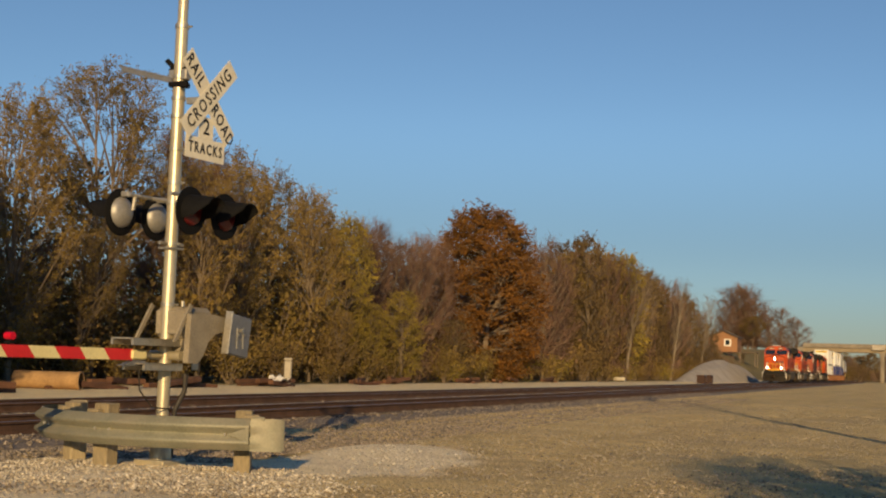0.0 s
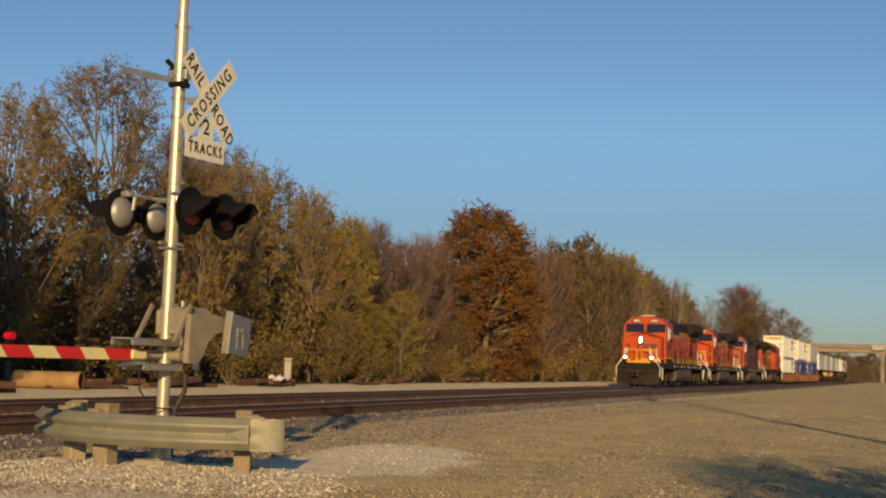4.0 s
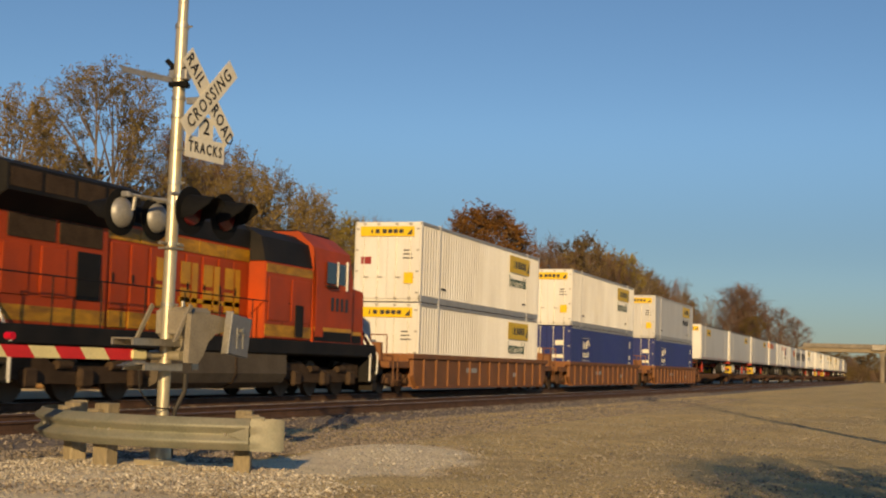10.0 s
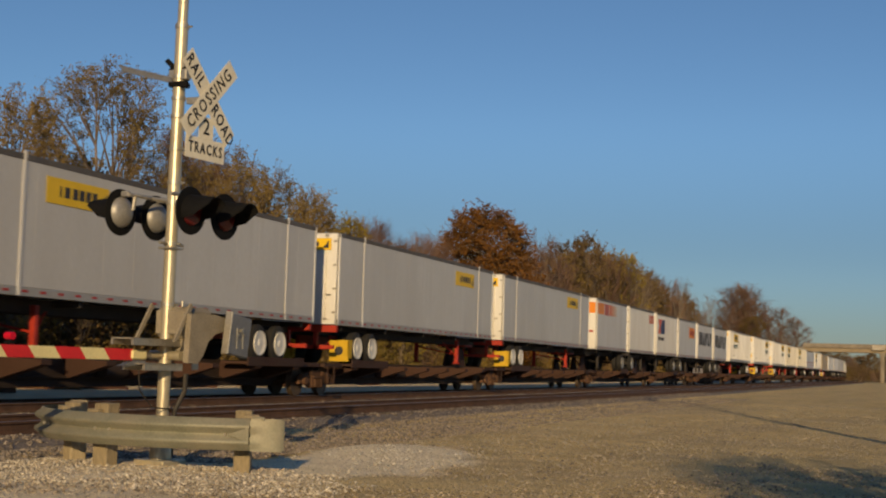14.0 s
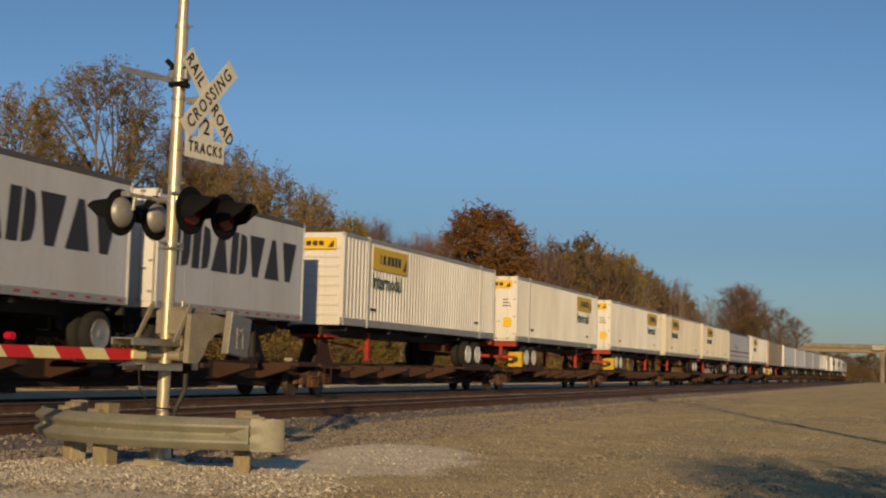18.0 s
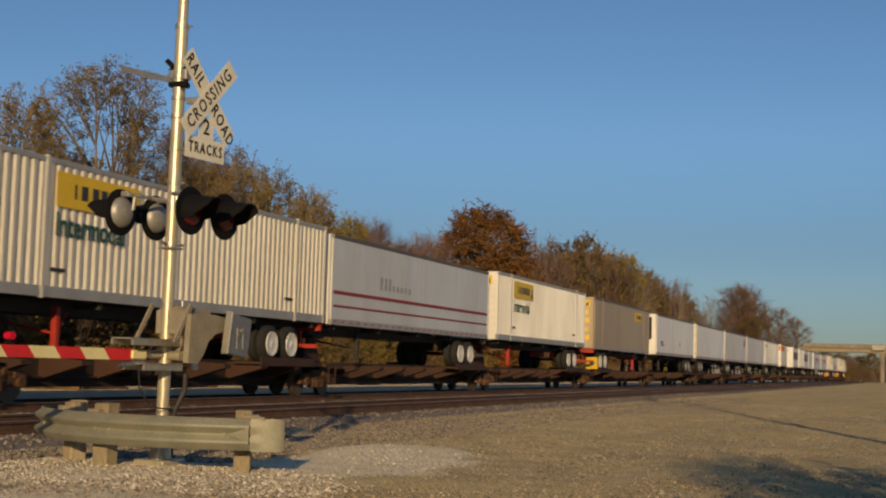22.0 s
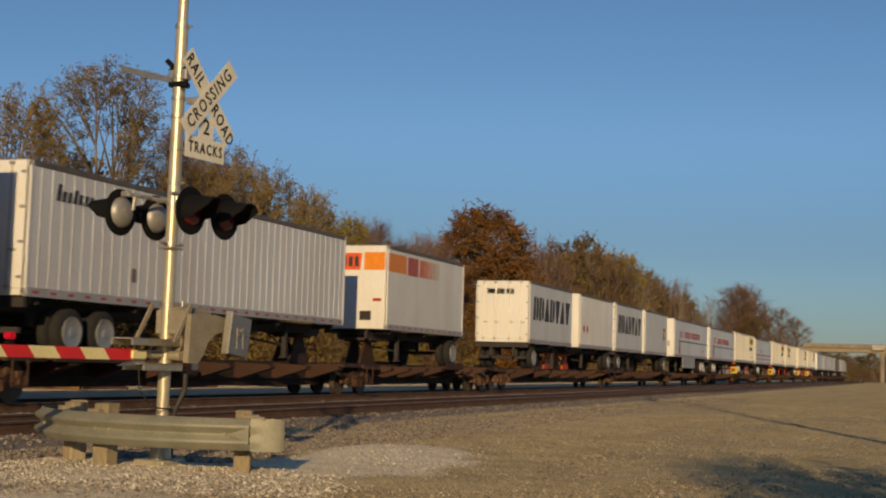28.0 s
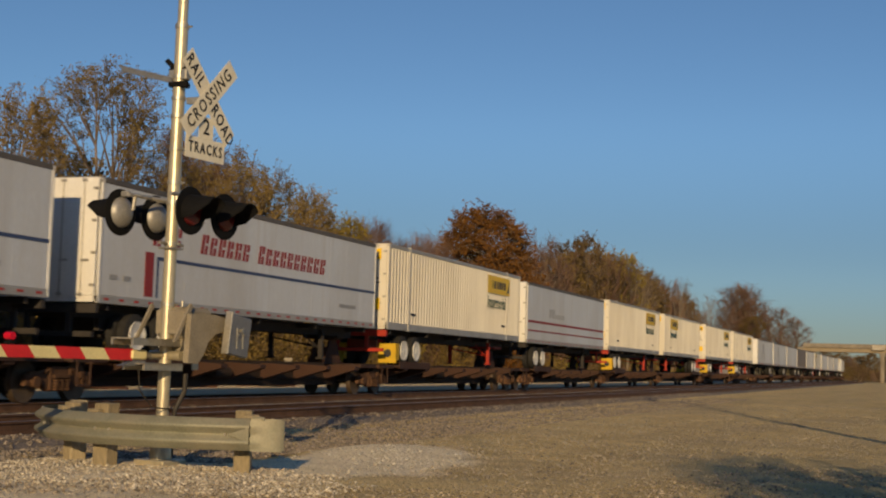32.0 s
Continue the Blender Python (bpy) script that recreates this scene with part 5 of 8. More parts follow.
SIGN_YELLOW = mat("yellow_logo_panel", (0.80, 0.52, 0.02), 0.5, vary=0.08, scale=3, fine=30, bump=0.02)
INK_DARK = mat("dark_lettering", (0.035, 0.035, 0.040), 0.6, vary=0.1, scale=4, fine=30, bump=0.0)
INK_GREEN = mat("dark_green_lettering", (0.03, 0.09, 0.075), 0.6, vary=0.1, scale=4, fine=30, bump=0.0)
INK_RED = mat("dark_red_lettering", (0.28, 0.03, 0.03), 0.6, vary=0.1, scale=4, fine=30, bump=0.0)
INK_BLUE = mat("blue_stripe_paint", (0.045, 0.07, 0.16), 0.6, vary=0.1, scale=4, fine=30, bump=0.0)
INK_ORANGE = mat("orange_stripe_paint", (0.75, 0.24, 0.02), 0.5, vary=0.1, scale=4, fine=30, bump=0.0)
MARK_RED = mat("red_reflector_tape", (0.40, 0.03, 0.02), 0.4, vary=0.1, scale=6, fine=30, bump=0.0)


def box_paint(name, c, dirt=(0.40, 0.35, 0.28), amount=0.35, rough=0.5):
    """Painted sheet with road grime that runs down in streaks, and faint panels of different age."""
    m = mat(name, c, rough, vary=0.07, scale=0.8, fine=25, bump=0.03, dirt=dirt, dirt_amount=amount, stretch=(1, 1, 0.35))
    nt = m.node_tree
    bsdf = nt.nodes["Principled BSDF"]
    old = bsdf.inputs["Base Color"].links[0].from_socket
    co = nt.nodes.new("ShaderNodeTexCoord")
    at = nt.nodes.new("ShaderNodeMapping")
    at.inputs["Scale"].default_value = (5.0, 5.0, 0.35)
    nt.links.new(co.outputs["Object"], at.inputs["Vector"])
    run = nt.nodes.new("ShaderNodeTexNoise")
    run.inputs["Scale"].default_value, run.inputs["Detail"].default_value = 1.0, 5
    nt.links.new(at.outputs[0], run.inputs["Vector"])
    much = nt.nodes.new("ShaderNodeMapRange")
    much.inputs["From Min"].default_value, much.inputs["From Max"].default_value, much.inputs["To Max"].default_value = 0.50, 0.78, 0.55
    nt.links.new(run.outputs[0], much.inputs["Value"])
    mx = nt.nodes.new("ShaderNodeMix")
    mx.data_type = "RGBA"
    for k in mx.inputs:
        if k.type == "RGBA" and k.name == "A":
            nt.links.new(old, k)
        if k.type == "RGBA" and k.name == "B":
            k.default_value = (*[0.55 * v + 0.45 * g_ for v, g_ in zip(c, dirt)], 1)
    nt.links.new(much.outputs[0], mx.inputs[0])
    nt.links.new([k for k in mx.outputs if k.type == "RGBA"][0], bsdf.inputs["Base Color"])
    return m


BODY = {
    "white": box_paint("white_box_paint", (0.76, 0.75, 0.71)), "cream": box_paint("cream_box_paint", (0.70, 0.66, 0.56)),
    "silver": box_paint("silver_aluminium_side", (0.57, 0.565, 0.55), (0.44, 0.42, 0.39), 0.4, 0.42), "grey": box_paint("light_grey_side", (0.64, 0.655, 0.67)),
    "tan": box_paint("tan_brown_side", (0.43, 0.345, 0.235), (0.30, 0.22, 0.14), 0.5), "brown": box_paint("dark_brown_side", (0.20, 0.155, 0.12), (0.12, 0.09, 0.07), 0.5),
    "frost": box_paint("cold_white_side", (0.80, 0.82, 0.84), (0.48, 0.43, 0.36), 0.25),
    "blue": box_paint("deep_blue_container", (0.013, 0.026, 0.155), (0.012, 0.02, 0.08), 0.4, 0.45), "paleblue": box_paint("blue_white_side", (0.62, 0.655, 0.70))}
ROOF_GREY = mat("grey_roof_sheet", (0.30, 0.30, 0.30), 0.6, 0.2, vary=0.15, scale=1, fine=20, bump=0.05)
ROOF_EDGE = mat("dark_roof_edge", (0.13, 0.115, 0.10), 0.6, 0.2, vary=0.2, scale=2, fine=30, bump=0.04)
RAIL_GREY = mat("grey_edge_rail", (0.40, 0.39, 0.37), 0.5, 0.3, vary=0.15, scale=2, fine=30, bump=0.04)
STEEL_BAR = mat("door_bar_steel", (0.42, 0.40, 0.36), 0.45, 0.6, vary=0.15, scale=5, fine=30, bump=0.03)
MESHES = {}


def shared(key, make):
    """Meshes that several vehicles share."""
    if key not in MESHES:
        MESHES[key] = make()
    return MESHES[key]


def bogie(parent, x, wheel=0.44, base=1.78, name="truck"):
    """A two-axle freight truck."""
    t = part(name, shared(("bolster", base), lambda: Shape().cbox(-0.22, 0.22, -1.05, 1.05, 0.42, 0.72, 0.03).mesh("truck", TRUCK_BROWN)), None, parent, "", pose(x, 0, 0))

    def frame_mesh():
        h = base / 2
        s = Shape()
        s.prism([(-h - 0.28, 0.36), (-h - 0.26, 0.58), (-h + 0.15, 0.64), (-0.42, 0.76), (0.42, 0.76), (h - 0.15, 0.64), (h + 0.26, 0.58), (h + 0.28, 0.36), (h - 0.12, 0.36),
                 (h - 0.25, 0.46), (0.45, 0.24), (-0.45, 0.24), (-h + 0.25, 0.46), (-h + 0.12, 0.36)], "y", -0.06, 0.06)
        for k in (-0.19, 0.0, 0.19):          # springs in rings
            for z in (0.27, 0.33, 0.39, 0.45):
                s.tube((k, -0.09, z), (k, -0.09, z + 0.04), 0.08, 8)
        s.cbox(-0.40, -0.32, -0.10, 0.02, 0.26, 0.74, 0.01).cbox(0.32, 0.40, -0.10, 0.02, 0.26, 0.74, 0.01)
        s.cbox(-0.3, 0.3, -0.13, 0.0, 0.51, 0.60, 0.015)
        for k in (-h, h):
            s.tube((k, -0.15, wheel), (k, 0.0, wheel), 0.12, 10)
            s.cbox(k - 0.19, k + 0.19, -0.09, 0.03, 0.50, 0.66, 0.02)
        s.tube((-h + 0.35, -0.07, 0.62), (-0.42, -0.07, 0.70), 0.035, 6).tube((h - 0.35, -0.07, 0.62), (0.42, -0.07, 0.70), 0.035, 6)
        return s.mesh("side_frame", TRUCK_BROWN)
    sf = shared(("side_frame", base, wheel), frame_mesh)
    wm = shared(("wheel", wheel), lambda: Shape().lathe([(0.05, -0.07), (wheel * 0.45, -0.05), (wheel * 0.8, -0.06), (wheel, -0.065), (wheel, 0.05), (wheel + 0.03, 0.06), (wheel + 0.03, 0.075), (wheel * 0.8, 0.07), (0.05, 0.07)], 22,
                                               Matrix.Rotation(radians(90), 4, "X")).mesh("wheel", WHEEL_STEEL, smooth=True))
    am = shared(("axle", base), lambda: Shape().tube((0, -0.8, 0), (0, 0.8, 0), 0.08, 10).mesh("axle", WHEEL_STEEL))
    for y, turn in ((-1.0, 0), (1.0, 180)):
        part("side_frame", sf, None, t, "", pose(0, y, 0, 0, 0, turn))
    for dx in (-base / 2, base / 2):
        part("axle", am, None, t, "", pose(dx, 0, wheel))
        for y, turn in ((-0.755, 180), (0.755, 0)):
            part("wheel", wm, None, t, "", pose(dx, y, wheel, 0, 0, turn))
    return t


def coupler(parent, x, way):
    part("coupler", shared(("coupler", way), lambda: Shape().cbox(min(0, way * 0.55), max(0, way * 0.55), -0.09, 0.09, 0.72, 0.95, 0.02).cbox(min(way * 0.35, way * 0.65), max(way * 0.35, way * 0.65), -0.16, 0.14, 0.70, 0.98, 0.03).mesh("coupler", UNDER_GREY)), None, parent, "", pose(x, 0, 0))


# ---- locomotives ----
def loco(label, paint, letter, letter_wide, flip, nose_logo, dull=False):
    """A six-axle road locomotive, 22.3 m over couplers; flip: it runs long hood first."""
    L = 22.3
    t = thing("locomotive", label, "locomotive", group="locomotives of the train")

    def P(name, s, m, parent=None, words="", smooth=False):
        if flip:
            s.v = [(L - x, -y, z) for x, y, z in s.v]
        return part(name, s, m, parent or t, words, None, smooth)
    hood_paint = GRIMY if dull and not flip else paint
    stripe = GRIMY if dull and not flip else LOCO_GOLD
    # frame and sill
    P("underframe", Shape().cbox(1.1, L - 1.1, -1.3, 1.3, 1.18, 1.50, 0.03), LOCO_BLACK)
    for y0, y1 in ((-1.56, -1.50), (1.50, 1.56)):
        P("sill", Shape().cbox(1.5, L - 1.4, y0, y1, 1.22, 1.60, 0.01), LOCO_BLACK)
    P("walkway", Shape().box(1.3, L - 1.2, -1.5, 1.5, 1.52, 1.60), LOCO_BLACK)
    for k in range(9):
        x = 6.5 + 1.55 * k
        P("sill_mark", Shape().box(x, x + 0.42, -1.568, -1.561, 1.34, 1.50), LOCO_YELLOW if k % 2 else RAILING_WHITE)
    # nose with its sloped brow
    hw = 1.38
    nose = P("nose", Shape().add(
        [(1.95, 0.0, 1.6), (2.02, 1.25, 1.6), (2.14, hw, 1.6), (3.7, hw, 1.6), (3.7, -hw, 1.6), (2.14, -hw, 1.6), (2.02, -1.25, 1.6),
         (2.08, 0.0, 3.58), (2.12, 1.25, 3.30), (2.22, hw, 3.24), (3.7, hw, 3.40), (3.7, -hw, 3.40), (2.22, -hw, 3.24), (2.12, -1.25, 3.30), (3.6, 0.0, 3.84)],
        [(0, 7, 8, 1), (1, 8, 9, 2), (2, 9, 10, 3), (3, 10, 14, 11, 4), (4, 11, 12, 5), (5, 12, 13, 6), (6, 13, 7, 0), (0, 1, 2, 3, 4, 5, 6), (7, 14, 10, 9, 8), (7, 13, 12, 11, 14)]), paint)
    P("nose_door", Shape().cbox(1.955, 2.06, 0.25, 0.75, 1.75, 2.95, 0.01), paint, nose)
    P("headlight_housing", Shape().cbox(1.92, 2.10, -0.15, 0.15, 2.88, 3.42, 0.03), LOCO_BLACK, nose)
    for z in (3.06, 3.30):
        P("headlight", Shape().tube((1.905, 0, z), (1.95, 0, z), 0.068, 16), HEADLIGHT if nose_logo is INK_DARK and not dull else SIGN_WHITE, nose, "lit headlight", True)
    P("nose_stripe", Shape().add([(1.945, 0.0, 1.74), (2.012, 1.25, 1.74), (2.13, hw + 0.01, 1.74), (2.14, hw + 0.01, 1.88), (2.028, 1.25, 1.88), (1.962, 0.0, 1.88), (2.012, -1.25, 1.74), (2.13, -hw - 0.01, 1.74), (2.14, -hw - 0.01, 1.88), (2.028, -1.25, 1.88)],
                               [(0, 1, 4, 5), (1, 2, 3, 4), (0, 5, 9, 6), (6, 9, 8, 7)]), LOCO_YELLOW, nose)
    if nose_logo:
        for k, (y0, y1) in enumerate(((1.05, 0.62), (0.52, 0.12), (-0.10, -0.52), (-0.62, -1.10))):
            ym = 0.5 * (y0 + y1)
            xs_ = 1.985 + 0.055 * abs(ym)
            for za, zb, ya, yb in ((2.60, 2.66, y0, y1), (2.70, 2.76, y0 - 0.04, y1 + 0.06), (2.80, 2.88, y0 + 0.02, y1 - 0.02)):
                P("emblem_bar", Shape().prism([(ya, za), (yb, za), (yb - 0.03, zb), (ya - 0.03, zb)], "x", xs_ - 0.008, xs_ + 0.03), nose_logo, nose)
        if nose_logo is LOCO_YELLOW:
            for w_ in (-1, 1):
                a_, b_ = sorted((w_ * hw, w_ * (hw + 0.012)))
                P("nose_band", Shape().cbox(2.3, 3.35, a_, b_, 2.42, 2.82, 0.004), LOCO_YELLOW, nose)
                P("band_edge", Shape().cbox(2.28, 3.38, a_ if w_ > 0 else b_ - 0.006, a_ + 0.006 if w_ > 0 else b_, 2.38, 2.86, 0.001), LOCO_BLACK, nose)
        for w_ in (-1, 1):
            a_, b_ = sorted((w_ * 0.1, w_ * 1.15))
            P("emblem_line", Shape().prism([(a_, 2.44), (b_, 2.44), (b_, 2.50), (a_, 2.50)], "x", 1.99, 2.06), LOCO_YELLOW if nose_logo is INK_DARK else nose_logo, nose)
    # cab
    cab = P("cab", Shape().add(
        [(3.4, -1.52, 1.6), (3.4, 1.52, 1.6), (6.3, 1.52, 1.6), (6.3, -1.52, 1.6),
         (3.4, -1.52, 3.45), (3.4, 1.52, 3.45), (6.3, 1.52, 4.05), (6.3, -1.52, 4.05),
         (3.62, -1.47, 4.34), (3.62, 1.47, 4.34), (3.74, -0.95, 4.78), (3.74, 0.95, 4.78), (6.3, 0.95, 4.84), (6.3, -0.95, 4.84), (6.3, 1.47, 4.36), (6.3, -1.47, 4.36), (3.75, 0.3, 4.84), (3.75, -0.3, 4.84)],
        [(0, 4, 5, 1), (1, 5, 9, 14, 6, 2), (0, 3, 7, 15, 8, 4), (4, 8, 10, 17, 16, 11, 9, 5), (8, 15, 13, 10), (9, 11, 12, 14), (10, 13, 12, 11, 16, 17), (2, 6, 14, 12, 13, 15, 7, 3), (0, 1, 2, 3)]), paint)
    P("cab_roof", Shape().cbox(3.9, 6.3, -0.88, 0.88, 4.80, 4.88, 0.03), LOCO_BLACK, cab)

    def pane(y0, y1, z0, z1, name="windshield"):
        # follows the slope of the cab front
        a = lambda z: 3.4 + (z - 3.45) * 0.247 - 0.012
        s = Shape().add([(a(z0), y0, z0), (a(z0), y1, z0), (a(z1), y1, z1), (a(z1), y0, z1), (a(z0) + 0.02, y0, z0), (a(z0) + 0.02, y1, z0), (a(z1) + 0.02, y1, z1), (a(z1) + 0.02, y0, z1)],
                        [(0, 1, 2, 3), (4, 7, 6, 5), (0, 4, 5, 1), (3, 2, 6, 7), (0, 3, 7, 4), (1, 5, 6, 2)])
        return P(name, s, GLASS_DARK, cab, "dark glass windshield pane")
    pane(-1.42, -0.10, 3.74, 4.32)
    pane(0.10, 1.36, 3.74, 4.32)
    for y in (-0.62, 0.62):
        nb = P("number_board", Shape().cbox(3.60, 3.72, y - 0.32, y + 0.32, 4.42, 4.68, 0.01), NUMBER_LIT, cab)
        for k in range(4):
            P("number_bar", Shape().box(3.585, 3.60, y - 0.22 + 0.12 * k, y - 0.15 + 0.12 * k, 4.47, 4.63), SIGN_WHITE, nb)
    P("roof_antenna", Shape().cbox(4.2, 5.0, -0.5, 0.5, 4.88, 4.96, 0.03), TRIM_WHITE, cab, "white antenna plate")
    for y, s_ in ((-1.53, -1), (1.53, 1)):
        for x0, x1 in ((4.05, 4.55), (4.75, 5.45)):
            P("side_window", Shape().cbox(x0, x1, min(y, y + 0.02 * s_), max(y, y + 0.02 * s_), 3.36, 4.0, 0.006), GLASS_DARK, cab, "dark side window")
        for x0, x1, d, z0, z1 in ((3.93, 4.0, 0.06, 3.2, 4.1), (4.62, 4.69, 0.04, 3.3, 4.05)):
            P("window_post", Shape().cbox(x0, x1, min(y, y + d * s_), max(y, y + d * s_), z0, z1, 0.01), RAILING_WHITE, cab)
        P("armrest", Shape().cbox(4.7, 5.5, min(y, y + 0.10 * s_), max(y, y + 0.10 * s_), 3.24, 3.30, 0.01), LOCO_BLACK, cab)
        for k in range(4):
            P("number_bar", Shape().box(3.8 + 0.36 * k, 4.0 + 0.36 * k, min(y * 1.002, y * 1.006), max(y * 1.002, y * 1.006), 2.55, 2.95), INK_DARK, cab)
        P("cab_door", Shape().cbox(5.62, 6.2, min(y, y + 0.015 * s_), max(y, y + 0.015 * s_), 1.75, 3.75, 0.006), paint, cab)
    # hood: wide electrical cabinet, then the narrower engine hood and the radiator wings
    aux = P("equipment_cabinet", Shape().cbox(6.3, 9.4, -1.48, 1.48, 1.6, 3.72, 0.04), hood_paint)
    P("cabinet_top", Shape().prism([(-1.46, 3.72), (1.46, 3.72), (1.30, 4.40), (0.8, 4.68), (-0.8, 4.68), (-1.30, 4.40)], "x", 6.3, 9.4), LOCO_BLACK, aux)
    hood = P("engine_hood", Shape().cbox(9.4, 16.4, -0.98, 0.98, 1.6, 4.05, 0.03), hood_paint)
    P("hood_top", Shape().prism([(-0.98, 4.05), (0.98, 4.05), (0.98, 4.52), (0.72, 4.72), (-0.72, 4.72), (-0.98, 4.52)], "x", 9.4, 16.4), LOCO_BLACK, hood)
    rad = P("radiator_cabinet", Shape().cbox(16.4, 20.7, -1.05, 1.05, 1.6, 3.95, 0.03), hood_paint)
    P("radiator_housing", Shape().prism([(-1.05, 3.85), (-1.52, 4.2), (-1.52, 4.72), (-1.25, 4.84), (1.25, 4.84), (1.52, 4.72), (1.52, 4.2), (1.05, 3.85)], "x", 15.9, 20.75), LOCO_BLACK, rad, "overhanging black radiator")
    P("exhaust_housing", Shape().cbox(12.2, 13.4, -0.45, 0.45, 4.70, 4.88, 0.04), LOCO_BLACK, hood)
    P("horn", Shape().tube((11.0, -0.3, 4.82), (10.5, -0.3, 4.82), 0.04, 8, 0.09).cbox(10.9, 11.3, -0.35, 0.1, 4.70, 4.80, 0.01), TRIM_WHITE, hood)
    for y, s_ in ((-1, -1), (1, 1)):
        def side(x0, x1, half, z0, z1, m, name, parent, d=0.012, c=0.004):
            a, b = s_ * half, s_ * (half + d)
            return P(name, Shape().cbox(x0, x1, min(a, b), max(a, b), z0, z1, c), m, parent)
        # yellow stripes along the top and the foot
        side(6.35, 9.35, 1.48, 3.42, 3.66, stripe, "top_stripe", aux)
        side(6.35, 9.35, 1.48, 1.68, 2.0, stripe, "foot_stripe", aux)
        for k in range(5):
            x = 9.45 + 1.39 * k
            side(x, x + 1.36, 0.98, 3.66, 3.98, stripe, "top_stripe", hood, 0.02)
        side(16.45, 20.6, 1.05, 1.68, 2.0, stripe, "foot_stripe", rad)
        side(3.45, 6.25, 1.52, 1.62, 1.92, LOCO_BLACK, "foot_band", cab, 0.008)
        side(3.45, 6.25, 1.52, 1.925, 2.04, LOCO_YELLOW, "foot_stripe", cab, 0.010)
        side(2.3, 3.38, hw, 1.62, 1.86, LOCO_BLACK, "foot_band", nose, 0.008)
        side(2.3, 3.38, hw, 1.865, 1.98, LOCO_YELLOW, "foot_stripe", nose, 0.010)
        for k in range(8):
            x = 9.6 + 0.84 * k
            side(x, x + 0.74, 0.98, 2.08, 3.60, hood_paint, "hood_door", hood, 0.03, 0.012)
            side(x, x + 0.76, 0.98, 1.66, 2.04, stripe, "foot_stripe", hood, 0.03, 0.012)
            side(x + 0.62, x + 0.68, 1.008, 2.7, 2.9, LOCO_BLACK, "door_latch", hood, 0.03)
        for k in range(2):
            side(6.5 + 1.45 * k, 7.75 + 1.45 * k, 1.48, 2.1, 3.3, hood_paint, "cabinet_door", aux, 0.025, 0.012)
        side(7.0, 7.5, 1.50, 1.7, 2.6, LOCO_BLACK, "air_intake", aux, 0.03)
        for k in range(3):
            side(16.7 + 1.3 * k, 17.6 + 1.3 * k, 1.05, 2.2, 3.25, LOCO_BLACK if k == 0 else hood_paint, "radiator_door", rad, 0.03, 0.012)
        for k in range(2):
            side(16.7 + 1.75 * k, 18.3 + 1.75 * k, 1.05, 3.36, 3.84, UNDER_GREY, "intake_screen", rad, 0.025)
        for k in range(4):
            side(16.2 + 1.15 * k, 17.2 + 1.15 * k, 1.521, 4.28, 4.66, UNDER_GREY, "grille", rad, 0.01)
        # lettering as four plain blocks
        x0, z0, h = letter_wide
        for k in range(4):
            x = x0 + (h * 0.95) * k
            side(x, x + h * 0.24, 1.022, z0, z0 + h, letter, "letter_bar", hood, 0.006, 0.002)
            for za, zb in ((0.0, 0.46), (0.54, 1.0)):
                side(x + h * 0.30, x + h * 0.70, 1.022, z0 + h * za, z0 + h * zb, letter, "letter_bar", hood, 0.006, 0.002)
        side(10.0, 13.2, 1.022, 2.40, 2.52, LOCO_BLACK if letter is INK_DARK else letter, "letter_line", hood, 0.006, 0.002)
        # handrail along the walkway
        yy = s_ * 1.47
        rail = Shape().tube((6.5, yy, 2.62), (20.8, yy, 2.62), 0.018, 6)
        hr = P("handrail", rail, LOCO_BLACK)
        for k in range(9):
            x = 6.5 + 14.3 * k / 8
            P("stanchion", Shape().tube((x, yy, 1.6), (x, yy, 2.62), 0.018, 6), LOCO_BLACK, hr)
        # steps with pale handrails at both ends
        for xe, w in ((1.25, 1), (L - 1.25, -1)):
            st = Shape()
            for z in (0.45, 0.80, 1.15):
                st.box(min(xe, xe + w * 0.55), max(xe, xe + w * 0.55), min(s_ * 1.2, s_ * 1.52), max(s_ * 1.2, s_ * 1.52), z, z + 0.04)
            st.box(min(xe + w * 0.55, xe + w * 0.6), max(xe + w * 0.55, xe + w * 0.6), min(s_ * 1.15, s_ * 1.52), max(s_ * 1.15, s_ * 1.52), 0.42, 1.55)
            stp = P("steps", st, LOCO_BLACK)
            P("grab_rail", Shape().pipe([(xe + w * 0.62, s_ * 1.55, 0.45), (xe + w * 0.62, s_ * 1.55, 1.30), (xe + w * 0.62, s_ * 1.12, 2.05), (xe + w * 0.62, s_ * 1.08, 2.62)], 0.030, 6), RAILING_WHITE, stp, "white grab rail")
            P("grab_rail", Shape().pipe([(xe - w * 0.08, s_ * 0.95, 0.62), (xe - w * 0.10, s_ * 1.50, 0.70), (xe - w * 0.10, s_ * 1.52, 1.28), (xe - w * 0.08, s_ * 0.84, 2.30), (xe - w * 0.05, s_ * 0.80, 2.62)], 0.030, 6), RAILING_WHITE, stp, "white grab rail")
    # front platform: yellow railing, ditch lights, coupler, plough
    fr = P("front_railing", Shape().box(1.22, 1.28, -0.8, 0.8, 1.58, 1.72), LOCO_YELLOW, None, "yellow front railing")
    for y in (-1, 1):
        P("hoop", Shape().pipe([(1.25, y * 0.75, 1.6), (1.25, y * 0.75, 2.5), (1.25, y * 0.18, 2.5), (1.25, y * 0.18, 1.6)], 0.04, 6), LOCO_YELLOW, fr)
    for y in (-0.9, 0.9):
        P("ditch_light_housing", Shape().cbox(1.12, 1.3, y - 0.12, y + 0.12, 1.83, 2.07, 0.02), LOCO_BLACK, fr)
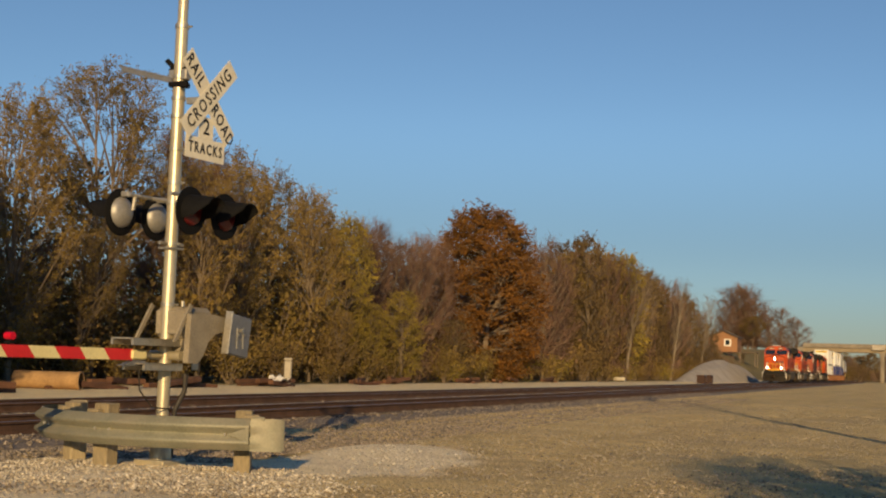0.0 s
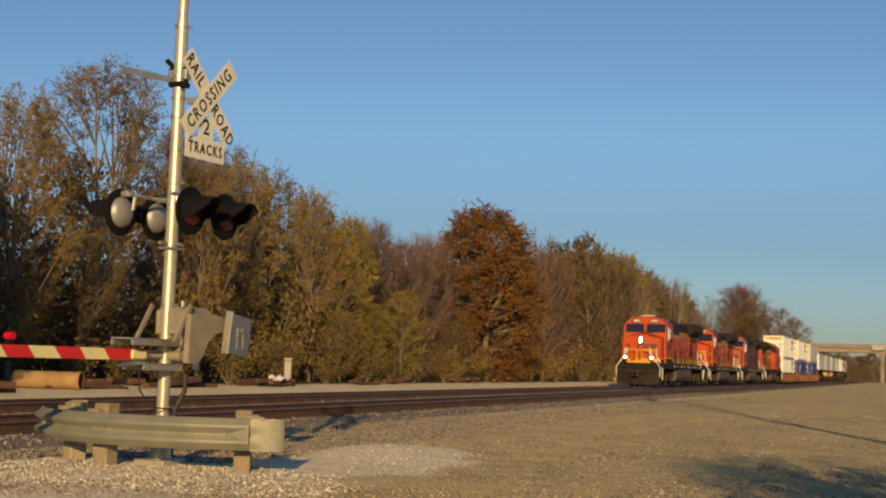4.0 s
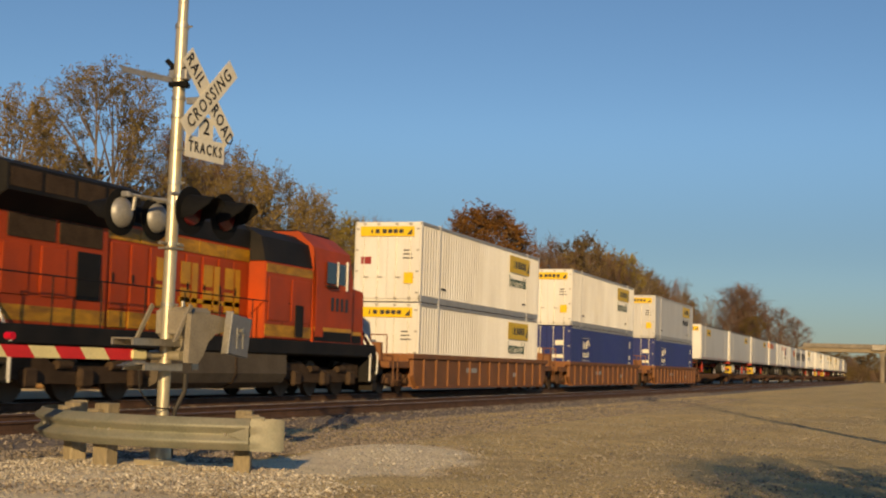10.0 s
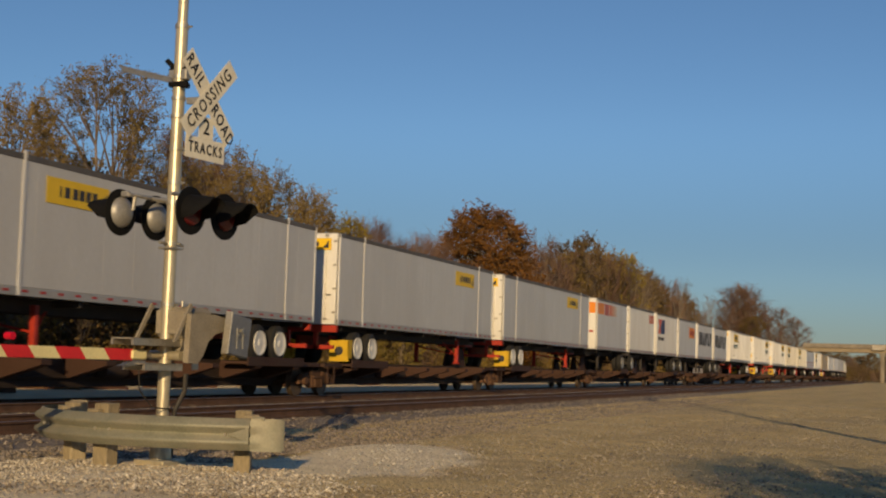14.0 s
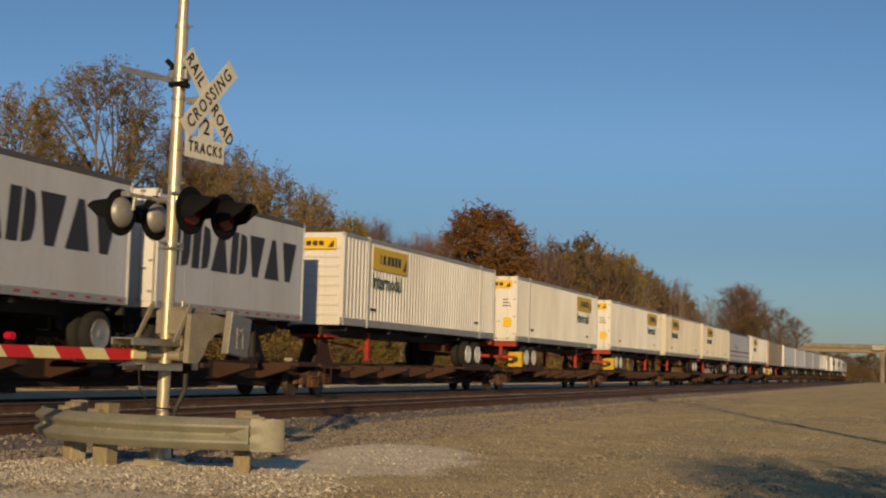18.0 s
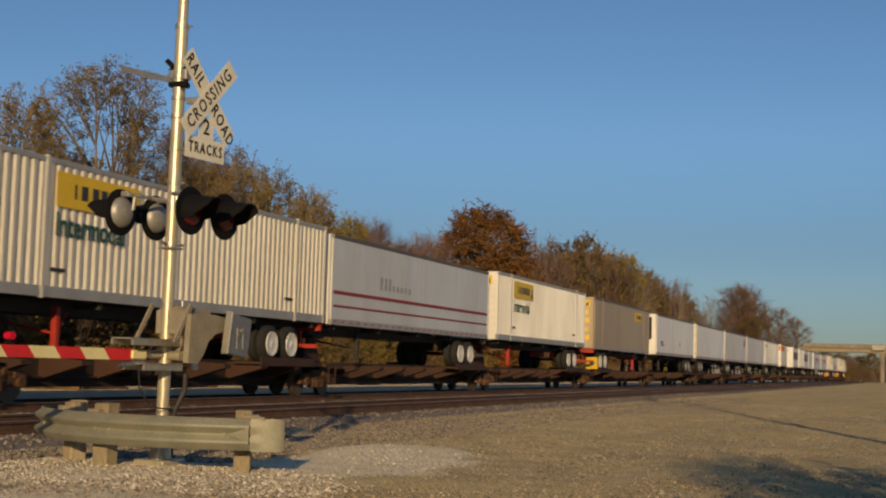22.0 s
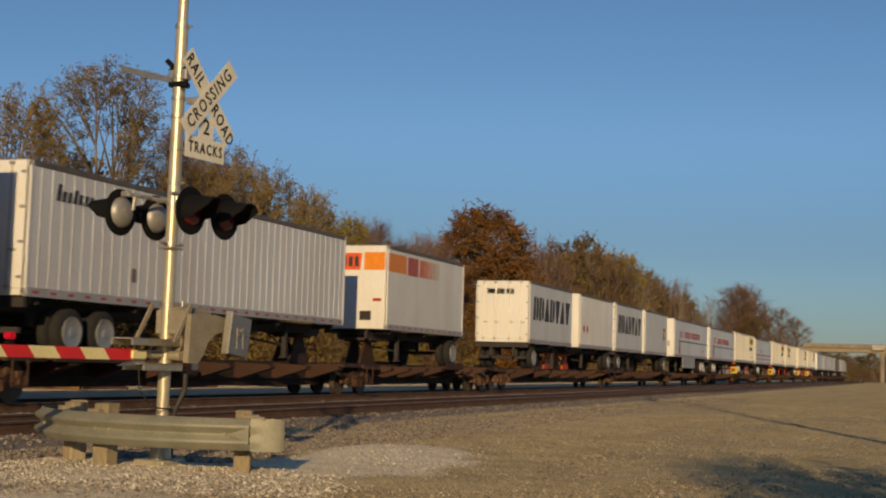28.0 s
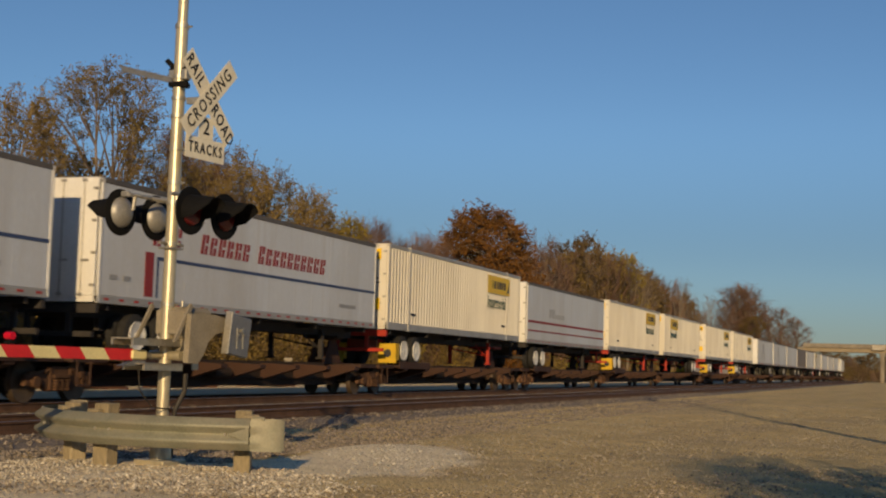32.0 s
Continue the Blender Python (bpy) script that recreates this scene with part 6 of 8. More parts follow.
        P("ditch_light", Shape().tube((1.095, y, 1.95), (1.12, y, 1.95), 0.075, 14), HEADLIGHT if nose_logo is INK_DARK and not dull else SIGN_WHITE, fr, "ditch light", True)
    for xe, w in ((0.0, 1), (L, -1)):
        P("pilot", Shape().add([(xe + w * 1.25, -1.5, 1.5), (xe + w * 1.25, 1.5, 1.5), (xe + w * 1.2, 1.5, 1.0), (xe + w * 1.2, -1.5, 1.0), (xe + w * 0.62, -0.3, 0.75), (xe + w * 0.62, 0.3, 0.75), (xe + w * 0.70, 0.3, 0.14), (xe + w * 1.02, 1.45, 0.14), (xe + w * 1.02, -1.45, 0.14), (xe + w * 0.70, -0.3, 0.14),
                               (xe + w * 1.4, -1.5, 1.5), (xe + w * 1.4, 1.5, 1.5), (xe + w * 1.4, 1.45, 0.14), (xe + w * 1.4, -1.45, 0.14)],
                              [(0, 1, 2, 3), (3, 2, 5, 4), (4, 5, 6, 9), (5, 2, 7, 6), (3, 4, 9, 8), (10, 13, 12, 11), (0, 10, 11, 1), (1, 11, 12, 7, 2), (0, 3, 8, 13, 10), (6, 7, 12, 13, 8, 9)]), PILOT_DARK, None, "dark steel pilot plough")
        P("coupler", Shape().cbox(min(xe, xe + w * 0.75), max(xe, xe + w * 0.75), -0.13, 0.13, 0.72, 1.02, 0.03).cbox(min(xe, xe + w * 0.28), max(xe, xe + w * 0.28), -0.2, 0.18, 0.68, 1.06, 0.03), UNDER_GREY)
        for y in (-0.75, -0.45, 0.45, 0.75):
            P("brake_hose", Shape().pipe([(xe + w * 1.2, y, 1.15), (xe + w * 0.95, y, 0.95), (xe + w * 0.85, y * 0.95, 0.6), (xe + w * 0.95, y * 0.8, 0.45)], 0.028, 6), CABLE)
    # tank and trucks
    ft = P("fuel_tank", Shape().prism([(-1.35, 1.32), (-1.50, 1.18), (-1.52, 0.66), (-1.40, 0.42), (-1.05, 0.26), (1.05, 0.26), (1.40, 0.42), (1.52, 0.66), (1.50, 1.18), (1.35, 1.32)], "x", 7.95, 14.7), TANK_GREY)
    P("tank_strap", Shape().prism([(-1.36, 1.33), (-1.515, 1.19), (-1.535, 0.65), (-1.41, 0.405), (-1.06, 0.245), (1.06, 0.245), (1.41, 0.405), (1.535, 0.65), (1.515, 1.19), (1.36, 1.33)], "x", 10.9, 11.0), UNDER_GREY, ft)
    P("air_reservoir", Shape().tube((8.6, -1.1, 1.28), (13.8, -1.1, 1.28), 0.16, 14), UNDER_GREY, ft, smooth=True)
    if dull:
        for k in range(3):
            P("tank_cap", Shape().tube((9.2 + 1.3 * k, -1.35, 1.05), (10.0 + 1.3 * k, -1.35, 1.05), 0.28, 12), TANK_GREY, ft, smooth=True)
    for xc in (4.85, 17.45):
        tr = P("truck", Shape().cbox(xc - 2.3, xc + 2.3, -0.9, 0.9, 0.55, 0.85, 0.05), UNDER_GREY)
        for s_ in (-1, 1):
            a, b = s_ * 1.08, s_ * 1.24
            sf = Shape().prism([(xc - 2.75, 0.55), (xc - 2.7, 0.95), (xc - 1.6, 1.02), (xc - 1.0, 0.78), (xc + 1.0, 0.78), (xc + 1.6, 1.02), (xc + 2.7, 0.95), (xc + 2.75, 0.55), (xc + 1.9, 0.42), (xc + 0.5, 0.40), (xc - 0.5, 0.40), (xc - 1.9, 0.42)], "y", min(a, b), max(a, b))
            P("side_frame", sf, UNDER_GREY, tr)
            for dx in (-2.0, 0.0, 2.0):
                P("journal_box", Shape().cbox(xc + dx - 0.24, xc + dx + 0.24, min(s_ * 1.2, s_ * 1.38), max(s_ * 1.2, s_ * 1.38), 0.32, 0.74, 0.05), UNDER_GREY, tr)
                P("wheel", Shape().lathe([(0.1, -0.07), (0.45, -0.06), (0.53, -0.065), (0.53, 0.05), (0.555, 0.07), (0.1, 0.07)], 22, Matrix.Translation((xc + dx, s_ * 0.76, 0.53)) @ Matrix.Rotation(radians(90 * s_), 4, "X")), WHEEL_STEEL, tr, smooth=True)
                P("brake_cylinder", Shape().tube((xc + dx + 0.5, s_ * 1.25, 0.80), (xc + dx + 1.0, s_ * 1.25, 0.80), 0.10, 10), UNDER_GREY, tr, smooth=True)
    return t


# ---- boxes ----
def corrugated(x0, x1, y, z0, z1, depth, pitch, way):
    """A side wall of upright corrugations; way: the sign of its outer face."""
    s = Shape()
    line, x = [], x0
    while x < x1 - 0.01:
        for dx, dy in ((0.0, 0), (pitch * 0.38, 0), (pitch * 0.5, 1), (pitch * 0.88, 1)):
            if x + dx < x1:
                line.append((x + dx, y - way * depth * dy))
        x += pitch
    line.append((x1, y))
    n = len(line)
    v = [(a, b, z) for z in (z0, z1) for a, b in line] + [(a, y - way * (depth + 0.02), z) for z in (z0, z1) for a in (x0, x1)]
    f = [(i, i + 1, n + i + 1, n + i) for i in range(n - 1)] + [(2 * n, 2 * n + 1, 2 * n + 3, 2 * n + 2)]
    return s.add(v, f)


def logo_panel(parent, x, z, w, h, y, words, on_front=False, plain=False):
    """A yellow panel with a dark firm name, drawn as bars."""
    place = (lambda px, d, pz: front_face(-d - 0.085, px, pz)) if on_front else (lambda px, d, pz: near_face(px, y - d, pz))
    p = part("logo_panel", Shape().cbox(-w / 2, w / 2, -h / 2, h / 2, 0.0, 0.006, 0.002), SIGN_YELLOW, parent, words, place(x, 0.006, z))
    if not plain:
        widths = (0.5, 0.25, 1.0, 0.25, 1.0, 1.0, 1.0, 1.0)
        unit = w * 0.62 / sum(widths)
        cx = -w * 0.31
        for k, u in enumerate(widths):
            hh = h * (0.42 if u > 0.3 else 0.1)
            lo = -h * 0.21
            part("name_bar", Shape().box(cx + unit * 0.12, cx + unit * (u - 0.12), lo, lo + hh, 0.007, 0.010), INK_DARK, p)
            cx += unit * u
        part("corner_mark", Shape().add([(w * 0.36, -h * 0.35, 0.0085), (w * 0.46, -h * 0.35, 0.0085), (w * 0.46, h * 0.3, 0.0085)], [(0, 1, 2)]), INK_DARK, p)
    return p


BOX_L, BOX_W, BOX_H = 16.15, 2.59, 2.90


def add_doors(t, z0, z1, half, paint, bars=True):
    """Double doors with lock rods on the leading end (x = 0)."""
    for y0, y1 in ((-half + 0.06, -0.008), (0.008, half - 0.06)):
        d = part("door", Shape().cbox(-0.045, -0.005, y0, y1, z0 + 0.10, z1 - 0.10, 0.008), paint, t)
        if bars:
            for u in (0.28, 0.72):
                y = y0 + (y1 - y0) * u
                part("lock_rod", Shape().tube((-0.065, y, z0 + 0.05), (-0.065, y, z1 - 0.05), 0.017, 6), STEEL_BAR, d)
                part("handle", Shape().cbox(-0.085, -0.06, y - 0.18, y + 0.02, z0 + 0.85, z0 + 0.90, 0.004), STEEL_BAR, d)
                for z in (z0 + 0.10, z1 - 0.12):
                    part("keeper", Shape().cbox(-0.085, -0.045, y - 0.06, y + 0.06, z, z + 0.06, 0.006), STEEL_BAR, d)
        for k in range(4):
            z = z0 + 0.3 + (z1 - z0 - 0.6) * k / 3
            ye = y0 if y0 < -0.5 else y1
            part("hinge", Shape().cbox(-0.06, -0.043, min(ye, ye - 0.12 * (1 if ye > 0 else -1)), max(ye, ye - 0.12 * (1 if ye > 0 else -1)), z, z + 0.06, 0.004), STEEL_BAR, d)


def container(paint, label, group, z0=0.0, doors=True, ladder=False, logo=None, ribs=True, logo_x=12.6, tag="intermodal"):
    """A 53-foot box; its origin is the leading end at floor level."""
    t = thing("container", label, "container", group=group)
    m = BODY[paint]
    h, z1 = BOX_W / 2, z0 + BOX_H
    key = (paint, ribs)
    pitch, depth = (0.29, 0.046) if ribs else (0.58, 0.012)
    for y, w in ((-h + 0.01, -1), (h - 0.01, 1)):
        part("side_wall", shared(("wall", key, w), lambda: corrugated(0.12, BOX_L - 0.12, y, 0.24, BOX_H - 0.12, depth, pitch, w).mesh("side_wall", m)), None, t, "", pose(0, 0, z0))
        part("top_rail", shared(("trail", w), lambda: Shape().cbox(0.0, BOX_L, min(w * h, w * (h - 0.06)), max(w * h, w * (h - 0.06)), BOX_H - 0.12, BOX_H, 0.01).mesh("top_rail", RAIL_GREY if paint != "blue" else m)), None, t, "", pose(0, 0, z0))
        part("bottom_rail", shared(("brail", w, paint == "blue"), lambda: Shape().cbox(0.0, BOX_L, min(w * h, w * (h - 0.08)), max(w * h, w * (h - 0.08)), 0.0, 0.24, 0.012).mesh("bottom_rail", RAIL_GREY if paint != "blue" else m)), None, t, "grey lower rail", pose(0, 0, z0))
        for x in (0.0, BOX_L - 0.14):
            part("corner_post", shared(("cpost", paint, w), lambda: Shape().cbox(0, 0.14, min(w * (h + 0.004), w * (h - 0.12)), max(w * (h + 0.004), w * (h - 0.12)), 0.0, BOX_H + 0.004, 0.012).mesh("corner_post", m)), None, t, "", pose(x, 0, z0))
        for x in (1.98, BOX_L - 2.10):
            part("stacking_post", shared(("spost", paint, w), lambda: Shape().cbox(0, 0.12, min(w * (h + 0.012), w * (h - 0.06)), max(w * (h + 0.012), w * (h - 0.06)), -0.02, BOX_H + 0.03, 0.008).mesh("stacking_post", m)), None, t, "", pose(x, 0, z0))
        if w < 0:
            for x in (2.3, 13.4):
                part("small_mark", Shape().box(x, x + 0.5, -h - 0.004, -h + 0.012, z0 + 0.55, z0 + 0.63), INK_DARK, t)
    part("roof", shared(("roof", paint), lambda: Shape().cbox(0.05, BOX_L - 0.05, -h + 0.06, h - 0.06, BOX_H - 0.06, BOX_H - 0.01, 0.01).mesh("roof", m)), None, t, "", pose(0, 0, z0))
    part("floor", shared("floor", lambda: Shape().box(0.05, BOX_L - 0.05, -h + 0.08, h - 0.08, 0.05, 0.16).mesh("floor", CHASSIS_DARK)), None, t, "", pose(0, 0, z0))
    part("rear_wall", shared(("rear", paint), lambda: Shape().cbox(BOX_L - 0.10, BOX_L - 0.03, -h + 0.12, h - 0.12, 0.0, BOX_H - 0.02, 0.01).mesh("rear_wall", m)), None, t, "", pose(0, 0, z0))
    part("front_wall", shared(("front", paint), lambda: Shape().cbox(0.0, 0.08, -h + 0.12, h - 0.12, 0.0, BOX_H - 0.01, 0.01).mesh("front_wall", m)), None, t, "", pose(0, 0, z0))
    if doors:
        add_doors(t, z0, z1, h, m)
    else:
        for k in range(8):
            part("front_rib", shared(("frib", paint), lambda: Shape().cbox(-0.03, 0.01, -h + 0.14, h - 0.14, 0, 0.10, 0.008).mesh("front_rib", m)), None, t, "", pose(0, 0, z0 + 0.30 + 0.30 * k))
    if logo:
        logo_panel(t, 0.0, z1 - 0.36, 2.1, 0.36, 0, "yellow panel with a dark firm name", True)
        if doors:
            logo_panel(t, -0.86, z0 + 0.85, 0.36, 0.40, 0, "small yellow panel", True, True)
            part("door_sticker", Shape().cbox(-0.052, -0.046, 0.62, 1.02, z0 + 1.35, z0 + 1.62, 0.002), INK_RED, t, "dark red sticker on the door")
            for k in range(3):
                part("door_mark", Shape().box(-0.050, -0.046, -1.0 + 0.05 * k, -0.62, z0 + 1.55 + 0.14 * k, z0 + 1.60 + 0.14 * k), INK_DARK, t)
        logo_panel(t, logo_x + 0.25, z1 - 0.62, 3.2, 0.74, -h - 0.004, "yellow panel with a dark firm name")
        if tag:
            lettering("Intermodal", 0.70, INK_GREEN if ribs else INK_DARK, t, near_face(logo_x, -h - 0.008, z1 - 1.38), bold=0.014, stretch=0.86)
    if paint == "blue":
        fr = part("emblem", Shape().box(-0.9, -0.55, -0.012, 0.0, 0.57, 0.60), SIGN_WHITE, t, "white emblem between dashed lines", pose(3.3, -h - 0.002, z0 + 1.75))
        for k in range(5):
            for zz in (-0.60, 0.57):
                part("dash", Shape().box(-0.9 + 0.38 * k, -0.62 + 0.38 * k, -0.012, 0.0, zz, zz + 0.03), SIGN_WHITE, fr)
        for x0, x1, za, zb in ((-0.72, -0.6, 0.0, 0.42), (-0.48, -0.36, 0.0, 0.36), (-0.24, -0.12, 0.0, 0.36), (-0.75, -0.62, -0.42, -0.14), (-0.5, -0.3, -0.42, -0.2), (-0.2, 0.0, -0.46, -0.2), (0.1, 0.3, -0.42, -0.2), (0.4, 0.6, -0.42, -0.14)):
            part("emblem_bar", Shape().box(x0, x1, -0.012, 0, za, zb), SIGN_WHITE, fr)
        part("emblem_arc", Shape().pipe([(0.1 + 0.32 - 0.32 * math.cos(a_ * 0.35), -0.006, 0.05 + 0.42 * math.sin(a_ * 0.35)) for a_ in range(9)], 0.035, 6), SIGN_WHITE, fr)
        for x0, x1, za, zb in ((14.9, 15.15, 2.05, 2.45), (14.75, 15.2, 1.35, 1.6), (14.75, 15.1, 0.95, 1.2)):
            part("number_bar", Shape().box(x0, x1, -h - 0.012, -h, z0 + za, z0 + zb), SIGN_WHITE, t)
        for y0, y1, za, zb in ((-0.9, -0.45, 1.9, 2.15), (-0.9, -0.3, 1.25, 1.42), (0.25, 0.7, 1.4, 1.75)):
            part("number_bar", Shape().box(-0.06, -0.05, y0, y1, z0 + za, z0 + zb), SIGN_WHITE, t)
    return t


def road_wheels(parent, x, z_axle, white, y_near=True):
    """Twin tyres at both ends of one axle."""
    tm = shared("tyre", lambda: Shape().lathe([(0.27, -0.12), (0.44, -0.13), (0.50, -0.09), (0.505, 0.09), (0.44, 0.13), (0.27, 0.12)], 26, Matrix.Rotation(radians(90), 4, "X")).mesh("tyre", TYRE, smooth=True))
    rm = shared(("rim", white), lambda: Shape().lathe([(0.012, 0.140), (0.09, 0.138), (0.11, 0.120), (0.27, 0.118), (0.30, 0.128), (0.335, 0.14), (0.335, 0.0), (0.05, -0.02)], 22, Matrix.Rotation(radians(90), 4, "X")).mesh("rim", HUB_WHITE if white else STEEL_BAR, smooth=True))
    ax = part("axle", shared("raxle", lambda: Shape().tube((0, -1.15, 0), (0, 1.15, 0), 0.065, 10).mesh("axle", CHASSIS_DARK)), None, parent, "", pose(x, 0, z_axle))
    for y in (-1.13, -0.83, 0.83, 1.13):
        part("tyre", tm, None, ax, "", pose(0, y, 0))
    for y, turn in ((-1.15, 0), (1.15, 180)):
        part("rim", rm, None, ax, "", pose(0, y, 0, 0, 0, turn))


DECK_Z = 0.98                # wheels of the trailers stand here
AXLE_Z = DECK_Z + 0.505


def running_gear(t, length, wheels_lead, z_floor, red, white_hubs, mudflap, pup=False):
    """Chassis rails, axles, landing legs and bumper of a trailer under its box."""
    m = CHASSIS_RED if red else CHASSIS_DARK
    flip = (lambda x: x) if wheels_lead else (lambda x: length - x)
    main = part("chassis", Shape().box(0.15, length - 0.15, -0.55, -0.45, z_floor - 0.30, z_floor).box(0.15, length - 0.15, 0.45, 0.55, z_floor - 0.30, z_floor), CHASSIS_DARK, t)
    for k in range(5 if not pup else 3):
        x = 0.6 + (length - 1.2) * k / (4 if not pup else 2)
        part("cross_member", Shape().box(x - 0.06, x + 0.06, -1.2, 1.2, z_floor - 0.14, z_floor), CHASSIS_DARK, main)
    xs = (1.75, 3.0) if not pup else (1.0,)
    if not wheels_lead:
        xs = tuple(x + 0.4 for x in xs) if not pup else xs
    for x in xs:
        road_wheels(main, flip(x), AXLE_Z, white_hubs)
    a, b = sorted((flip(xs[0] - 0.6), flip(xs[-1] + 0.6)))
    for y in (-0.56, 0.56):
        part("bogie_frame", Shape().box(a, b, y - 0.06, y + 0.06, AXLE_Z + 0.1, z_floor - 0.3), m, main)
    e0, e1 = sorted((flip(0.06), flip(0.16)))
    bz = 1.42
    part("bumper", Shape().box(e0, e1, -1.15, 1.15, bz, bz + 0.12).box(e0, e1, -0.6, -0.48, bz, z_floor).box(e0, e1, 0.48, 0.6, bz, z_floor), m, main)
    part("end_beam", Shape().cbox(e0 - 0.02, e1 + 0.02, -1.25, 1.25, z_floor - 0.22, z_floor - 0.01, 0.01), m, main)
    if mudflap:
        for y in (-0.98, 0.98):
            f0, f1 = sorted((flip(xs[0] - 0.82), flip(xs[0] - 0.80)))
            fl = part("mudflap", Shape().cbox(f0, f1, y - 0.33, y + 0.33, 1.05, 1.72, 0.005), FLAP_YELLOW, main, "yellow mudflap")
            part("flap_side", Shape().cbox(min(f0, flip(xs[0] - 0.55)), max(f1, flip(xs[0] - 0.55)), y - 0.33, y - 0.30, 1.15, 1.72, 0.004), FLAP_YELLOW, fl)
            part("emblem", Shape().tube((f0 - 0.006, y, 1.38), (f0 - 0.001, y, 1.38), 0.14, 18), INK_DARK, fl)
    # landing legs towards the other end
    lx = flip(length - (3.2 if not pup else 2.2))
    for y in (-0.85, 0.85):
        part("landing_leg", Shape().cbox(lx - 0.07, lx + 0.07, y - 0.07, y + 0.07, 1.15, z_floor - 0.14, 0.01).cbox(lx - 0.12, lx + 0.12, y - 0.12, y + 0.12, 1.10, 1.15, 0.008), m, main)
    part("leg_brace", Shape().tube((lx, -0.85, 1.45), (lx, 0.85, 1.75), 0.03, 6).tube((lx + 0.05, -0.8, 1.4), (lx + (1.0 if wheels_lead else -1.0) * -0.9, -0.5, z_floor - 0.2), 0.03, 6), m, main)
    part("kingpin_plate", Shape().box(min(flip(length - 1.4), flip(length - 0.4)), max(flip(length - 1.4), flip(length - 0.4)), -0.6, 0.6, z_floor - 0.36, z_floor - 0.28), m, main)
    return main


def rivets(t, length, h, z0, z1, dense, m):
    """Upright seams of the side sheets, and reflector marks along the foot."""
    seam = Shape()
    n = int(length / (0.38 if dense else 1.22))
    for k in range(1, n):
        x = length * k / n
        seam.box(x - 0.010, x + 0.010, -h - (0.012 if dense else 0.0018), -h + 0.01, z0 + 0.2, z1 - 0.14)
    ob = part("side_seam", seam, m, t)
    tagged(ob, kind="stuff")
    dash = Shape()
    n = int(length / 0.62)
    for k in range(n):
        x = 0.35 + (length - 0.7) * k / (n - 1)
        dash.box(x - 0.10, x + 0.10, -h - 0.018, -h - 0.013, z0 + 0.075, z0 + 0.125)
    tagged(part("reflector_tape", dash, MARK_RED, t), kind="stuff")


VAN_Z0, VAN_TOP = 2.16, 5.02


def van(length, paint, label, lead_doors, style="", face=None, white_hubs=False, red=False, mudflap=False, pup=False, dense=False, top=VAN_TOP, group="highway trailers on the train"):
    """A highway trailer standing on its wheels on the car's deck."""
    t = thing("semi_trailer", label, "trailer", group=group)
    m = BODY[paint]
    fm = BODY[face or "white"]
    h, z0, z1 = 1.295, VAN_Z0, top
    part("body", Shape().cbox(0.0, length, -h, h, z0 + 0.16, z1 - 0.05, 0.03), m, t)
    part("roof", Shape().cbox(0.03, length - 0.03, -h + 0.03, h - 0.03, z1 - 0.06, z1, 0.02), ROOF_GREY, t)
    for w in (-1, 1):
        part("top_rail", Shape().cbox(0.0, length, min(w * (h + 0.012), w * (h - 0.04)), max(w * (h + 0.012), w * (h - 0.04)), z1 - 0.14, z1 - 0.01, 0.008), ROOF_EDGE, t)
        part("bottom_rail", Shape().cbox(0.0, length, min(w * (h + 0.012), w * (h - 0.06)), max(w * (h + 0.012), w * (h - 0.06)), z0, z0 + 0.18, 0.008), RAIL_GREY, t)
        for x in (0.0, length - 0.10):
            part("corner_post", Shape().cbox(x, x + 0.10, min(w * (h + 0.016), w * (h - 0.08)), max(w * (h + 0.016), w * (h - 0.08)), z0 + 0.02, z1 - 0.02, 0.02), fm, t)
        if style == "posts":
            for x in (1.95, length - 2.0):
                part("stacking_post", Shape().cbox(x, x + 0.12, min(w * (h + 0.02), w * h), max(w * (h + 0.02), w * h), z0, z1 + 0.05, 0.01), fm, t)
    part("front_wall", Shape().cbox(-0.03, 0.0, -h + 0.08, h - 0.08, z0 + 0.02, z1 - 0.03, 0.008), fm, t)
    if lead_doors:
        add_doors(t, z0 + 0.06, z1, h, fm, True)
    rivets(t, length, h, z0, z1, dense, m)
    running_gear(t, length, lead_doors, z0, red, white_hubs, mudflap, pup)
    return t


def bars(t, x, z, heights, width, gap, y, material, tilt=0.0, lift=0.012):
    """A firm's name as plain upright bars."""
    p = None
    for k, hh in enumerate(heights):
        x0 = x + k * (width + gap)
        s = Shape().prism([(x0, z), (x0 + width, z), (x0 + width + tilt * hh, z + hh), (x0 + tilt * hh, z + hh)], "y", y - lift, y - lift + 0.006)
        p = part("name_bar", s, material, p or t) if p is None else part("name_bar", s, material, t)


def band(t, x0, x1, z0, z1, y, material, name="stripe"):
    part(name, Shape().box(x0, x1, y - 0.010, y - 0.003, z0, z1), material, t)


HY = -1.295
TRAIN = []          # (thing, place of its leading end along the track at 16 s, height)


def ride(ob, x, z=0.0):
    TRAIN.append((ob, x, z))
    return ob


# locomotives
LOCO_FRONT = -186.5
ride(loco("orange leading locomotive with black roof, yellow stripes and lit headlights", ORANGE, INK_DARK, (9.8, 2.75, 0.62), False, INK_DARK), LOCO_FRONT + 0.98)
ride(loco("orange locomotive with yellow block lettering and black roof", ORANGE, LOCO_YELLOW, (9.8, 2.35, 1.0), False, LOCO_YELLOW), LOCO_FRONT + 23.75)
ride(loco("weathered orange locomotive with faded lettering", ORANGE_DULL, INK_DARK, (9.8, 2.6, 0.8), False, INK_DARK, True), LOCO_FRONT + 45.9)
ride(loco("red-orange locomotive running backwards, with large yellow lettering", ORANGE, LOCO_YELLOW, (10.0, 2.2, 1.2), True, None, True), LOCO_FRONT + 68.2)


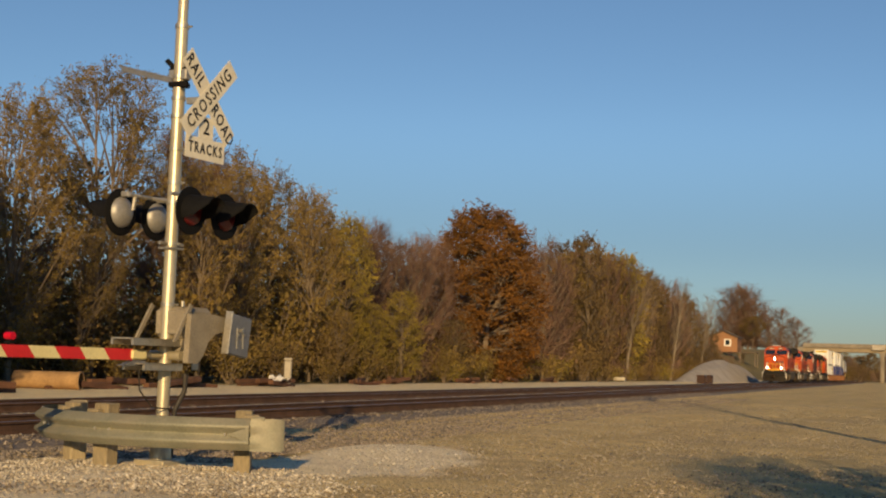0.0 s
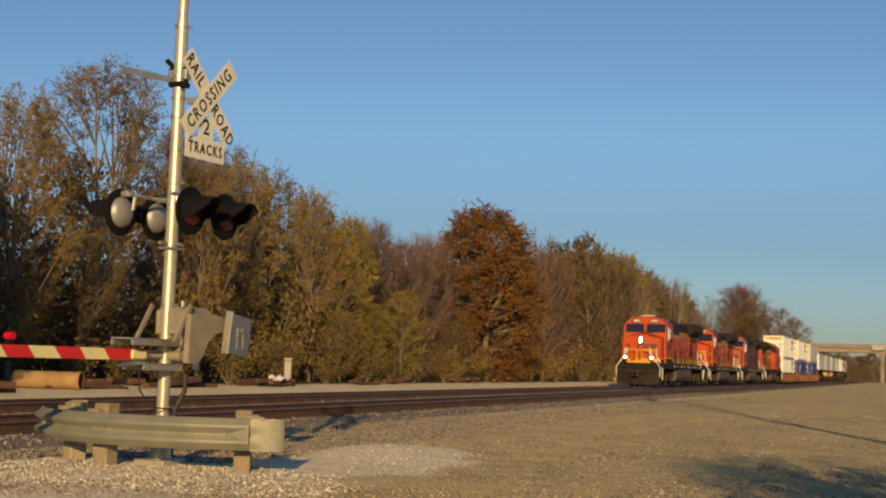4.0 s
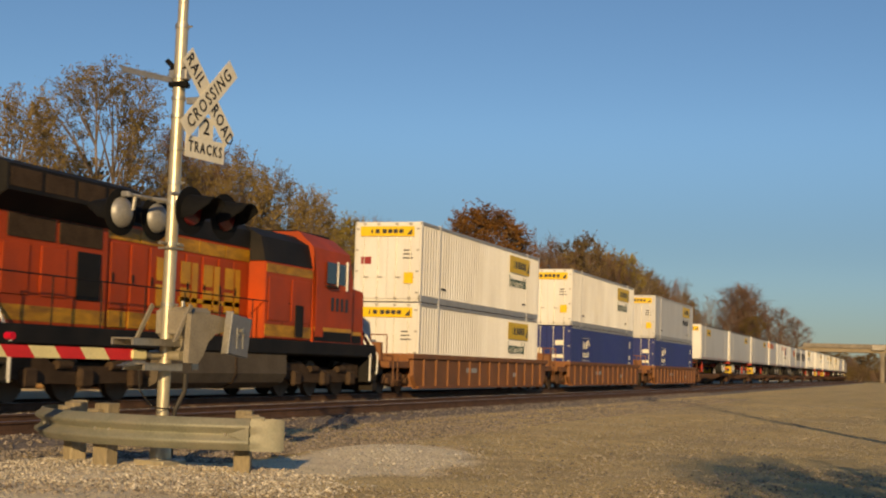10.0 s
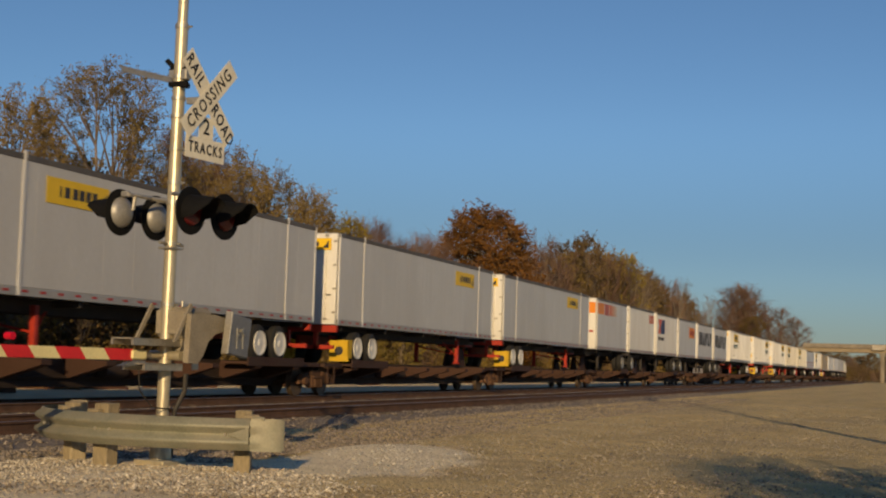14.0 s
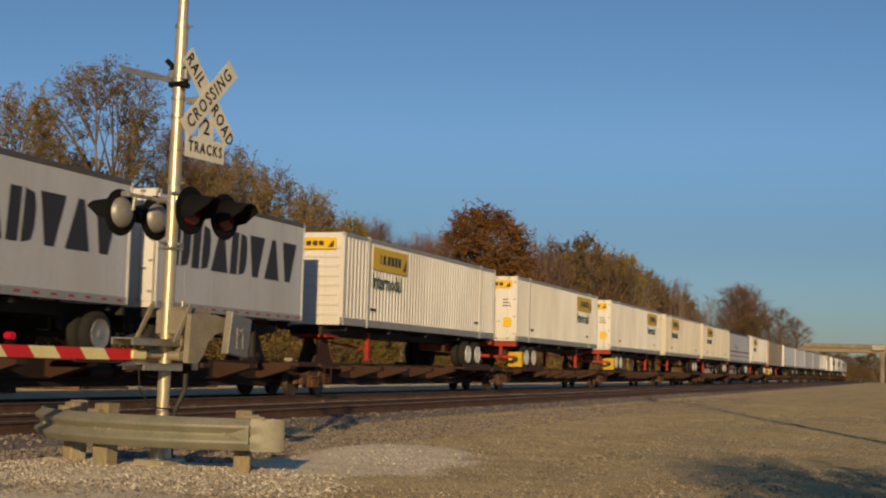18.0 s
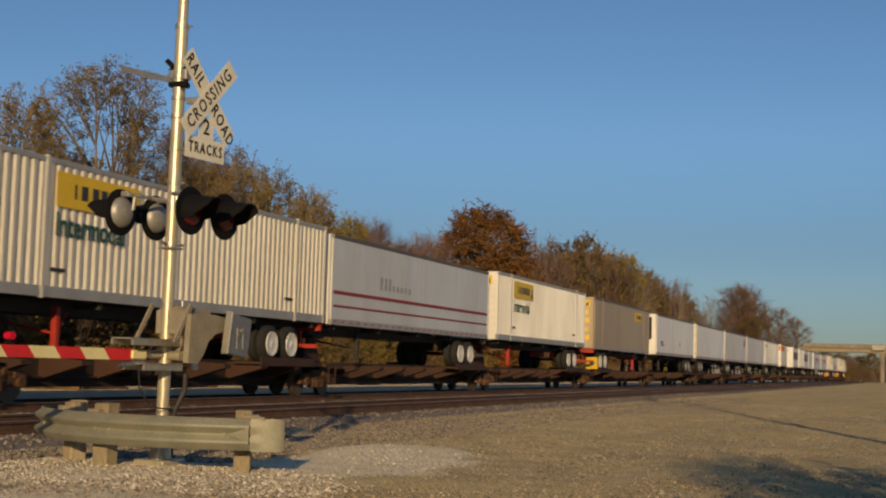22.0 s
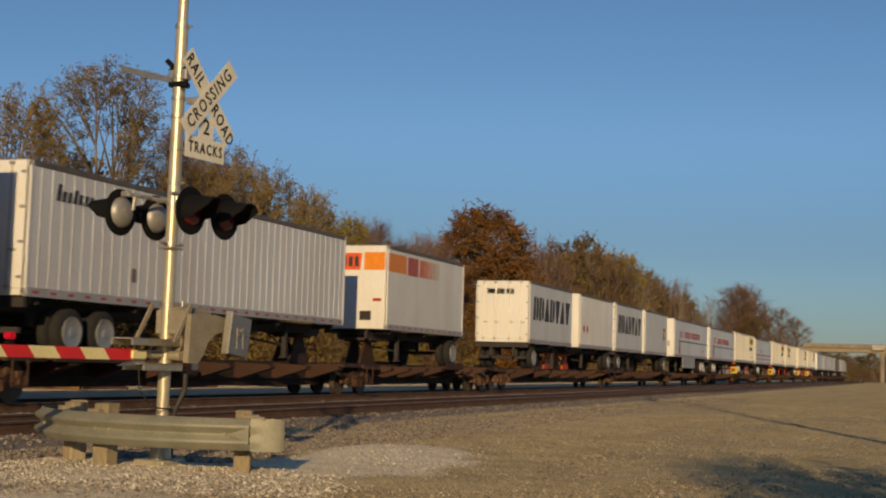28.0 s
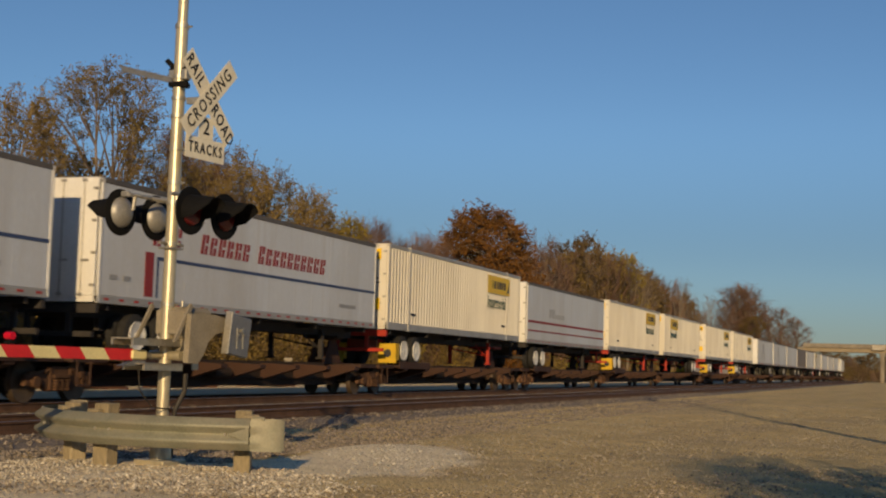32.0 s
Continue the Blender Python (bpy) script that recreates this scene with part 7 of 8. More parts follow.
# ---- well cars with stacked containers ----
def well_car(label):
    """A single well car; x = 0 is the leading end of its load."""
    t = thing("well_car", label, "railway car", group="well cars of the train")
    a, b = -3.3, BOX_L + 3.35
    for w in (-1, 1):
        y0, y1 = sorted((w * 1.32, w * 1.46))
        side = part("side_sill", Shape().prism([(-0.9, 0.62), (-0.5, 0.22), (BOX_L + 0.5, 0.22), (BOX_L + 0.9, 0.62), (BOX_L + 0.9, 1.22), (-0.9, 1.22)], "y", y0, y1), WELL_BROWN, t, "brown plate side of the well")
        part("top_chord", Shape().cbox(-1.1, BOX_L + 1.1, min(w * 1.28, w * 1.54), max(w * 1.28, w * 1.54), 1.22, 1.40, 0.015), WELL_BROWN, side)
        part("bottom_chord", Shape().cbox(-0.45, BOX_L + 0.45, min(w * 1.25, w * 1.52), max(w * 1.25, w * 1.52), 0.16, 0.26, 0.012), WELL_BROWN, side)
        for k in range(13):
            x = 0.1 + (BOX_L - 0.2) * k / 12
            part("rib", shared(("rib", w), lambda: Shape().cbox(-0.05, 0.05, min(w * 1.46, w * 1.53), max(w * 1.46, w * 1.53), 0.26, 1.22, 0.01).mesh("rib", WELL_BROWN)), None, side, "", pose(x, 0, 0))
        if w < 0:
            for x0, x1, z0 in ((5.05, 5.5, 0.76), (5.7, 6.4, 0.76), (11.6, 12.3, 0.60)):
                part("marking_bar", Shape().box(x0, x1, -1.466, -1.461, z0, z0 + 0.18), RAIL_GREY, side)
    part("well_floor", Shape().box(-0.4, BOX_L + 0.4, -1.3, 1.3, 0.22, 0.32), WELL_BROWN, t)
    for x0, x1, w in ((a + 0.45, -0.3, 1), (BOX_L + 0.3, b - 0.45, -1)):
        e = part("end_platform", Shape().cbox(x0, x1, -1.30, 1.30, 0.88, 1.12, 0.03).box(x0, x1, -0.4, 0.4, 0.62, 0.90), WELL_BROWN, t)
        part("bulkhead", Shape().cbox(-0.28 if w > 0 else BOX_L + 0.18, -0.18 if w > 0 else BOX_L + 0.28, -1.3, 1.3, 0.25, 1.40, 0.01), WELL_BROWN, e)
        xe = x0 if w > 0 else x1
        for yr in (-1, 1):
            part("railing", Shape().pipe([(xe, yr * 1.2, 1.1), (xe, yr * 1.2, 2.0), (xe, yr * 0.6, 2.0), (xe, yr * 0.6, 1.1)], 0.022, 6), WELL_BROWN, e)
        part("brake_stand", Shape().cbox(xe + w * 0.3 - 0.12, xe + w * 0.3 + 0.12, -0.9, -0.4, 1.12, 1.75, 0.02), WELL_BROWN, e)
        part("ladder", Shape().pipe([(xe + w * 0.1, -1.42, 0.45), (xe + w * 0.1, -1.42, 1.3)], 0.02, 6).pipe([(xe + w * 0.5, -1.42, 0.45), (xe + w * 0.5, -1.42, 1.3)], 0.02, 6).box(min(xe + w * 0.1, xe + w * 0.5), max(xe + w * 0.1, xe + w * 0.5), -1.44, -1.40, 0.45, 0.49), WELL_BROWN, e)
        bogie(t, (x0 + x1) / 2)
    coupler(t, a + 0.45, -1)
    coupler(t, b - 0.45, 1)
    return t


STACKS = "stacked containers on the train"
for x, low, up_, ribs_ in ((-92.7, "white", "white", True), (-69.9, "blue", "white", True), (-46.3, "blue", "silver", False)):
    ride(well_car("rust-brown well car carrying two stacked containers"), x)
    ride(container(low, {"white": "white ribbed container with a yellow panel, lower of two", "blue": "deep blue ribbed container with white emblem, lower of two"}[low], STACKS, 0.0, True, logo=low == "white", ribs=True), x, 0.335)
    ride(container(up_, "white ribbed container with a yellow panel, upper of two" if up_ == "white" else "silver smooth container with a yellow panel, upper of two", STACKS, 0.0, True, logo=True, ribs=ribs_), x, 0.335 + 2.93)


# ---- spine cars ----
def spine_unit(length, first, last, hitch_lead, wheel_pads, stand):
    """One platform of an articulated spine car, x = 0 over its leading truck."""
    t = thing("spine_car", "grimy brown spine car platform with stubby side arms", "railway car", group="spine cars of the train")
    part("centre_beam", Shape().prism([(0.0, 0.72), (0.9, 0.62), (1.6, 0.30), (length - 1.6, 0.30), (length - 0.9, 0.62), (length, 0.72), (length, 1.0), (0.0, 1.0)], "y", -0.33, 0.33), SPINE_DARK, t)
    n = 7
    arm = shared("arm", lambda: Shape().prism([(-1.42, 0.90), (-1.42, 0.80), (-0.36, 0.48), (0.36, 0.48), (1.42, 0.80), (1.42, 0.90), (0.36, 0.945), (-0.36, 0.945)], "x", -0.17, 0.17).mesh("side_arm", CAR_BROWN))
    for k in range(n):
        x = 2.2 + (length - 4.4) * k / (n - 1)
        part("side_arm", arm, None, t, "brown tapered side arm", pose(x, 0, 0))
    for x0, x1 in wheel_pads:
        for w in (-1, 1):
            part("wheel_pad", Shape().cbox(x0, x1, min(w * 0.62, w * 1.42), max(w * 0.62, w * 1.42), 0.90, DECK_Z, 0.012), CAR_BROWN, t, "plate under the trailer wheels")
            part("guide_rail", Shape().cbox(x0, x1, min(w * 1.42, w * 1.46), max(w * 1.42, w * 1.46), 0.86, 1.10, 0.008), CAR_BROWN, t)
    for x in hitch_lead:
        hm = Shape().prism([(x - 0.7, 1.0), (x + 0.7, 1.0), (x + 0.22, 1.78), (x - 0.22, 1.78)], "y", -0.28, -0.20).prism([(x - 0.7, 1.0), (x + 0.7, 1.0), (x + 0.22, 1.78), (x - 0.22, 1.78)], "y", 0.20, 0.28)
        ht = part("hitch", hm, stand, t, "trailer hitch stand")
        part("hitch_plate", Shape().cbox(x - 0.4, x + 0.4, -0.45, 0.45, 1.74, 1.83, 0.015), stand, ht)
        part("brace", Shape().tube((x - 0.5, -0.25, 1.2), (x + 0.4, 0.25, 1.6), 0.04, 6), SPINE_DARK, ht)
    part("end_platform", Shape().cbox(0.15, 1.5, -1.25, 1.25, 0.86, 0.97, 0.012), CAR_BROWN, t)
    part("end_platform", Shape().cbox(length - 1.5, length - 0.15, -1.25, 1.25, 0.86, 0.97, 0.012), CAR_BROWN, t)
    part("brake_pipe", Shape().tube((1.5, -0.4, 0.52), (length - 1.5, -0.4, 0.52), 0.03, 6), SPINE_DARK, t)
    part("brake_cylinder", Shape().tube((length * 0.42, -0.62, 0.66), (length * 0.42 + 0.9, -0.62, 0.66), 0.15, 12), SPINE_DARK, t, "", None, True)
    part("handhold", Shape().pipe([(0.3, -1.28, 0.35), (0.3, -1.28, 0.9)], 0.02, 6).pipe([(0.8, -1.28, 0.35), (0.8, -1.28, 0.9)], 0.02, 6).box(0.3, 0.8, -1.30, -1.26, 0.35, 0.39), CAR_BROWN, t)
    if first:
        coupler(t, 0.3, -1)
        bogie(t, 1.6)
    else:
        bogie(t, 0.0)
    if last:
        coupler(t, length - 0.3, 1)
        bogie(t, length - 1.6)
    return t


# loads behind the stacks: place of the leading end at 16 s, and what it is
LOADS = [
    (-25.3, "J", "silver", 0), (-7.4, "J", "silver", 1), (10.4, "J", "silver", 1),
    (28.6, "pup", "grey", "orange"), (37.7, "pup", "grey", "orange2"), (46.95, "pup", "grey", "flag"), (56.0, "pup", "grey", "badge"), (65.2, "pup", "grey", "block"), (74.5, "pup", "grey", "block"),
    (85.6, "C", "white", 0), (105.2, "C", "white", 1), (124.9, "C", "white", 1), (143.1, "C", "cream", 0), (160.7, "C", "cream", 0),
    (177.3, "van", "paleblue", "stripes"), (194.8, "C", "white", 0), (213.2, "J", "tan", 1), (232.2, "van", "frost", "reefer"), (249.9, "van", "frost", "plain1"), (266.9, "van", "grey", "flag1"),
    (283.9, "van", "grey", "plain1"), (301.1, "van", "grey", "script1"), (320.9, "pup", "white", "orange"), (338.8, "pup", "grey", "block"), (348.8, "pup", "grey", "plain"), (357.8, "pup", "grey", "block"), (367.0, "pup", "grey", "shield"),
    (378.4, "van", "paleblue", "red"), (396.3, "van", "paleblue", "red1"), (413.6, "C", "cream", 1), (431.0, "van", "paleblue", "stripes1"), (448.6, "C", "cream", 1), (466.8, "C", "cream", 0), (486.5, "C", "cream", 1), (504.6, "C", "cream", 1),
    (525.6, "van", "grey", "oval"), (543.0, "van", "grey", "oval"), (560.3, "van", "grey", "plain"), (577.0, "van", "brown", "plain1"), (594.0, "van", "white", "plain"), (611.5, "J", "cream", 0), (630.0, "van", "grey", "plain"),
    (648.0, "van", "white", "plain1"), (666.0, "van", "grey", "plain"), (684.0, "C", "white", 0), (702.0, "van", "grey", "plain1")]


def make_load(kind, paint, style):
    if kind == "C":       # ribbed box on a chassis
        lead = style == 1
        t = container(paint, ("white" if paint == "white" else "cream-white") + " ribbed container trailer with a yellow panel, on a red chassis", "highway trailers on the train", VAN_Z0 + 0.02, lead, logo=True, logo_x=(12.6 if lead else 3.7))
        running_gear(t, BOX_L, lead, VAN_Z0, True, True, lead)
        return t, lead, 16.15
    if kind == "J":       # smooth box with end posts
        lead = style == 1
        t = van(16.15, paint, {"silver": "silver smooth-sided trailer with a white end and yellow panel", "tan": "tan-brown smooth-sided trailer with grimy tan doors and yellow marks", "cream": "cream smooth-sided highway trailer"}[paint], lead, "posts", "tan" if paint == "tan" else "white", True, True, lead)
        z1 = VAN_TOP
        logo_panel(t, 0.0, z1 - 0.36, 2.1, 0.36, 0, "yellow panel with a dark firm name", True)
        logo_panel(t, 12.4 if lead else 3.9, z1 - 0.62, 2.3, 0.55, HY - 0.004, "yellow panel with a dark firm name")
        if paint == "tan":
            for k, zz in enumerate((0.5, 0.95, 1.45, 1.9)):
                part("door_sticker", Shape().cbox(-0.052, -0.046, -1.02 + 0.07 * (k % 2), -0.66, VAN_Z0 + zz, VAN_Z0 + zz + 0.26, 0.002), SIGN_YELLOW, t, "yellow sticker on the door")
        if not lead:
            part("vent", Shape().cbox(-0.05, -0.03, -0.55, -0.15, VAN_Z0 + 0.45, VAN_Z0 + 1.0, 0.005), RAIL_GREY, t)
        return t, lead, 16.15
    if kind == "pup":
        words = {"orange": "short white trailer with an orange band and red marks", "orange2": "short grey trailer with a faded orange mark", "flag": "short grey trailer with a red and blue flag", "badge": "short grey trailer with an orange badge",
                 "block": "short pale trailer with large dark block lettering", "plain": "short plain pale-grey trailer", "shield": "short grey trailer with a brown shield"}[style]
        lead = (pup_count[0] % 2 == 1) if style != "orange" else False
        pup_count[0] += 1
        if style == "orange":
            pup_count[0] = 1
        t = van(8.15, paint, words, lead, "", "white", False, False, False, True, style in ("plain", "orange2", "flag"))
        y, z1 = HY, VAN_TOP
        if style == "orange":
            band(t, 0.0, 1.75, z1 - 0.88, z1 - 0.26, y, INK_ORANGE)
            band(t, 1.9, 2.95, z1 - 0.90, z1 - 0.26, y, mat("faded_red_square", (0.42, 0.09, 0.06), 0.5))
            for k, c_ in enumerate(((0.60, 0.16, 0.07), (0.62, 0.24, 0.13), (0.63, 0.34, 0.22), (0.63, 0.44, 0.33), (0.64, 0.53, 0.45))):
                band(t, 3.1 + 0.42 * k, 3.1 + 0.42 * (k + 1), z1 - 0.88, z1 - 0.27, y, mat("red_orange_fade", c_, 0.5))
            part("front_band", Shape().box(-0.045, -0.033, -1.2, -0.45, z1 - 0.85, z1 - 0.25), INK_ORANGE, t)
            fm_ = part("front_mark", Shape().prism([(-0.30, z1 - 0.85), (1.1, z1 - 0.85), (1.02, z1 - 0.28), (-0.36, z1 - 0.28)], "x", -0.045, -0.033), mat("red_front_mark", (0.72, 0.10, 0.02), 0.5), t)
            for k in range(6):
                part("name_bar", Shape().box(-0.050, -0.046, -0.24 + 0.22 * k, -0.10 + 0.22 * k, z1 - 0.74, z1 - 0.40), INK_DARK, fm_)
            part("front_socket", Shape().cbox(-0.10, -0.03, -0.75, -0.35, VAN_Z0 + 0.32, VAN_Z0 + 0.62, 0.02), CHASSIS_DARK, t, "dark air and lamp sockets")
            part("small_mark", Shape().box(-0.045, -0.033, -1.1, -0.8, VAN_Z0 + 0.95, VAN_Z0 + 1.05), MARK_RED, t)
        elif style == "orange2":
            band(t, 6.4, 8.0, z1 - 0.85, z1 - 0.30, y, mat("faded_red_mark", (0.52, 0.12, 0.06), 0.5))
        elif style == "flag":
            part("flag_mark", Shape().prism([(1.55, z1 - 1.40), (2.95, z1 - 1.40), (2.95, z1 - 0.42), (2.05, z1 - 0.42), (1.30, z1 - 0.95)], "y", y - 0.020, y - 0.013), INK_BLUE, t)
            part("flag_mark", Shape().prism([(0.45, z1 - 1.40), (1.45, z1 - 1.40), (1.20, z1 - 0.95), (1.95, z1 - 0.42), (0.45, z1 - 0.42), (0.85, z1 - 0.92)], "y", y - 0.020, y - 0.013), mat("flag_red", (0.64, 0.10, 0.03), 0.5), t)
            bars(t, 0.5, z1 - 1.85, (0.24, 0.24, 0.24, 0.0, 0.24, 0.18, 0.18, 0.22, 0.18, 0.22, 0.22, 0.18), 0.13, 0.06, y - 0.008, INK_DARK)
        elif style == "badge":
            part("badge", Shape().cbox(4.75, 7.4, y - 0.012, y - 0.004, z1 - 1.34, z1 - 0.52, 0.003), INK_ORANGE, t)
            bars(t, 5.05, z1 - 1.12, (0.38,) * 6, 0.22, 0.14, y - 0.010, INK_RED)
        elif style == "block":
            # seven plain slanting shapes: upright blocks with a slit, wedges, inverted wedges
            for k, form in enumerate(("slit", "slit", "wedge", "slit", "turned", "wedge", "turned")):
                x, w, za, zb = 0.62 + 1.0 * k, 0.88, z1 - 1.78, z1 - 0.68
                if form == "slit":
                    outs = ([(0, 0), (0.42, 0), (0.42, 1), (0, 1)], [(0.56, 0), (0.90, 0.06), (1.0, 0.3), (1.0, 0.7), (0.90, 0.94), (0.56, 1)])
                elif form == "wedge":
                    outs = ([(0, 0), (1.0, 0), (0.62, 1), (0.38, 1)],)
                else:
                    outs = ([(0.32, 0), (0.68, 0), (1.0, 1), (0.0, 1)],)
                block = Shape()
                for o_ in outs:
                    block.prism([(x + w * (a_ + 0.10 * b_), za + (zb - za) * b_) for a_, b_ in o_], "y", y - 0.012, y - 0.006)
                part("name_shape", block, INK_DARK, t)
            for y0, y1 in ((0.35, 0.75), (-0.1, 0.28), (-0.55, -0.18)):
                part("front_bar", Shape().box(-0.045, -0.033, y0, y1, z1 - 0.62, z1 - 0.38), INK_DARK, t)
        elif style == "shield":
            part("shield", Shape().prism([(6.55, z1 - 1.0), (7.25, z1 - 1.0), (7.25, z1 - 1.6), (6.9, z1 - 1.9), (6.55, z1 - 1.6)], "y", y - 0.012, y - 0.004), mat("shield_brown", (0.12, 0.07, 0.03), 0.6), t)
            part("shield_light", Shape().prism([(6.7, z1 - 1.2), (7.1, z1 - 1.2), (7.1, z1 - 1.5), (6.9, z1 - 1.7), (6.7, z1 - 1.5)], "y", y - 0.016, y - 0.0125), SIGN_YELLOW, t)
        elif style == "plain":
            part("placard", Shape().prism([(0.6, z1 - 1.85), (0.85, z1 - 1.6), (1.1, z1 - 1.85), (0.85, z1 - 2.1)], "y", y - 0.012, y - 0.004), MARK_RED, t)
            part("placard", Shape().prism([(1.4, z1 - 1.85), (1.65, z1 - 1.6), (1.9, z1 - 1.85), (1.65, z1 - 2.1)], "y", y - 0.012, y - 0.004), MARK_RED, t)
        return t, lead, 8.15
    # long vans
    lead = style.endswith("1")
    style = style.rstrip("1")
    words = {"stripes": "pale blue-grey trailer with two dark red stripes", "reefer": "white refrigerated trailer with a dark cooling unit", "plain": ("dark brown" if paint == "brown" else "white" if paint in ("white", "frost") else "pale grey") + " plain-sided highway trailer",
             "flag": "pale grey trailer with a small flag", "script": "pale grey seamed trailer with small dark script", "red": "pale blue-grey trailer with dark red lettering and blue line", "oval": "grey trailer with a faded oval mark"}[style]
    t = van(16.15, paint, words, lead, "", "white" if style != "plain" else "cream", style in ("stripes", "red"), False, False, False, style == "script", 4.95)
    y, z1 = HY, 4.95
    if style == "stripes":
        band(t, 0.2, 16.0, VAN_Z0 + 0.95, VAN_Z0 + 1.06, y, INK_RED)
        band(t, 0.2, 16.0, VAN_Z0 + 0.55, VAN_Z0 + 0.62, y, INK_RED)
        bars(t, 4.0, z1 - 1.5, (0.42, 0.42, 0.42, 0.2, 0.2, 0.2, 0.2, 0.2), 0.22, 0.16, y, mat("faded_grey_mark", (0.33, 0.35, 0.38), 0.6))
    elif style == "reefer":
        u = part("cooling_unit", Shape().cbox(-0.42, -0.03, -0.95, 0.95, z1 - 1.75, z1 - 0.25, 0.05), LAMP_BLACK, t, "dark cooling unit on the front wall")
        part("grille", Shape().cbox(-0.445, -0.422, -0.75, 0.75, z1 - 1.6, z1 - 1.0, 0.006), UNDER_GREY, u)
        part("cover", Shape().cbox(-0.40, -0.03, -0.8, 0.8, z1 - 2.5, z1 - 1.78, 0.03), TRIM_WHITE, u)
        bars(t, 1.6, z1 - 1.95, (0.14,) * 6, 0.10, 0.05, y, INK_DARK)
        bars(t, 1.6, z1 - 2.15, (0.14,) * 7, 0.10, 0.05, y, INK_DARK)
        part("diamond_mark", Shape().prism([(9.3, z1 - 1.9), (9.55, z1 - 1.6), (9.8, z1 - 1.9), (9.55, z1 - 2.2)], "y", y - 0.012, y - 0.004), RAIL_GREY, t)
    elif style == "flag":
        part("flag_mark", Shape().prism([(14.0, z1 - 1.2), (14.9, z1 - 1.2), (14.9, z1 - 0.5)], "y", y - 0.012, y - 0.005), INK_BLUE, t)
        part("flag_mark", Shape().prism([(14.0, z1 - 1.2), (14.9, z1 - 0.5), (14.0, z1 - 0.5)], "y", y - 0.012, y - 0.005), mat("flag_red", (0.50, 0.10, 0.06), 0.5), t)
    elif style == "script":
        bars(t, 0.9, z1 - 0.75, (0.36, 0.22, 0.22, 0.30, 0.22, 0.22, 0.22), 0.13, 0.07, y, INK_DARK, 0.2)
        part("small_plate", Shape().cbox(3.9, 4.05, y - 0.03, y - 0.01, VAN_Z0 + 0.55, VAN_Z0 + 0.85, 0.005), BODY["brown"], t)
    elif style == "red":
        hs = (0.55, 0.0, 0.55, 0.0, 0.0, 0.55, 0.5, 0.5, 0.5, 0.5, 0.5, 0.0, 0.55, 0.5, 0.5, 0.5, 0.5, 0.5, 0.5, 0.5, 0.5, 0.5)
        name = Shape()
        for k, hh in enumerate(hs):
            if hh:
                for dx, za, zb in ((0.0, 0.0, 1.0), (0.19, 0.0, 0.44), (0.19, 0.58, 1.0)):
                    x0, lo, hi = 2.2 + 0.45 * k + dx, z1 - 1.33 + hh * za * 0.9, z1 - 1.33 + hh * zb * 0.9
                    name.prism([(x0 + 0.2 * hh * za, lo), (x0 + 0.13 + 0.2 * hh * za, lo), (x0 + 0.13 + 0.2 * hh * zb, hi), (x0 + 0.2 * hh * zb, hi)], "y", y - 0.012, y - 0.006)
        part("name_shape", name, INK_RED, t, "dark red firm name in plain bars")
        band(t, 2.42, 16.1, z1 - 1.66, z1 - 1.58, y, INK_BLUE)
        band(t, 2.42, 2.50, VAN_Z0 + 0.25, z1 - 1.66, y, INK_BLUE)
        band(t, 1.9, 2.28, VAN_Z0 + 0.25, z1 - 1.50, y, INK_RED)
        for x0_, w_ in ((13.2, 1.3), (0.45, 0.3), (1.0, 0.3)):
            band(t, x0_, x0_ + w_, VAN_Z0 + 0.55, VAN_Z0 + 0.66, y, RAIL_GREY)
        if not lead:
            part("front_socket", Shape().cbox(-0.10, -0.03, -0.45, -0.1, VAN_Z0 + 0.55, VAN_Z0 + 0.80, 0.02), CHASSIS_DARK, t, "dark air and lamp sockets")
            part("front_box", Shape().cbox(-0.07, -0.03, -0.95, -0.75, VAN_Z0 + 0.75, VAN_Z0 + 1.15, 0.01), RAIL_GREY, t)
        for y0, za, zb in ((-0.1, 0.62, 0.48), (0.1, 0.85, 0.72)):
            part("front_bar", Shape().box(-0.045, -0.033, y0, 0.9, z1 - za, z1 - zb), INK_DARK, t)
        if not lead:
            part("side_skirt", Shape().cbox(3.6, 9.6, -1.30, -1.26, 1.35, VAN_Z0, 0.01), RAIL_GREY, t)
    elif style == "oval":
        part("oval_mark", Shape().tube((5.5, y - 0.008, z1 - 1.0), (5.5, y - 0.002, z1 - 1.0), 0.6, 24), RAIL_GREY, t)
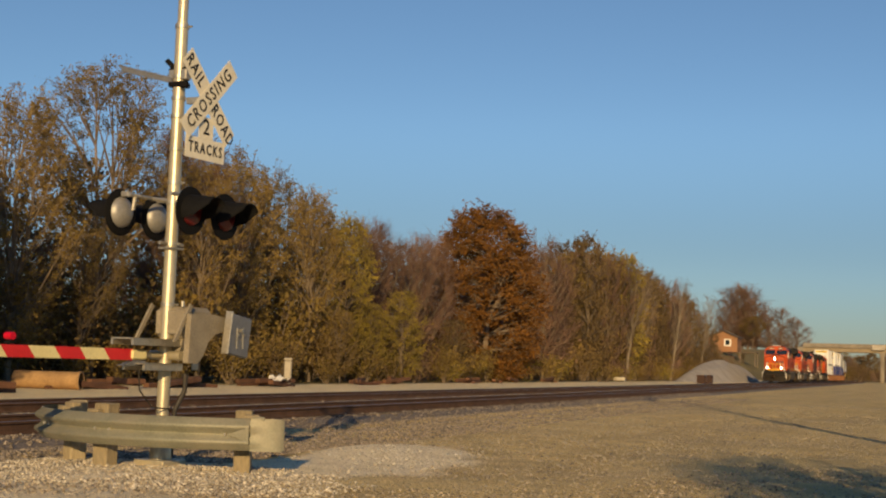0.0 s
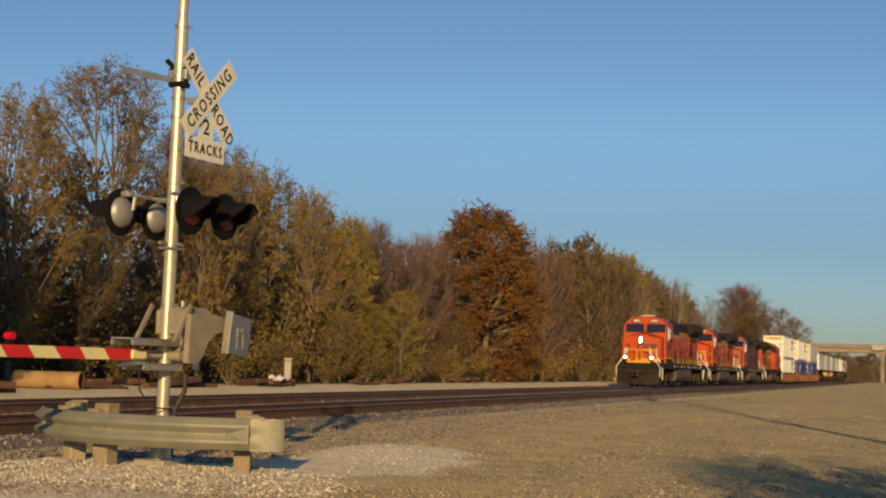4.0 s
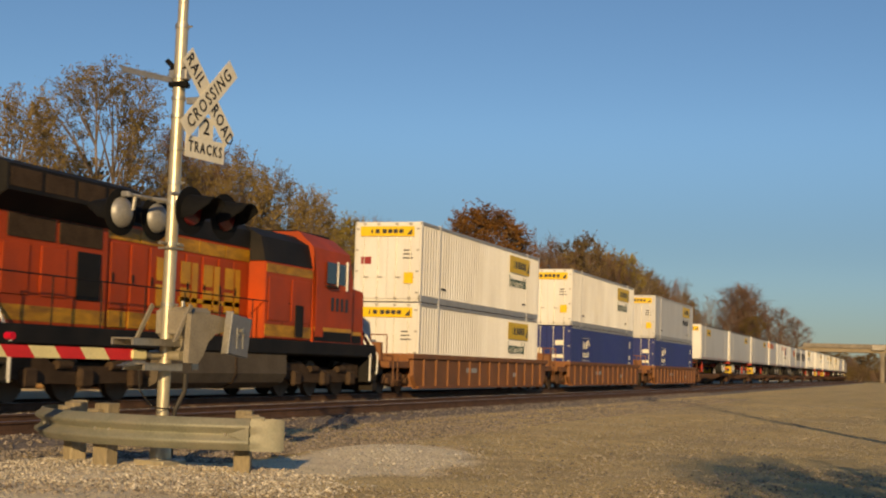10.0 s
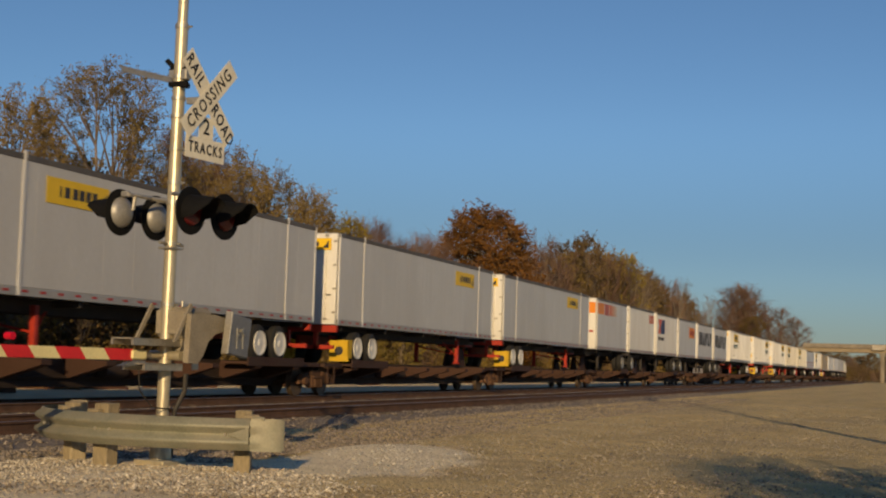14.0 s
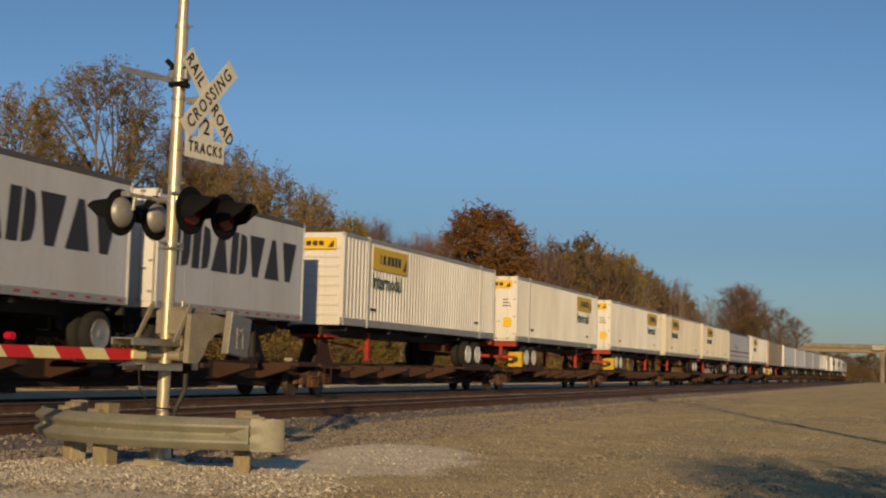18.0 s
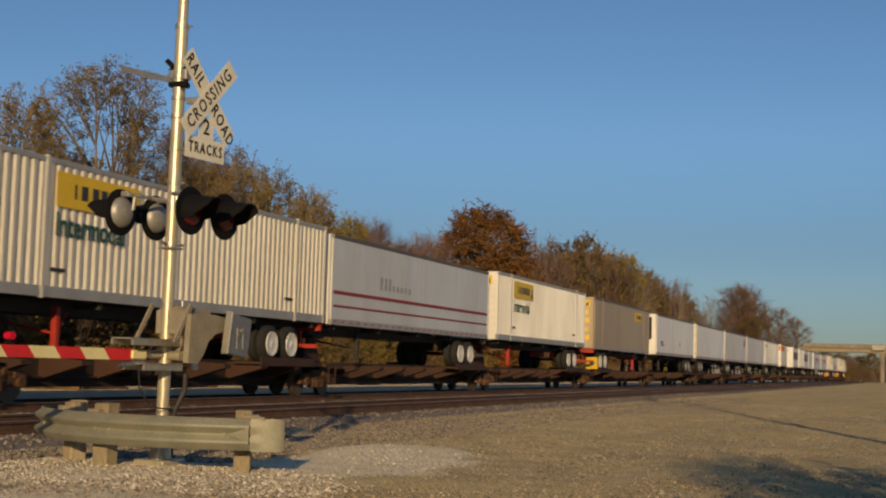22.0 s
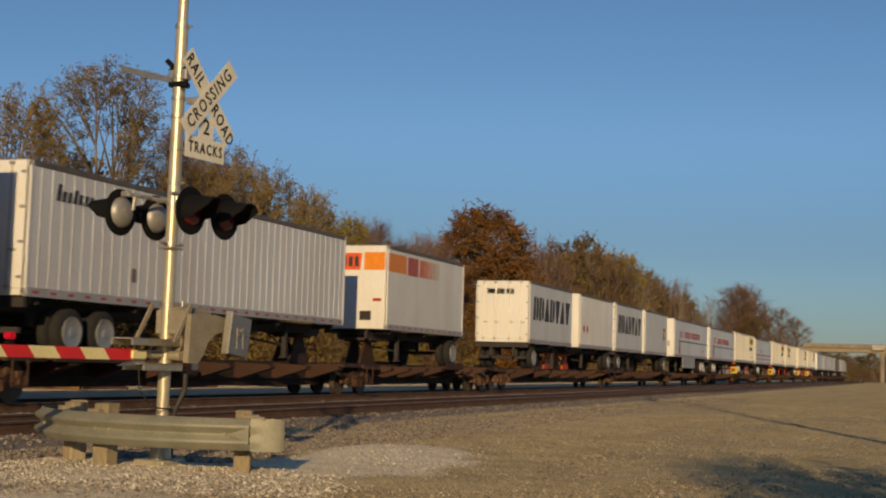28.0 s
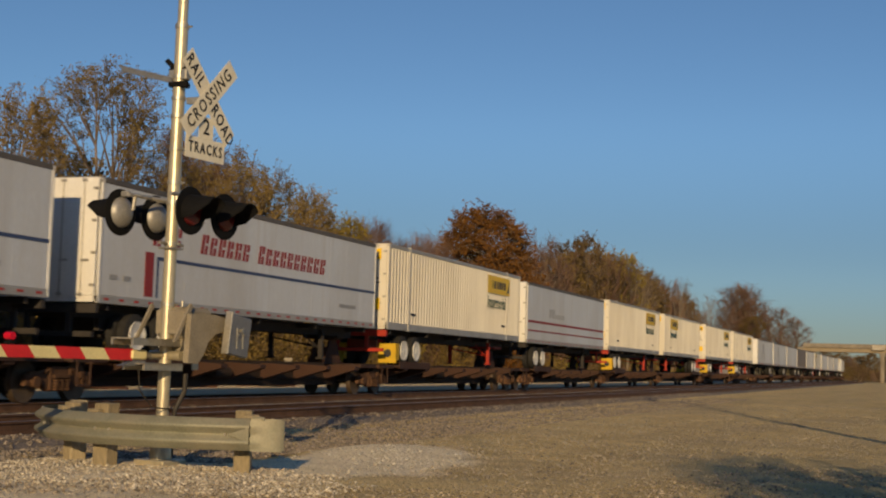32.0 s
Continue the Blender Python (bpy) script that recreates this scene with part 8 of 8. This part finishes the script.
        bars(t, 4.0, z1 - 2.2, (0.8, 0.0, 0.0, 0.8), 0.5, 0.35, y, RAIL_GREY)
    return t, lead, 16.15


pup_count = [0]
placed = []
for x_, kind_, paint_, style_ in LOADS:
    ob_, lead_, len_ = make_load(kind_, paint_, style_)
    ride(ob_, x_)
    placed.append((x_, kind_, lead_, len_))

# platforms under them: two short trailers share one
units, k_ = [], 0
while k_ < len(placed):
    x_, kind_, lead_, len_ = placed[k_]
    group_ = [placed[k_]]
    if kind_ == "pup" and k_ + 1 < len(placed) and placed[k_ + 1][1] == "pup" and placed[k_ + 1][0] - x_ < 12:
        group_.append(placed[k_ + 1])
        k_ += 1
    units.append(group_)
    k_ += 1
edges = [-27.0] + [0.5 * (a[-1][0] + a[-1][3] + b[0][0]) for a, b in zip(units, units[1:])] + [units[-1][-1][0] + 18.0]
for i_, group_ in enumerate(units):
    pads, hitches = [], []
    for x_, kind_, lead_, len_ in group_:
        o = x_ - edges[i_]
        span = (0.9, 4.0) if kind_ != "pup" else (0.3, 1.8)
        if lead_:
            pads.append((o + span[0], o + span[1]))
            hitches.append(o + len_ - 0.95)
        else:
            pads.append((o + len_ - span[1] - 0.4, o + len_ - span[0]))
            hitches.append(o + 0.95)
    ride(spine_unit(edges[i_ + 1] - edges[i_], i_ % 5 == 0, i_ % 5 == 4 or i_ == len(units) - 1, hitches, pads, HITCH_ORANGE if 330 < group_[0][0] < 345 else CAR_BROWN), edges[i_])


# ---- running of the train ----
def on_track(s):
    """The pose of a vehicle whose leading end is s metres along the far track."""
    if s <= 300:
        return pose(s, TRACK_FAR, 0)
    a = min((s - 300) / 1885.0, 0.6)
    rest = (s - 300) - a * 1885.0
    return pose(300 + 1885 * math.sin(a) + rest * math.cos(a), TRACK_FAR + 1885 * (1 - math.cos(a)) + rest * math.sin(a), 0, 0, 0, math.degrees(a))


def motions():
    for ob, x16, z in TRAIN:
        rows = []
        for k in range(17):
            t = 2.0 * k
            rows.append((t, on_track(x16 - SPEED * (t - 16.0)) @ pose(0, 0, z)))
        walk(ob, rows)


motions()
